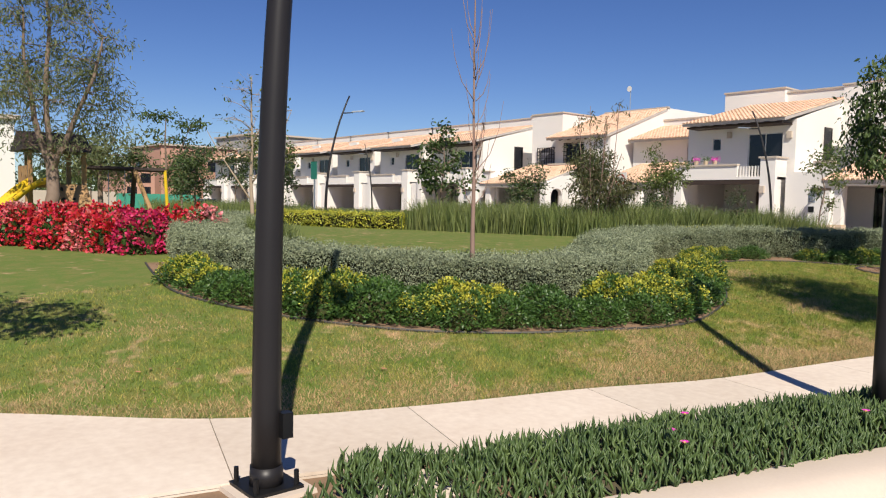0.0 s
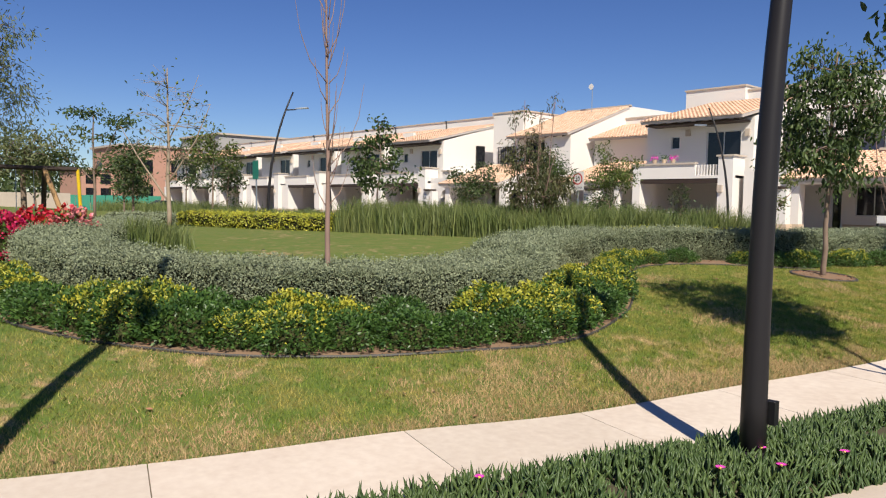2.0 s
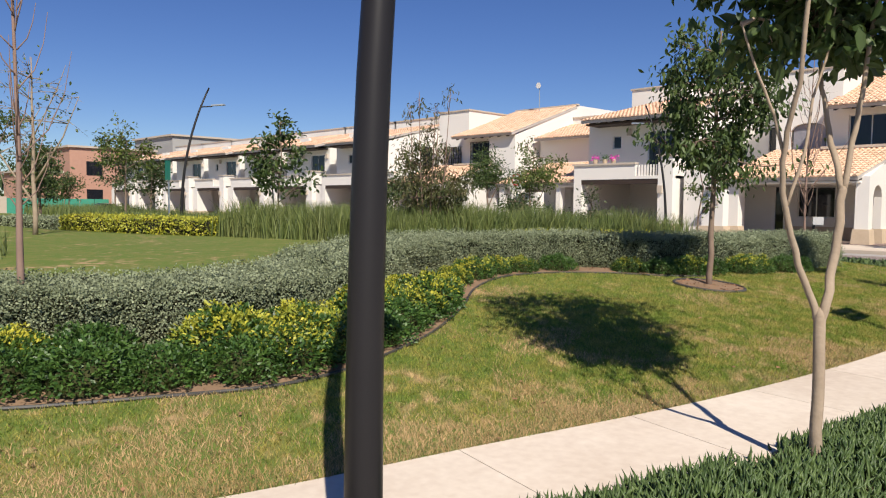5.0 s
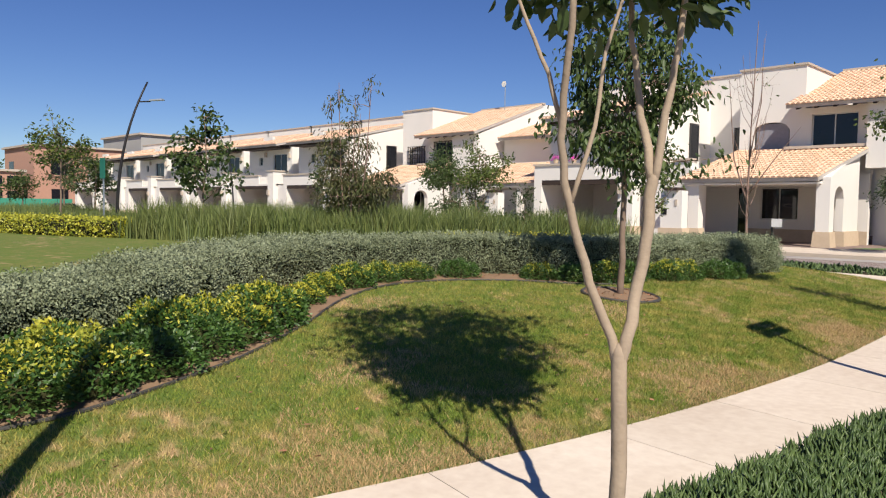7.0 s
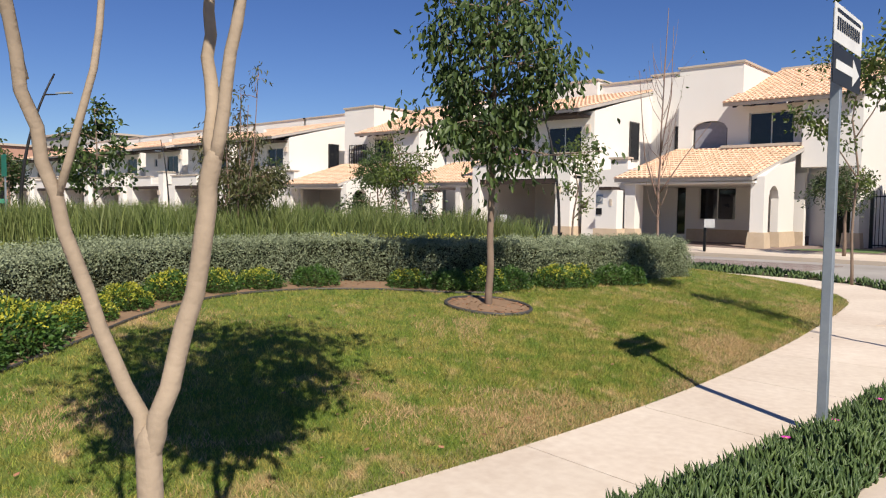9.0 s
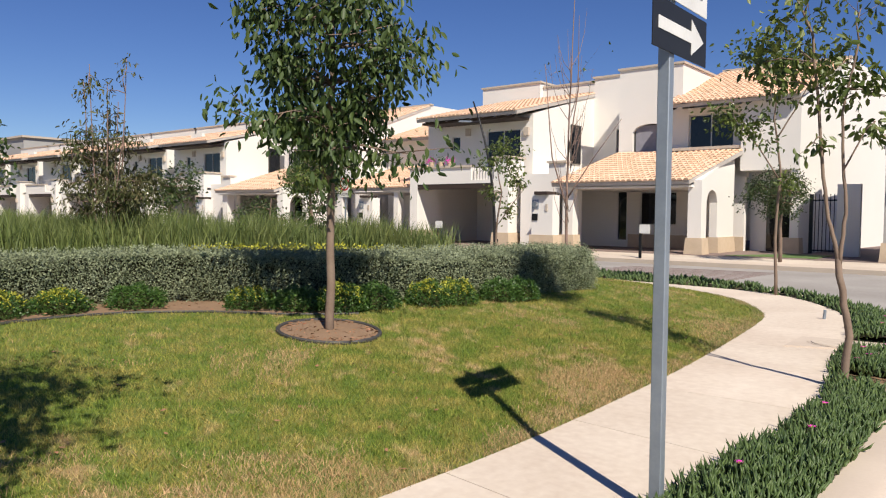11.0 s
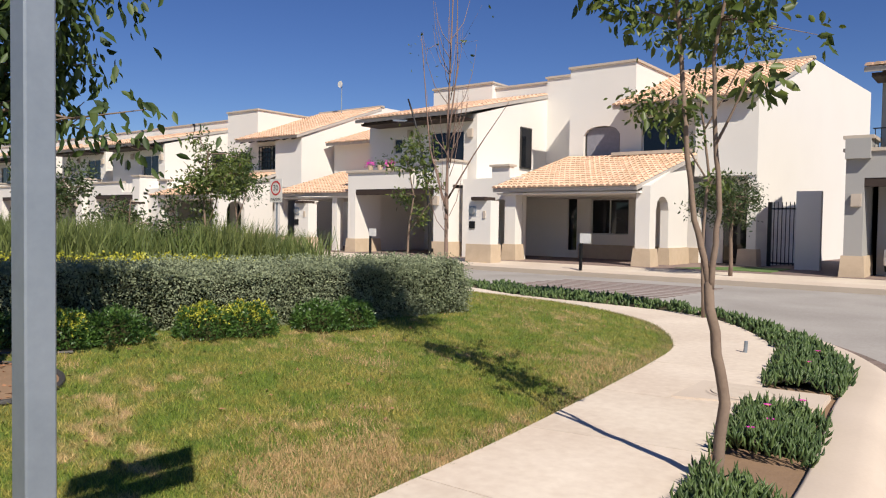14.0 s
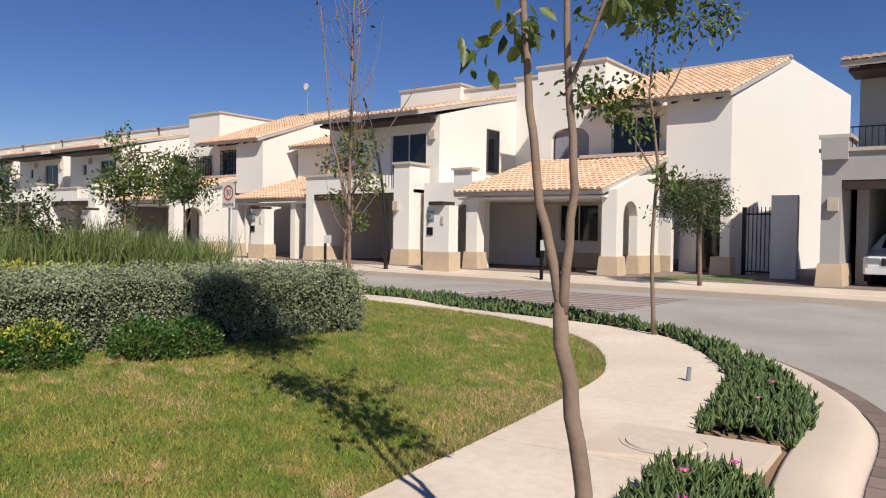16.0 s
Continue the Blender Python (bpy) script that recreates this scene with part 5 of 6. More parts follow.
tree("young_tree", [([(-2.98, 24.35, 0.1), (-3.02, 24.33, 1.2), (-2.95, 24.3, 2.4), (-3.08, 24.3, 3.4), (-3.0, 24.3, 4.3)], 0.032, 0.01), ([(-2.98, 24.3, 2.3), (-3.35, 24.3, 2.9), (-3.8, 24.3, 3.4)], 0.016, 0.008), ([(-3.05, 24.3, 3.0), (-2.75, 24.3, 3.5), (-2.45, 24.3, 4.1)], 0.016, 0.008)],
     [((-4.0, 24.3, 3.5), 0.35, 80), ((-3.6, 24.3, 3.35), 0.3, 60), ((-3.4, 24.4, 4.5), 0.4, 90), ((-3.1, 24.2, 4.35), 0.35, 80), ((-2.4, 24.3, 4.25), 0.35, 80), ((-2.75, 24.4, 4.6), 0.4, 90), ((-3.3, 24.2, 3.1), 0.25, 50), ((-2.9, 24.3, 2.3), 0.2, 30)], "slender tree with sparse leaf clusters by the pavement", 0.14, 2.0, M_LEAFY, M_BARK2, 8, 0.5, 0.008)
tree("young_tree", [([(-5.28, 33.5, 0.2), (-5.3, 33.5, 1.3), (-5.2, 33.5, 2.4)], 0.06, 0.03)], ring_blobs((-5.35, 33.5, 2.35), (0.9, 0.8, 0.7), 26, 60, 9, 0.33), "small dense dark-leaved tree before the house", 0.13, 2.6, M_LEAFD, M_BARK2, 9, 0.3)
tree("bare_tree", [([(-5.6, 21.25, 0.4), (-5.62, 21.25, 1.6), (-5.58, 21.2, 3.0), (-5.5, 21.2, 5.3)], 0.032, 0.006), ([(-5.6, 21.25, 1.7), (-5.9, 21.2, 2.6), (-6.0, 21.1, 4.2)], 0.018, 0.005), ([(-5.6, 21.25, 1.9), (-5.2, 21.3, 2.5), (-4.7, 21.4, 3.2)], 0.014, 0.004), ([(-5.58, 21.2, 2.6), (-5.35, 21.1, 3.7), (-5.3, 21.0, 4.9)], 0.014, 0.004)] + upright_twigs((-5.56, 21.22), 1.4, 4.2, 34, 0.9, 6),
     [((-5.9, 21.1, 4.0), 0.3, 5), ((-5.3, 21.1, 4.0), 0.3, 5)], "leafless young tree with thin upright twigs", 0.08, 2.0, M_LEAFY, M_TWIG, 10, 0.2, 0.004, 6)
tree("young_tree", [([(-10.5, 26.15, 0.1), (-10.55, 26.2, 1.2), (-10.4, 26.2, 2.2), (-10.6, 26.2, 3.0)], 0.035, 0.012), ([(-10.5, 26.15, 1.3), (-10.1, 26.3, 1.9), (-9.8, 26.4, 2.3)], 0.014, 0.007)], [((-10.8, 26.2, 3.05), 0.35, 80), ((-10.4, 26.2, 3.2), 0.35, 80), ((-10.0, 26.3, 2.4), 0.28, 60), ((-10.75, 26.2, 2.2), 0.25, 50), ((-10.2, 26.3, 2.9), 0.28, 60), ((-10.3, 26.2, 1.7), 0.2, 40)], "small leafy street tree by the kerb", 0.14, 2.0, M_LEAFY, M_BARK2, 11, 0.6, 0.008)
tree("young_tree", [([(-24.1, 31.4, 0.05), (-24.1, 31.4, 1.6), (-24.2, 31.4, 2.6), (-23.9, 31.4, 3.8)], 0.05, 0.02), ([(-24.1, 31.4, 1.5), (-23.6, 31.4, 2.4), (-23.4, 31.4, 3.2)], 0.03, 0.01)], ring_blobs((-24.2, 31.4, 3.2), (1.0, 1.0, 0.9), 22, 70, 12, 0.42), "young street tree with feathery green leaves", 0.18, 2.4, M_LEAF, M_BARK2, 12, 0.3)
tree("young_tree", [([(-15.5, 24.0, 0.5), (-15.4, 24, 1.3), (-15.5, 24, 2.2), (-15.3, 24, 3.2)], 0.04, 0.015), ([(-15.45, 24, 1.2), (-15.0, 24, 1.9), (-14.7, 24, 2.6)], 0.02, 0.008)], ring_blobs((-15.3, 24, 2.9), (0.8, 0.8, 0.75), 16, 50, 13, 0.34) + [((-14.6, 24, 2.6), 0.3, 50), ((-15.9, 24, 1.6), 0.34, 90), ((-16.1, 24, 1.15), 0.34, 100), ((-15.6, 24, 3.75), 0.25, 40)], "young light-leaved tree in the grass bed", 0.14, 2.2, M_LEAFY, M_BARK2, 13, 0.4)
tree("shrub_tree", [([(-13.0, 20.6, 0.6), (-13.0, 20.6, 1.2), (-12.9, 20.6, 1.9)], 0.03, 0.012)], ring_blobs((-13.0, 20.6, 1.45), (0.6, 0.6, 0.45), 14, 50, 14, 0.28), "dark glossy bush in the grass bed", 0.1, 2.0, M_LEAFD, M_BARK2, 14, 0.1)
tree("shrub_tree", [([(-10.2, 19.8, 0.6), (-10.2, 19.8, 1.0), (-10.1, 19.8, 1.6)], 0.03, 0.012)], ring_blobs((-10.2, 19.8, 1.4), (0.5, 0.5, 0.4), 10, 30, 15, 0.26), "thin open bush in the grass bed", 0.09, 2.0, M_LEAFD, M_BARK2, 15, 0.1)
stems = []
for k, (ox, oy, top) in enumerate(((-0.55, -0.1, 4.0), (-0.3, 0.25, 3.5), (-0.1, -0.2, 4.25), (0.15, 0.2, 3.6), (0.35, -0.1, 3.9), (0.65, 0.1, 4.3), (0.9, -0.1, 2.9))):
    stems.append(([(-12.6 + ox * 0.15, 16.6 + oy * 0.15, 0.55), (-12.6 + ox * 0.45, 16.6 + oy * 0.5, 1.4), (-12.6 + ox * 0.8, 16.6 + oy * 0.8, 2.5), (-12.6 + ox, 16.6 + oy, top)], 0.022, 0.006))
wisps = [((-12.6 + ox * 1.05, 16.6 + oy, top - 0.15), (0.14, 0.14, 0.22), 16) for ox, oy, top in ((-0.55, -0.1, 4.0), (-0.1, -0.2, 4.25), (0.35, -0.1, 3.9), (0.65, 0.1, 4.3))]
tree("weeping_bush", stems, ring_blobs((-12.65, 16.6, 2.35), (0.6, 0.6, 1.05), 30, 40, 16, 0.27) + ring_blobs((-11.95, 16.7, 1.95), (0.35, 0.4, 0.6), 12, 40, 17, 0.26) + wisps, "tall bush with reddish stems and narrow drooping leaves", 0.15, 3.6, M_LEAFR, M_TWIG, 16, 1.1, 0.007)
tree("young_tree", [([(-21.3, 23, 0.6), (-21.3, 23, 1.4), (-21.2, 23, 2.4)], 0.045, 0.02)], ring_blobs((-21.3, 23, 2.35), (0.8, 0.8, 0.85), 24, 60, 18, 0.35), "small round-crowned tree in the park", 0.16, 2.0, M_LEAFD, M_BARK2, 18, 0.3, dense=0.8)
tree("young_tree", [([(-19.0, 16.5, 0.7), (-19.1, 16.5, 1.8), (-18.9, 16.5, 2.8), (-19.0, 16.5, 4.0)], 0.035, 0.012), ([(-19.1, 16.5, 1.6), (-18.4, 16.6, 2.0), (-17.9, 16.7, 2.3)], 0.016, 0.008)], ring_blobs((-19.1, 16.5, 3.0), (0.7, 0.7, 1.1), 20, 26, 19, 0.33) + [((-17.8, 16.7, 2.3), 0.35, 26), ((-18.2, 16.6, 2.1), 0.3, 20)], "thin tree with sparse broad leaves", 0.2, 1.8, M_LEAF, M_BARK2, 19, 0.4)
tree("young_tree", [([(-32.5, 17.1, 0.7), (-32.5, 17.1, 2.4), (-32.3, 17.1, 4.2)], 0.05, 0.02)], ring_blobs((-32.5, 17.1, 4.0), (1.0, 1.0, 1.1), 18, 50, 20, 0.45), "young tree with yellowing crown", 0.2, 2.0, M_LEAFY, M_BARK2, 20, 0.3, dense=0.9)
tree("umbrella_tree", [([(-30.2, 11.2, 0.7), (-30.2, 11.2, 2.5), (-30.3, 11.2, 3.8), (-30.2, 11.2, 4.8)], 0.06, 0.02), ([(-30.2, 11.2, 2.6), (-29.6, 11.6, 3.6), (-29.2, 11.8, 4.4)], 0.03, 0.01), ([(-30.2, 11.2, 2.2), (-30.9, 10.7, 2.9), (-31.3, 10.4, 3.2)], 0.03, 0.01)], [((-30.5, 11.0, 4.9), (0.6, 0.6, 0.25), 190), ((-29.1, 11.9, 4.6), (0.6, 0.6, 0.25), 190), ((-29.9, 11.4, 4.0), (0.45, 0.45, 0.2), 110), ((-31.4, 10.3, 3.2), (0.6, 0.6, 0.25), 150), ((-29.0, 12, 3.2), (0.6, 0.6, 0.25), 150), ((-30.6, 11, 2.6), (0.5, 0.5, 0.3), 120)], "thin tree with flat umbrella-like leaf tiers", 0.22, 2.6, M_LEAF, M_BARK2, 21, 0.1, dense=0.85)
tree("sparse_tree", [([(-20.46, 10.2, 0.65), (-20.5, 10.2, 2.2), (-20.4, 10.2, 3.6), (-20.5, 10.2, 5.2)], 0.07, 0.014), ([(-20.5, 10.2, 1.5), (-21.2, 9.6, 2.8), (-21.6, 9.3, 3.6)], 0.03, 0.008), ([(-20.5, 10.2, 2.0), (-19.8, 10.7, 3.2), (-19.5, 11, 4.2)], 0.03, 0.008), ([(-20.45, 10.2, 3.2), (-20.0, 10.6, 4.3), (-19.8, 10.8, 5.0)], 0.02, 0.006)], ring_blobs((-20.4, 10.3, 3.9), (1.0, 1.0, 1.4), 30, 4, 22, 0.45), "nearly bare tree with a few dry leaf tufts", 0.15, 2.0, M_LEAFY, M_BARK, 22, 0.1, 0.01, 6)
tree("sapling", [([(-6.45, 6.27, 0.45), (-6.45, 6.27, 1.6), (-6.48, 6.27, 2.6), (-6.46, 6.25, 4.7)], 0.034, 0.005)] + upright_twigs((-6.46, 6.27), 1.5, 3.6, 26, 0.75, 5), [], "leafless slender sapling behind the hedge", 0.05, 2.0, M_LEAFY, M_TWIG, 23, 0.1, 0.004, 8)
tree("dark_tree", [([(-35.2, 14.4, 0.7), (-35.2, 14.4, 2.0), (-35.1, 14.4, 3.6)], 0.07, 0.02)], ring_blobs((-35.2, 14.4, 2.9), (0.9, 0.9, 1.4), 30, 60, 24, 0.45), "dark dense evergreen tree in the park", 0.22, 2.4, M_LEAFD, M_BARK2, 24, 0.2, dense=0.7)
tree("willow_tree", [([(-21.98, 5.06, 0.6), (-22.0, 5.1, 1.6), (-22.0, 5.1, 2.5)], 0.2, 0.15), ([(-22.0, 5.1, 2.2), (-22.4, 4.8, 3.6), (-22.6, 4.6, 5.2), (-22.6, 4.6, 6.6)], 0.1, 0.02), ([(-22.0, 5.1, 2.2), (-21.6, 5.5, 3.4), (-21.2, 6.0, 4.8), (-21.1, 6.2, 5.8)], 0.09, 0.02), ([(-22.0, 5.1, 2.4), (-22.1, 5.0, 4.2), (-22.0, 5.1, 6.2), (-22.0, 5.0, 7.2)], 0.09, 0.02)], ring_blobs((-22.1, 5.1, 4.7), (1.9, 1.9, 2.3), 60, 60, 25, 0.5) + ring_blobs((-22.0, 5.0, 7.0), (0.8, 0.8, 0.6), 10, 40, 26, 0.35), "willow with fine drooping pale green foliage", 0.19, 4.5, M_LEAFW, M_BARK2, 25, 0.8, 0.012, 5)
tree("park_tree", [([(-31.9, 9.1, 0.7), (-31.9, 9.1, 2.4), (-31.7, 9.2, 3.2)], 0.12, 0.06)], ring_blobs((-31.7, 9.2, 3.1), (1.9, 1.9, 0.9), 34, 70, 27, 0.6), "broad low tree behind the playground", 0.26, 3.0, M_LEAFW, M_BARK2, 26, 0.3, dense=0.8)
tree("park_tree", [([(-6.3, 0.1, -0.05), (-6.3, 0.15, 1.6), (-6.25, 0.2, 2.8)], 0.06, 0.03)], ring_blobs((-6.2, 0.2, 3.0), (0.8, 0.8, 0.6), 12, 60, 28, 0.35), "young leafy tree on the lawn edge", 0.13, 2.1, M_LEAF, M_BARK, 27, 0.5)
for k, (x, y, s) in enumerate(((-41, 16, 1.0), (-47, 22, 1.2), (-55, 15, 1.1), (-62, 24, 0.9), (-38, 20.5, 0.9))):
    tree("park_tree", [([(x, y, 0.65), (x, y, 2.0 * s), (x + 0.2, y, 3.4 * s)], 0.06, 0.02)], ring_blobs((x, y, 3.1 * s), (1.0 * s, 1.0 * s, 1.1 * s), 20, 50, 40 + k, 0.45), "young park tree in the distance", 0.25, 2.2, (M_LEAF, M_LEAFD, M_LEAFY)[k % 3], M_BARK2, 30 + k, 0.2, dense=0.8)

# ring of mulch at the lawn tree
mulch = Shape()
for r, dz in ((0.0, 0.03), (0.25, 0.035), (0.42, 0.025), (0.5, 0.012)):
    for a in range(24):
        t = 2 * math.pi * a / 24
        x, y = -4.67 + r * math.cos(t), 14.92 + r * math.sin(t)
        mulch.v.append((x, y, lawn_z(x, y) + dz))
for r in range(3):
    for a in range(24):
        b = (a + 1) % 24
        mulch.f.append((r * 24 + a, r * 24 + b, r * 24 + 24 + b, r * 24 + 24 + a))
tagged(part("mulch_ring", mulch, M_EARTH, smooth=True), "round patch of bare earth about a tree", "soil", kind="structure")
ring = [(-4.67 + 0.5 * math.cos(a * math.pi / 16), 14.92 + 0.5 * math.sin(a * math.pi / 16)) for a in range(33)]
tagged(part("mulch_edging", Shape().tube([(x, y, lawn_z(x, y) + 0.016) for x, y in ring], [0.022] * 33, 6), M_EDGING), "black plastic ring edging the tree patch", "edging", kind="structure")


# roses
def rose_bed(x, y, k, seed, mat, label):
    rng = np.random.default_rng(seed)
    z = lawn_z(x, y)
    t = thing("rose_bush", (x, y, z), label, "rose bush", "rose bushes")
    d = rng.normal(size=(900, 3))
    d /= np.linalg.norm(d, axis=1)[:, None]
    d[:, 2] = np.abs(d[:, 2])
    pts = np.array([x, y, z]) + d * (0.55 + 0.45 * rng.random(900)[:, None]) * np.array([0.62, 0.62, 0.9]) * k
    leaves("foliage", rng, pts, 0.09, M_SHRUB, t, d, 1.8)
    d = rng.normal(size=(260, 3))
    d /= np.linalg.norm(d, axis=1)[:, None]
    d[:, 2] = np.abs(d[:, 2])
    c = np.array([x, y, z]) + d * (0.85 + 0.2 * rng.random(260)[:, None]) * np.array([0.66, 0.66, 0.95]) * k
    c = np.repeat(c, 6, axis=0) + rng.normal(0, 0.025, (1560, 3))
    leaves("bloom_cover", rng, c, 0.07, mat, t, np.repeat(d, 6, axis=0), 1.2)
    # dark core: shade inside the bush is put into its colour
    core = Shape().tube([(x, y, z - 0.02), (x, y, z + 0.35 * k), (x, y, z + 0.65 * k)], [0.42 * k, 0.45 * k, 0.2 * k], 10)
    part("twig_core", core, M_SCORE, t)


M_BOUG = material("crimson_bracts", (0.5, 0.015, 0.06), 0.6, (0.6, 0.03, 0.14), 2, 30, 0.6, island=0.3, through_light=0.2)
rnd = random.Random(3)
for i in range(11):
    for j in range(2):
        x, y = -18.5 + i * 0.55 + j * 0.15, 2.3 + i * 0.2 + j * 1.1 + rnd.uniform(-0.2, 0.2)
        m = rnd.choice((M_ROSE, M_ROSE, M_ROSE, M_ROSE, M_ROSE, M_BOUG))
        rose_bed(x, y, rnd.uniform(0.6, 0.85), 50 + i * 2 + j, m, "blooming rose bush with red and pink flowers")

# ---- street furniture ----


def street_lamp(x, y, z, r=0.075, lean=(0.0, 1.25), head=(0.75, -0.25), foot=False, bend=2.3):
    t = thing("street_lamp", (x, y, z), "tall black curved street lamp with slim grey head", "street lamp", "street lamps")
    H = 5.75
    pts = [(x + lean[0] * (k / 14) ** bend, y + lean[1] * (k / 14) ** bend, z + H * k / 14) for k in range(15)]
    part("pole", Shape().tube(pts, [r - 0.035 * k / 14 for k in range(15)], 20), M_POLE, t, smooth=True)
    hx, hy, hz = pts[12]
    part("arm", Shape().tube([(hx, hy, hz), (hx + head[0] * 0.6, hy + head[1] * 0.6, hz + 0.02)], [0.03, 0.025], 8), M_POLE, t)
    a = Vector((hx + head[0] * 0.55, hy + head[1] * 0.55, hz + 0.03))
    d = Vector((*head, 0.06)).normalized()
    s = d.cross(Vector((0, 0, 1))).normalized()
    lamp = Shape().prism([tuple(a - s * 0.06), tuple(a + d * 0.55 - s * 0.13), tuple(a + d * 0.62), tuple(a + d * 0.55 + s * 0.13), tuple(a + s * 0.06)], [tuple(q + Vector((0, 0, 0.06))) for q in (a - s * 0.05, a + d * 0.5 - s * 0.1, a + d * 0.56, a + d * 0.5 + s * 0.1, a + s * 0.05)])
    part("lamp_head", lamp, M_GALV, t, "grey flat lamp head")
    part("collar", Shape().tube([(x, y, z), (x, y, z + 0.12)], [r + 0.012, r + 0.006], 20), M_POLE, t, smooth=True)
    part("service_box", Shape().box(x + r * 0.6, y + r * 0.5, z + 0.28, x + r + 0.03, y + r + 0.02, z + 0.42), M_IRON, t)
    if foot:
        part("footing", Shape().prism([(x - 0.24, y - 0.24, z - 0.2), (x + 0.24, y - 0.24, z - 0.2), (x + 0.24, y + 0.24, z - 0.2), (x - 0.24, y + 0.24, z - 0.2)], [(x - 0.2, y - 0.2, z), (x + 0.2, y - 0.2, z), (x + 0.2, y + 0.2, z), (x - 0.2, y + 0.2, z)]), M_CURB, t, "rough concrete footing")
        part("base_plate", Shape().box(x - 0.15, y - 0.15, z, x + 0.15, y + 0.15, z + 0.018), M_IRON, t)
        for sx in (-1, 1):
            for sy in (-1, 1):
                part("bolt", Shape().tube([(x + sx * 0.12, y + sy * 0.12, z + 0.018), (x + sx * 0.12, y + sy * 0.12, z + 0.1)], [0.016, 0.014], 6), M_IRON, t)
    return t


street_lamp(-3.47, 1.97, -0.01, 0.083, (0.1, 0.5), foot=True, bend=2.6)
street_lamp(-1.822, 6.235, 0.0, 0.077, (0.25, 0.7), bend=3.0)
street_lamp(-28.95, 18.0, 0.65, 0.07, head=(0.56, 0.56))
street_lamp(-15.5, 33.2, rise(33.2), 0.065, (-1.1, 0.0), (-0.75, 0.0))
street_lamp(-47.0, 33.3, rise(33.3), 0.065, (-1.1, 0.0), (-0.75, 0.0))


def text_mesh(body, size):
    c = bpy.data.curves.new("text", "FONT")
    c.body, c.size, c.align_x, c.align_y, c.extrude = body, size, "CENTER", "CENTER", 0.001
    ob = bpy.data.objects.new("text", c)
    me = bpy.data.meshes.new_from_object(ob)
    bpy.data.objects.remove(ob)
    return me


# street name sign with one-way arrow
sg = thing("street_sign", (-0.7, 13.57, rise(13.5)), "galvanised sign post with street name and one-way plates", "street sign")
zb = rise(13.5) - 0.03
part("post", Shape().prism([(x, y, zb) for x, y in ((-0.726, 13.542), (-0.672, 13.542), (-0.668, 13.546), (-0.668, 13.596), (-0.672, 13.6), (-0.726, 13.6), (-0.73, 13.596), (-0.73, 13.546))], [(x, y, 2.92) for x, y in ((-0.726, 13.542), (-0.672, 13.542), (-0.668, 13.546), (-0.668, 13.596), (-0.672, 13.6), (-0.726, 13.6), (-0.73, 13.596), (-0.73, 13.546))]), M_GALV, sg)
plate = part("name_plate", Shape().box(-0.66, 13.3, 2.66, -0.655, 14.0, 2.9), M_SIGNW, sg, "white street name plate")
for k in range(11):
    y = 13.36 + k * 0.053
    o = part("letter_bar", Shape().box(-0.654, y, 2.74, -0.652, y + 0.035, 2.82), M_SIGNK, sg)
    o.parent, o.matrix_parent_inverse = plate, (sg.matrix_basis @ plate.matrix_parent_inverse).inverted()
o = part("band", Shape().box(-0.654, 13.35, 2.85, -0.652, 13.95, 2.87), M_SIGNK, sg)
o.parent, o.matrix_parent_inverse = plate, (sg.matrix_basis @ plate.matrix_parent_inverse).inverted()
plate2 = part("arrow_plate", Shape().box(-0.66, 13.3, 2.4, -0.655, 14.0, 2.64), M_SIGNK, sg, "black plate with white arrow")
arrow = Shape().prism([(-0.654, a, b) for a, b in ((13.36, 2.49), (13.78, 2.49), (13.78, 2.43), (13.95, 2.52), (13.78, 2.61), (13.78, 2.55), (13.36, 2.55))], [(-0.651, a, b) for a, b in ((13.36, 2.49), (13.78, 2.49), (13.78, 2.43), (13.95, 2.52), (13.78, 2.61), (13.78, 2.55), (13.36, 2.55))])
o = part("arrow", arrow, M_SIGNW, sg)
o.parent, o.matrix_parent_inverse = plate2, (sg.matrix_basis @ plate2.matrix_parent_inverse).inverted()

sg.matrix_basis = Matrix.Translation((-0.725, 13.585, rise(13.5)))

# speed limit sign
sp = thing("speed_sign", (-23.7, 33.1, rise(33)), "white speed limit sign with red ring on a post", "road sign")
part("post", Shape().box(-23.74, 33.1, rise(33) - 0.02, -23.66, 33.14, 3.2), M_GALV, sp)
part("plate", Shape().box(-24.09, 33.06, 2.33, -23.31, 33.08, 3.3), M_SIGNW, sp)
ring = Shape()
for a in range(32):
    for r in (0.24, 0.31):
        t = 2 * math.pi * a / 32
        ring.v.append((-23.7 + r * math.cos(t), 33.055, 2.92 + r * math.sin(t)))
for a in range(32):
    b = (a + 1) % 32
    ring.f.append((2 * a, 2 * a + 1, 2 * b + 1, 2 * b))
part("ring", ring, M_SIGNR, sp)
for body, size, z in (("30", 0.33, 2.92), ("MAXIMA", 0.17, 2.45)):
    me = text_mesh(body, size)
    me.materials.append(M_SIGNK)
    o = new("lettering", me)
    o.parent = sp
    o.matrix_parent_inverse = sp.matrix_basis.inverted()
    o.matrix_basis = pose(-23.7, 33.05, z, 90, 0, 0)
gs = thing("park_sign", (-29.3, 17.6, 0.6), "green park sign on a post", "sign")
part("post", Shape().box(-29.33, 17.6, 0.55, -29.27, 17.65, 3.1), M_GALV, gs)
part("plate", Shape().box(-29.55, 17.58, 2.5, -29.05, 17.595, 3.3), M_SIGNG, gs)


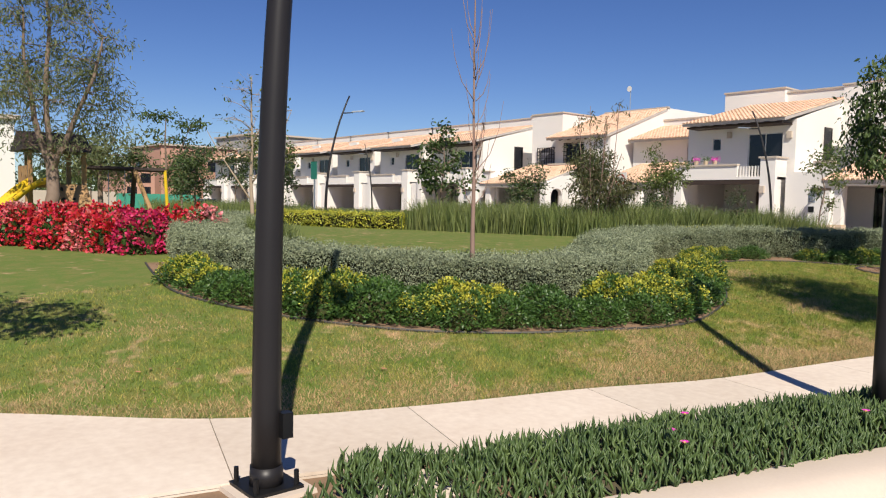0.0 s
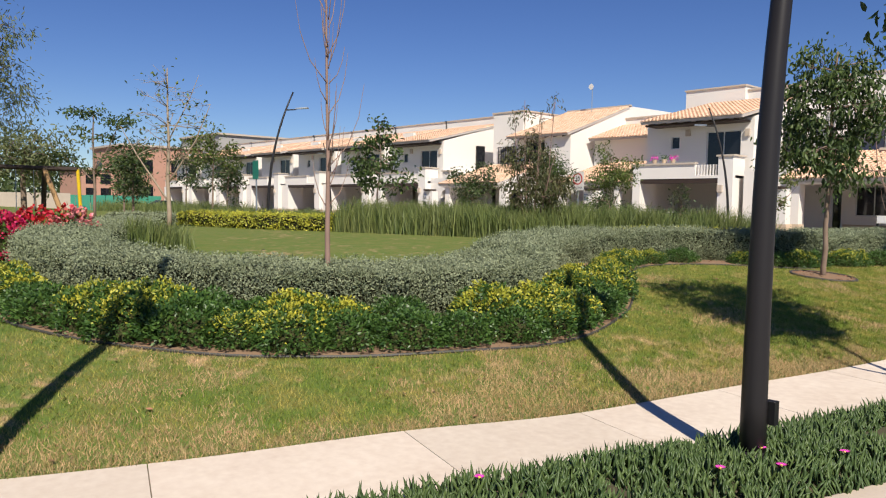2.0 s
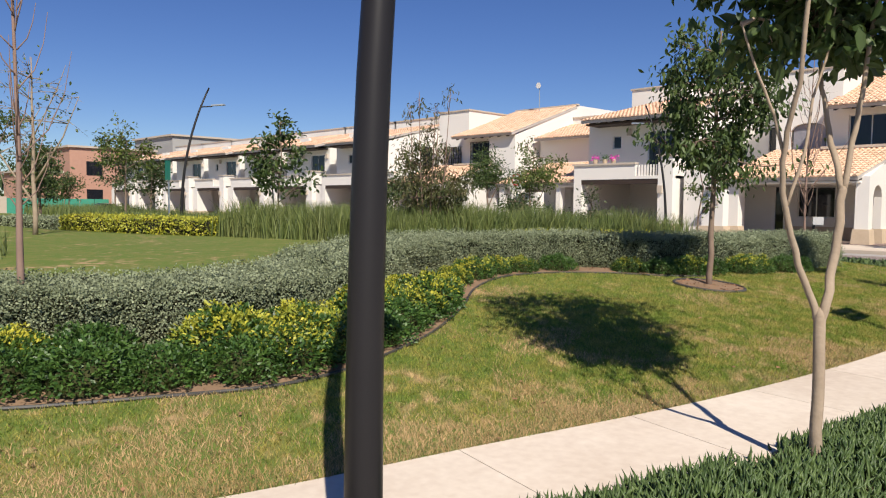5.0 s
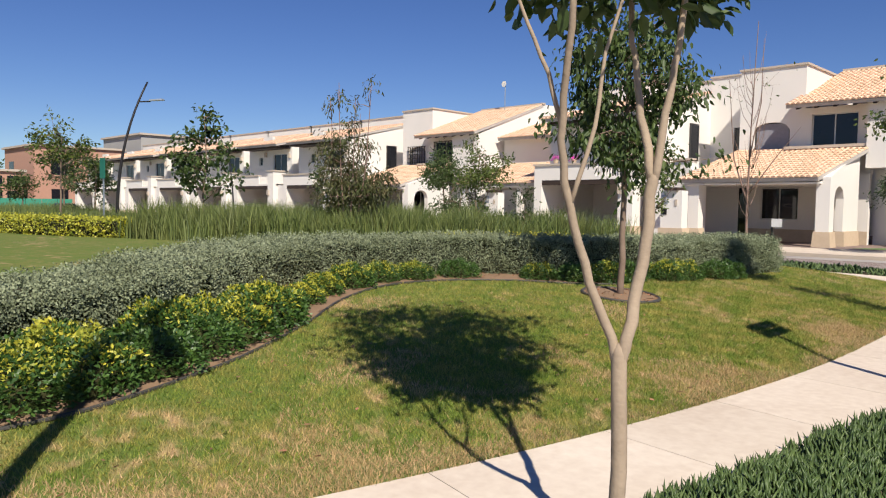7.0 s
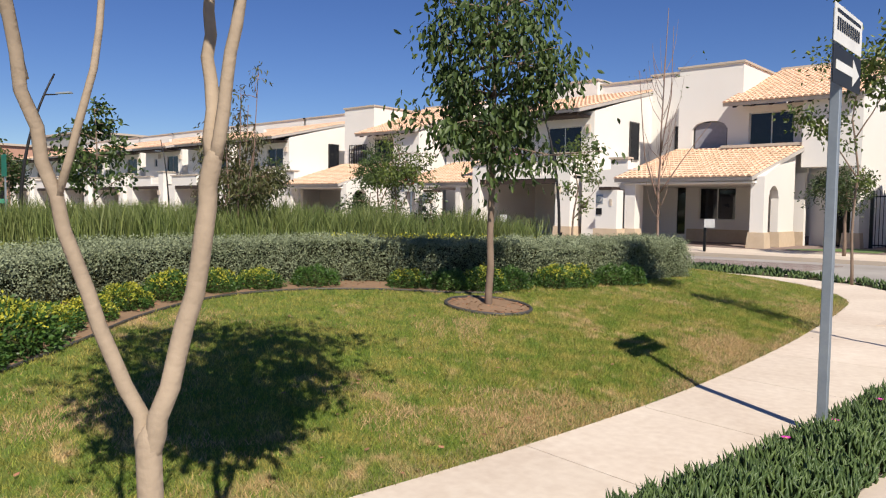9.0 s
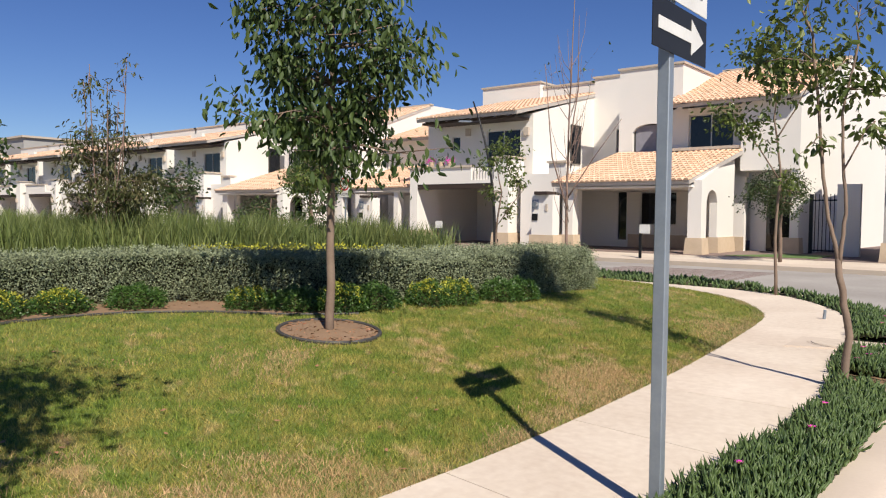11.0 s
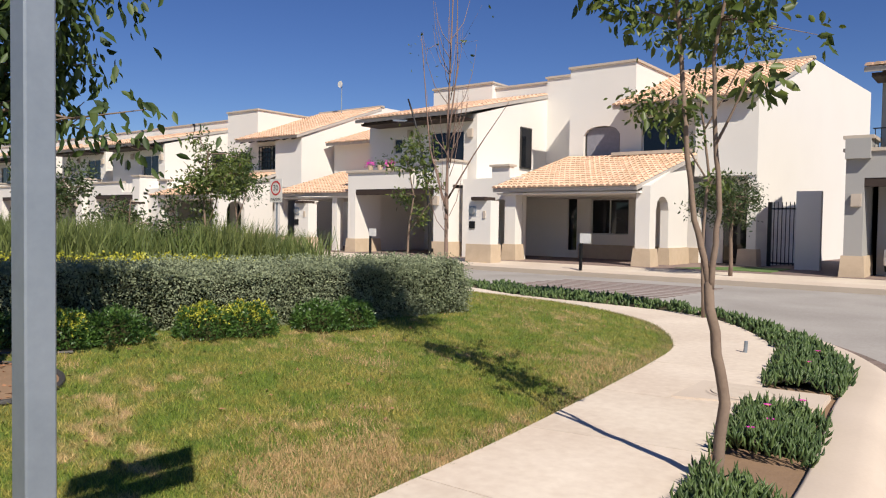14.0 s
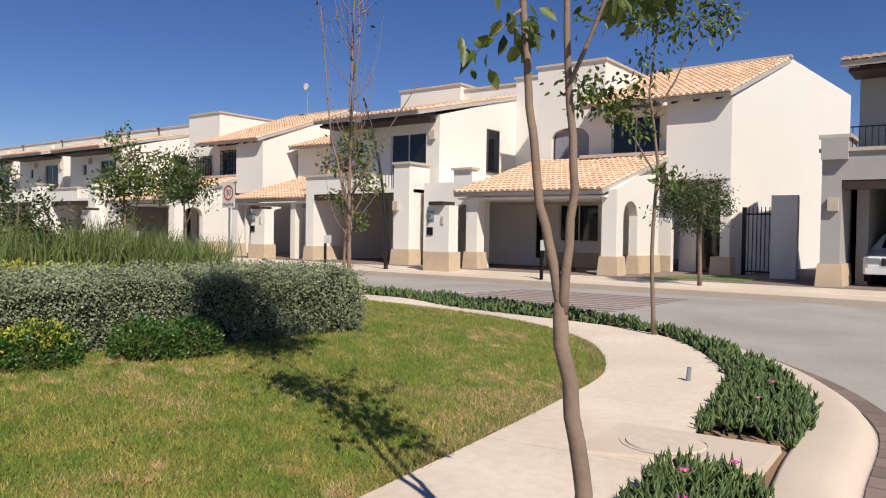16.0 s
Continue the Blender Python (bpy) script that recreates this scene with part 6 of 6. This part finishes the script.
def lot_sign(x, y):
    t = thing("lot_sign", (x, y, rise(y)), "small black post with a white number plate", "sign", "lot number posts")
    part("post", Shape().box(x - 0.04, y, rise(y) - 0.02, x + 0.04, y + 0.06, 1.3), M_IRON, t)
    part("plate", Shape().box(x - 0.02, y - 0.02, 1.03, x + 0.34, y - 0.005, 1.32), M_SIGNW, t)


lot_sign(-9.4, 32.75)
lot_sign(-18.6, 33.4)
lot_sign(-31.0, 33.4)


def meter_pillar(x, y):
    z = rise(33.5)
    t = thing("meter_pillar", (x, y, z), "white utility pillar with electricity meter and stone base", "utility pillar", "utility pillars")
    part("body", Shape().box(x - 0.45, y, z, x + 0.45, y + 0.5, z + 2.1), M_WALL, t)
    part("stone_base", Shape().box(x - 0.52, y - 0.06, z - 0.02, x + 0.52, y + 0.56, z + 0.62), M_STONE, t)
    part("hood", Shape().box(x - 0.25, y - 0.16, z + 2.1, x + 0.3, y + 0.5, z + 2.22), M_WOOD, t)
    part("meter", Shape().tube([(x - 0.28, y - 0.12, z + 1.75), (x - 0.28, y, z + 1.75)], [0.1, 0.13], 14), M_CHROME, t, "round grey meter")
    part("meter_back", Shape().box(x - 0.42, y - 0.02, z + 1.58, x - 0.14, y, z + 1.92), M_GALV, t)
    part("letter_slot", Shape().box(x - 0.42, y - 0.03, z + 1.15, x - 0.18, y, z + 1.4), M_IRON, t)
    part("bell", Shape().box(x + 0.15, y - 0.03, z + 1.5, x + 0.25, y, z + 1.75), M_CORNICE, t)


meter_pillar(-13.6, 33.5)
meter_pillar(-24.3, 35.0)
meter_pillar(-36.9, 34.2)

# pad with access cover across the kerb bed, and the pipe stub
pad = thing("access_pad", (-0.9, 19.5, rise(19.5)), "concrete pad with a round access cover", "access cover")
zp = rise(19.5)
part("pad", Shape().prism([(-1.5, 18.98, zp - 0.1), (-0.4, 19.35, zp - 0.1), (-0.42, 19.95, zp - 0.1), (-1.5, 19.85, zp - 0.1)], [(-1.48, 19.0, zp + 0.012), (-0.42, 19.37, zp + 0.012), (-0.44, 19.92, zp + 0.012), (-1.48, 19.82, zp + 0.012)]), M_CURB, pad)
part("cover", Shape().tube([(-1.05, 19.5, zp), (-1.05, 19.5, zp + 0.022)], [0.26, 0.25], 28), M_CONC, pad, "round concrete cover")
rim = Shape()
for a in range(28):
    for r in (0.265, 0.29):
        t = 2 * math.pi * a / 28
        rim.v.append((-1.05 + r * math.cos(t), 19.5 + r * math.sin(t), zp + 0.016))
for a in range(28):
    b = (a + 1) % 28
    rim.f.append((2 * a, 2 * a + 1, 2 * b + 1, 2 * b))
part("rim", rim, M_CURB, pad)
pad2 = thing("cable_cover", (-2.75, 2.7, 0.0), "small flat concrete cover in the planting", "access cover")
part("slab", Shape().box(-3.05, 2.35, -0.06, -2.65, 2.75, 0.03), M_CONC, pad2)
ps = thing("pipe_stub", (-1.61, 21.63, rise(21.6)), "short grey pipe stub standing in the pavement", "pipe")
part("pipe", Shape().tube([(-1.61, 21.63, rise(21.6) - 0.02), (-1.6, 21.63, rise(21.6) + 0.13)], [0.022, 0.02], 10), M_GALV, ps)

# ---- paving detail of the street ----
gut = thing("brick_gutter", (0, 20, 0), "row of brown brick pavers along the kerb", "paving", kind="structure")
line = offset_line(CURB_S, WIDE + 0.12)
made = {}
pts = [q for q in along_line(line, 0.235) if q[1] > 17.5 and q[0] > -14]
s = Shape().box(-0.11, -0.1, -0.05, 0.11, 0.1, 0.0)
brick = mesh_from("brick", s.v, s.f, M_BRICKG)
for x, y, nx, ny in pts:
    o = new("brick", brick)
    o.parent = gut
    o.matrix_basis = Matrix.Translation((0, -20, 0)) @ pose(x, y, rise(y) - 0.122, 0, 0, math.degrees(math.atan2(-nx, ny)))
cross = thing("paver_crossing", (0, 28, 0), "band of dull red pavers across the street", "paving", kind="structure")
for k in range(11):
    y0 = 27.0 + k * 0.36
    x0 = -9.6 + k * 0.08
    o = part("strip", Shape().prism([(x0, y0, rise(y0) - 0.15), (x0 + 4.6 - k * 0.05, y0 + 0.25, rise(y0) - 0.15), (x0 + 4.6 - k * 0.05, y0 + 0.4, rise(y0) - 0.15), (x0, y0 + 0.15, rise(y0) - 0.15)], [(x0, y0, rise(y0) - 0.129), (x0 + 4.6 - k * 0.05, y0 + 0.25, rise(y0) - 0.127), (x0 + 4.6 - k * 0.05, y0 + 0.4, rise(y0) - 0.125), (x0, y0 + 0.15, rise(y0) - 0.127)]), M_PAVER, cross)

for x0, x1 in ((-14.3, -5.0), (-22.0, -16.6), (-2.6, 3.0)):
    s = Shape().box(x0, 35.0, Z0 - 0.05, x1, 39.5, Z0 + 0.006)
    tagged(part("driveway", s, M_BRICKG), "dull brown paved driveway before the house", "paving", kind="structure")

# ---- east house with the car, gate and fence wall ----
# darker plaster: the shade on this house's front is put into the wall colour
WALLM[0] = M_GREYSHADEWALL
hz = house_balcony(19.2, wing=False, tower=False, dy=-0.2, east=True)
part("pier", Shape().box(-2.9, 35.3, 3.46, -2.3, 35.49, 4.0).box(-2.9, 35.49, 3.66, -2.3, 36.8, 4.0), M_GREYSHADEWALL, hz)
cornice(hz, -2.9, -2.3, 35.45, 37, 4.0, t=1.4)
for k in range(12):
    x = -2.25 + k * 0.14
    part("rail_bar", Shape().box(x, 35.56, 3.76, x + 0.018, 35.58, 4.25), M_IRON, hz)
part("rail", Shape().box(-2.3, 35.555, 4.25, -0.5, 35.585, 4.28), M_IRON, hz)
wall_lamp(hz, -2.62, 35.5, 2.35)
gw = thing("fence_wall", (-4.4, 38.5, Z0), "grey plastered fence wall between the houses", "wall", kind="structure")
part("wall", Shape().box(-4.72, 38.3, Z0, -4.0, 38.55, 2.75).box(-4.72, 38.55, Z0, -4.47, 41, 2.75), M_WALL, gw)
gate = thing("iron_gate", (-5.3, 39.5, Z0), "black iron bar gate between wall and house", "gate")
part("gate_post", Shape().box(-5.86, 39.5, Z0, -5.74, 39.6, 2.45), M_IRON, gate)
part("gate_post", Shape().box(-4.84, 39.5, Z0, -4.74, 39.6, 2.45), M_IRON, gate)
for k in range(7):
    x = -5.68 + k * 0.125
    part("bar", Shape().box(x, 39.53, Z0 + 0.06, x + 0.025, 39.555, 2.45), M_IRON, gate)
part("rail", Shape().box(-5.74, 39.52, Z0 + 0.1, -4.84, 39.565, Z0 + 0.15), M_IRON, gate)
part("rail", Shape().box(-5.74, 39.52, 2.2, -4.84, 39.565, 2.25), M_IRON, gate)
turf = thing("turf_strip", (-5.5, 36.5, Z0), "narrow strip of turf by the entry", "lawn", kind="structure")
part("turf", Shape().prism([(-7.6, 35.6, Z0 - 0.05), (-4.8, 35.8, Z0 - 0.05), (-4.8, 38.2, Z0 - 0.05), (-6.3, 38.0, Z0 - 0.05)], [(-7.6, 35.6, Z0 + 0.02), (-4.8, 35.8, Z0 + 0.02), (-4.8, 38.2, Z0 + 0.02), (-6.3, 38.0, Z0 + 0.02)]), M_BIN, turf)


def car(x, y, z, turn, paint, label):
    """A low coupe whose nose points along its own -y."""
    t = thing("car", (0, 0, 0), label, "car")
    prof = [(-2.2, 0.32), (-2.25, 0.55), (-2.15, 0.78), (-1.2, 0.95), (-0.55, 1.35), (0.6, 1.38), (1.5, 1.08), (2.25, 1.0), (2.3, 0.45), (2.2, 0.3)]
    b = Shape()
    n = len(prof)
    for sx, k in ((-0.92, 0.96), (-0.8, 1.0), (0.8, 1.0), (0.92, 0.96)):
        for py, pz in prof:
            cab = 0.78 if pz > 1.1 else 1.0
            b.v.append((sx * cab, py * k, pz if abs(sx) < 0.9 else 0.3 + (pz - 0.3) * 0.93))
    for a in range(3):
        for i in range(n):
            j = (i + 1) % n
            b.f.append((a * n + i, a * n + j, (a + 1) * n + j, (a + 1) * n + i))
    b.f.append(tuple(range(n)))
    b.f.append(tuple(3 * n + i for i in range(n)))
    part("body", b, paint, t, smooth=False)
    part("windscreen", Shape().prism([(-0.62, -1.13, 0.99), (0.62, -1.13, 0.99), (0.56, -0.6, 1.325), (-0.56, -0.6, 1.325)], [(-0.62, -1.15, 1.005), (0.62, -1.15, 1.005), (0.56, -0.62, 1.345), (-0.56, -0.62, 1.345)]), M_GLASS, t)
    part("grille", Shape().box(-0.5, -2.27, 0.55, 0.5, -2.2, 0.74), M_RUBBER, t)
    part("bumper", Shape().box(-0.85, -2.29, 0.34, 0.85, -2.18, 0.5), paint, t)
    for sx in (-1, 1):
        part("headlight", Shape().box(sx * 0.7 - 0.16, -2.25, 0.6, sx * 0.7 + 0.16, -2.14, 0.74), M_CHROME, t)
        for py in (-1.35, 1.4):
            w = part("wheel", Shape().tube([(sx * 0.78, py, 0.33), (sx * 0.95, py, 0.33)], [0.33, 0.33], 20), M_RUBBER, t)
            o = part("rim", Shape().tube([(sx * 0.95, py, 0.33), (sx * 0.965, py, 0.33)], [0.21, 0.19], 16), M_CHROME, t)
            o.parent = w
    t.matrix_basis = pose(x, y, z, 0, 0, turn)


car(-1.12, 38.5, Z0, 0, M_CARW, "white sports car parked in the open garage")
car(-69.5, 29.5, rise(29) - 0.13, 90, M_CARD, "dark car parked along the street")

# flowers and pots on the balcony
for x, m in ((-20.9, M_FLOWER), (-20.35, M_SHRUB), (-19.85, M_FLOWER)):
    pt = thing("flower_pot", (x, 35.82, 3.75), "balcony pot with magenta flowers" if m is M_FLOWER else "balcony pot with green leaves", "plant pot")
    part("pot", Shape().tube([(x, 35.82, 3.752), (x, 35.82, 3.95)], [0.1, 0.14], 12), M_STONE, pt)
    q = np.random.default_rng(int(-x * 10)).normal(0, 1, (110, 3)) * np.array([0.12, 0.09, 0.07]) + np.array([x, 35.82, 4.02])
    tagged(leaves("bloom_cover", np.random.default_rng(3), q, 0.07, m, pt, None, 1.4), kind="stuff")
an = thing("antenna", (-30.86, 43.8, 7.3), "thin roof mast with a small white dish", "antenna")
part("mast", Shape().tube([(-30.86, 43.8, 6.0), (-30.86, 43.8, 9.6)], [0.03, 0.025], 6), M_GALV, an)
part("dish", Shape().tube([(-30.86, 43.66, 9.65), (-30.86, 43.8, 9.65)], [0.2, 0.08], 14), M_SIGNW, an)

# ---- playground ----
pg = thing("play_tower", (-24.9, 6.0, 0.65), "wooden play tower with yellow slide and climbing ramp", "playground tower")
for px, py in ((-26.0, 5.3), (-24.6, 5.1), (-26.0, 6.5), (-24.6, 6.6)):
    part("post", Shape().box(px - 0.06, py - 0.06, 0.6, px + 0.06, py + 0.06, 3.0), M_PLAYWOOD, pg)
part("deck", Shape().box(-26.1, 5.1, 1.8, -24.5, 6.6, 1.9), M_PLAYWOOD, pg)
part("roof", Shape().prism([(-26.3, 4.9, 2.9), (-24.3, 4.9, 2.9), (-24.3, 6.8, 2.9), (-26.3, 6.8, 2.9)], [(-25.35, 4.9, 3.5), (-25.25, 4.9, 3.5), (-25.25, 6.8, 3.5), (-25.35, 6.8, 3.5)]), M_WOOD, pg)
for k in range(8):
    part("rail_board", Shape().box(-26.0 + k * 0.18, 5.05, 1.9, -25.9 + k * 0.18, 5.1, 2.45), M_PLAYWOOD, pg)
sl = Shape()
for k in range(9):
    u = k / 8
    x, y, z = -24.5 + 0.9 * u, 5.4 - 1.9 * u, 1.9 - 1.15 * (u * u * (3 - 2 * u))
    for dx, dz in ((-0.3, 0.2), (-0.26, 0.0), (0.26, 0.0), (0.3, 0.2)):
        sl.v.append((x + dx * 0.9, y + dx * 0.43, z + dz))
for k in range(8):
    for a in range(3):
        sl.f.append((k * 4 + a, k * 4 + a + 1, k * 4 + 5 + a, k * 4 + 4 + a))
slide = part("slide", sl, M_YPLASTIC, pg, "yellow plastic slide", smooth=True)
slide.modifiers.new("thick", "SOLIDIFY").thickness = 0.03
ramp = part("climbing_ramp", Shape().prism([(-24.6, 5.7, 1.85), (-24.4, 6.6, 1.85), (-23.4, 6.7, 0.62), (-23.7, 5.7, 0.62)], [(-24.55, 5.7, 1.9), (-24.35, 6.6, 1.9), (-23.35, 6.7, 0.67), (-23.65, 5.7, 0.67)]), M_PLAYWOOD, pg)
for k in range(12):
    u, w = (k % 3 + 0.5) / 3, (k // 3 + 0.5) / 4
    x, y, z = -24.5 + w * 1.0, 5.75 + u * 0.85, 1.88 - w * 1.22
    o = part("hold", Shape().tube([(x, y, z), (x + 0.05, y, z + 0.06)], [0.07, 0.04], 6), M_RUBBER, pg)
sw = thing("swing_frame", (-23.0, 8.0, 0.65), "wooden swing frame on splayed legs", "swing")
part("beam", Shape().tube([(-24.6, 6.7, 2.45), (-23.2, 8.6, 2.4)], [0.07, 0.07], 8), M_WOOD, sw)
for (a, b) in (((-23.75, 7.85, 2.4), (-24.6, 8.0, 0.6)), ((-23.75, 7.85, 2.4), (-22.7, 8.2, 0.6))):
    part("leg", Shape().tube([a, b], [0.07, 0.07], 8), M_WOOD if b[0] < -23 else M_PLAYWOOD, sw)
for px, py in ((-24.2, 7.2), (-23.9, 7.6)):
    part("chain", Shape().tube([(px, py, 2.4), (px, py, 1.05)], [0.012, 0.012], 4), M_GALV, sw)
part("seat", Shape().box(-24.22, 7.2, 1.02, -23.88, 7.62, 1.06), M_RUBBER, sw)
part("end_post", Shape().tube([(-23.2, 8.6, 2.4), (-23.2, 8.7, 0.6)], [0.05, 0.05], 8), M_YPLASTIC, sw)

# ---- distant buildings ----


def far_building(x0, y0, x1, y1, z1, mat, label, holes, name="house"):
    h = thing(name, ((x0 + x1) / 2, (y0 + y1) / 2, 0), label, "building")
    part("wall", Shape().box(x0, y0, -0.2, x1, y1, z1), mat, h)
    part("roof_slab", Shape().box(x0 - 0.3, y0 - 0.3, z1, x1 + 0.3, y1 + 0.3, z1 + 0.25), M_CORNICE, h)
    for a, b, z, w, hh in holes:
        if b == "x":
            part("window", Shape().box(x1 - 0.05, a, z, x1 + 0.03, a + w, z + hh), M_GLASS, h)
        else:
            part("window", Shape().box(a, y0 - 0.03, z, a + w, y0 + 0.05, z + hh), M_GLASS, h)
    return h


far_building(-112, 36, -100, 47, 8.5, M_ORANGE, "unfinished brick house without plaster", [(38, "x", 1, 2, 2.2), (42, "x", 1, 2, 2.2), (38, "x", 5, 2, 1.8), (42.5, "x", 5.2, 2, 1.6), (-110, "y", 5, 2, 1.8), (-105, "y", 1, 2.4, 2.2)], "unfinished_house")
far_building(-112, 49, -99, 60, 10.8, M_GREYSHADEWALL, "grey unfinished house shell", [(50.5, "x", 7, 2, 2), (55, "x", 7, 2, 2)], "unfinished_house")
far_building(-104, 29.5, -95, 33.4, 5.0, M_ORANGE, "unfinished brick house with open storeys", [(30.0, "x", 1, 1.2, 1.8), (31.7, "x", 1, 1.2, 1.8), (30.0, "x", 3.3, 1.2, 1.2), (31.7, "x", 3.3, 1.2, 1.2)], "unfinished_house")
far_building(-62, 0, -52, 9.8, 6.2, M_WALL, "white two-storey house behind the playground", [(7.6, "x", 4.2, 1.3, 1.3), (7.4, "x", 1.3, 1.5, 1.5), (3.5, "x", 4.2, 1.3, 1.3), (3.5, "x", 1.0, 1.3, 2)], "house")
fn = thing("site_fence", (-88, 31, 0), "green net fence round the building site", "fence")
for k in range(9):
    part("panel", Shape().box(-88 + 0.1, 22 + k * 1.6, 0.0, -88 + 0.15, 23.55 + k * 1.6, 1.9), M_NET, fn)
tw = thing("garden_wall", (-75, 20, 0), "low tan plastered wall across the park end", "wall")
part("wall", Shape().box(-76.2, 4, 0.4, -76, 23, 2.0), M_CORNICE, tw)
wd = np.random.default_rng(9)
q = np.stack([wd.uniform(-170, -120, 9000), wd.uniform(-60, 80, 9000), wd.random(9000) ** 1.5 * 6], 1)
tagged(leaves("far_trees", wd, q, 1.3, M_LEAFD, None, None, 1.5), "hazy line of distant trees", "trees", kind="stuff")

# fallen leaves and crumbs on lawn and pavement
lr = np.random.default_rng(21)
n = 500
lx, ly = lr.uniform(-6, -1.9, n), lr.uniform(1, 23, n)
d, left = dist_line(lx, ly, EDGE_S[::4])
db, bl = dist_line(lx, ly, BED_EDGE)
ok = left & ~(bl & (db < 2.5) & (ly < 16))
ra, rr = lr.uniform(0, 2 * np.pi, 420), 0.47 * np.sqrt(lr.random(420))
bx = [(x + nx * u, y + ny * u) for x, y, nx, ny in along_line(BED_EDGE, 0.05) for u in (lr.uniform(0.05, 0.5), lr.uniform(0.3, 1.2))]
lx = np.concatenate([lx[ok], -4.67 + rr * np.cos(ra), [p[0] for p in bx]])
ly = np.concatenate([ly[ok], 14.92 + rr * np.sin(ra), [p[1] for p in bx]])
q = np.stack([lx, ly, lawn_height(lx, ly) + 0.03], 1)
v, f = leaf_arrays(lr, q, 0.055, None, 1.8)
v[:, 2] = np.repeat(q[:, 2], 4) + (v[:, 2] - np.repeat(q[:, 2], 4)) * 0.3
tagged(new("fallen_leaves", fast_mesh("fallen_leaves", v, f, material("dry_leaf", (0.22, 0.1, 0.05), 0.8, (0.35, 0.2, 0.1), 9, 60, 0.8, island=0.4))), "dry brown leaves scattered on the lawn", "leaf litter", kind="stuff")
# ragged dry fringe where lawn meets pavement
st = np.array([s for s in along_line(EDGE_S, 0.012) if 0 < s[1] < 25 and s[0] > -8])
k = len(st) * 7
i = lr.integers(0, len(st), k)
p = st[i, :2] + st[i, 2:] * lr.uniform(-0.015, 0.16, k)[:, None] ** 1.0
h = lr.uniform(0.015, 0.045, k)
a = lr.uniform(0, 2 * np.pi, k)
w = np.stack([np.cos(a), np.sin(a), np.zeros(k)], 1) * 0.0028
b = np.stack([p[:, 0], p[:, 1], lawn_height(p[:, 0], p[:, 1]).clip(0.009 * np.clip(p[:, 1] - 6, 0, 30) - 0.01, None)], 1)
tip = b + np.stack([lr.normal(0, 0.02, k), lr.normal(0, 0.02, k), h], 1)
v = np.stack([b - w, b + w, tip], 1).reshape(-1, 3)
tagged(new("grass_fringe", fast_mesh("grass_fringe", v, np.arange(3 * k).reshape(k, 3), material("dry_blade", (0.33, 0.25, 0.12), 0.8, (0.14, 0.19, 0.05), 2.5, 30, 0.5, island=0.4))), "ragged dry grass fringe along the pavement", "grass", kind="stuff")
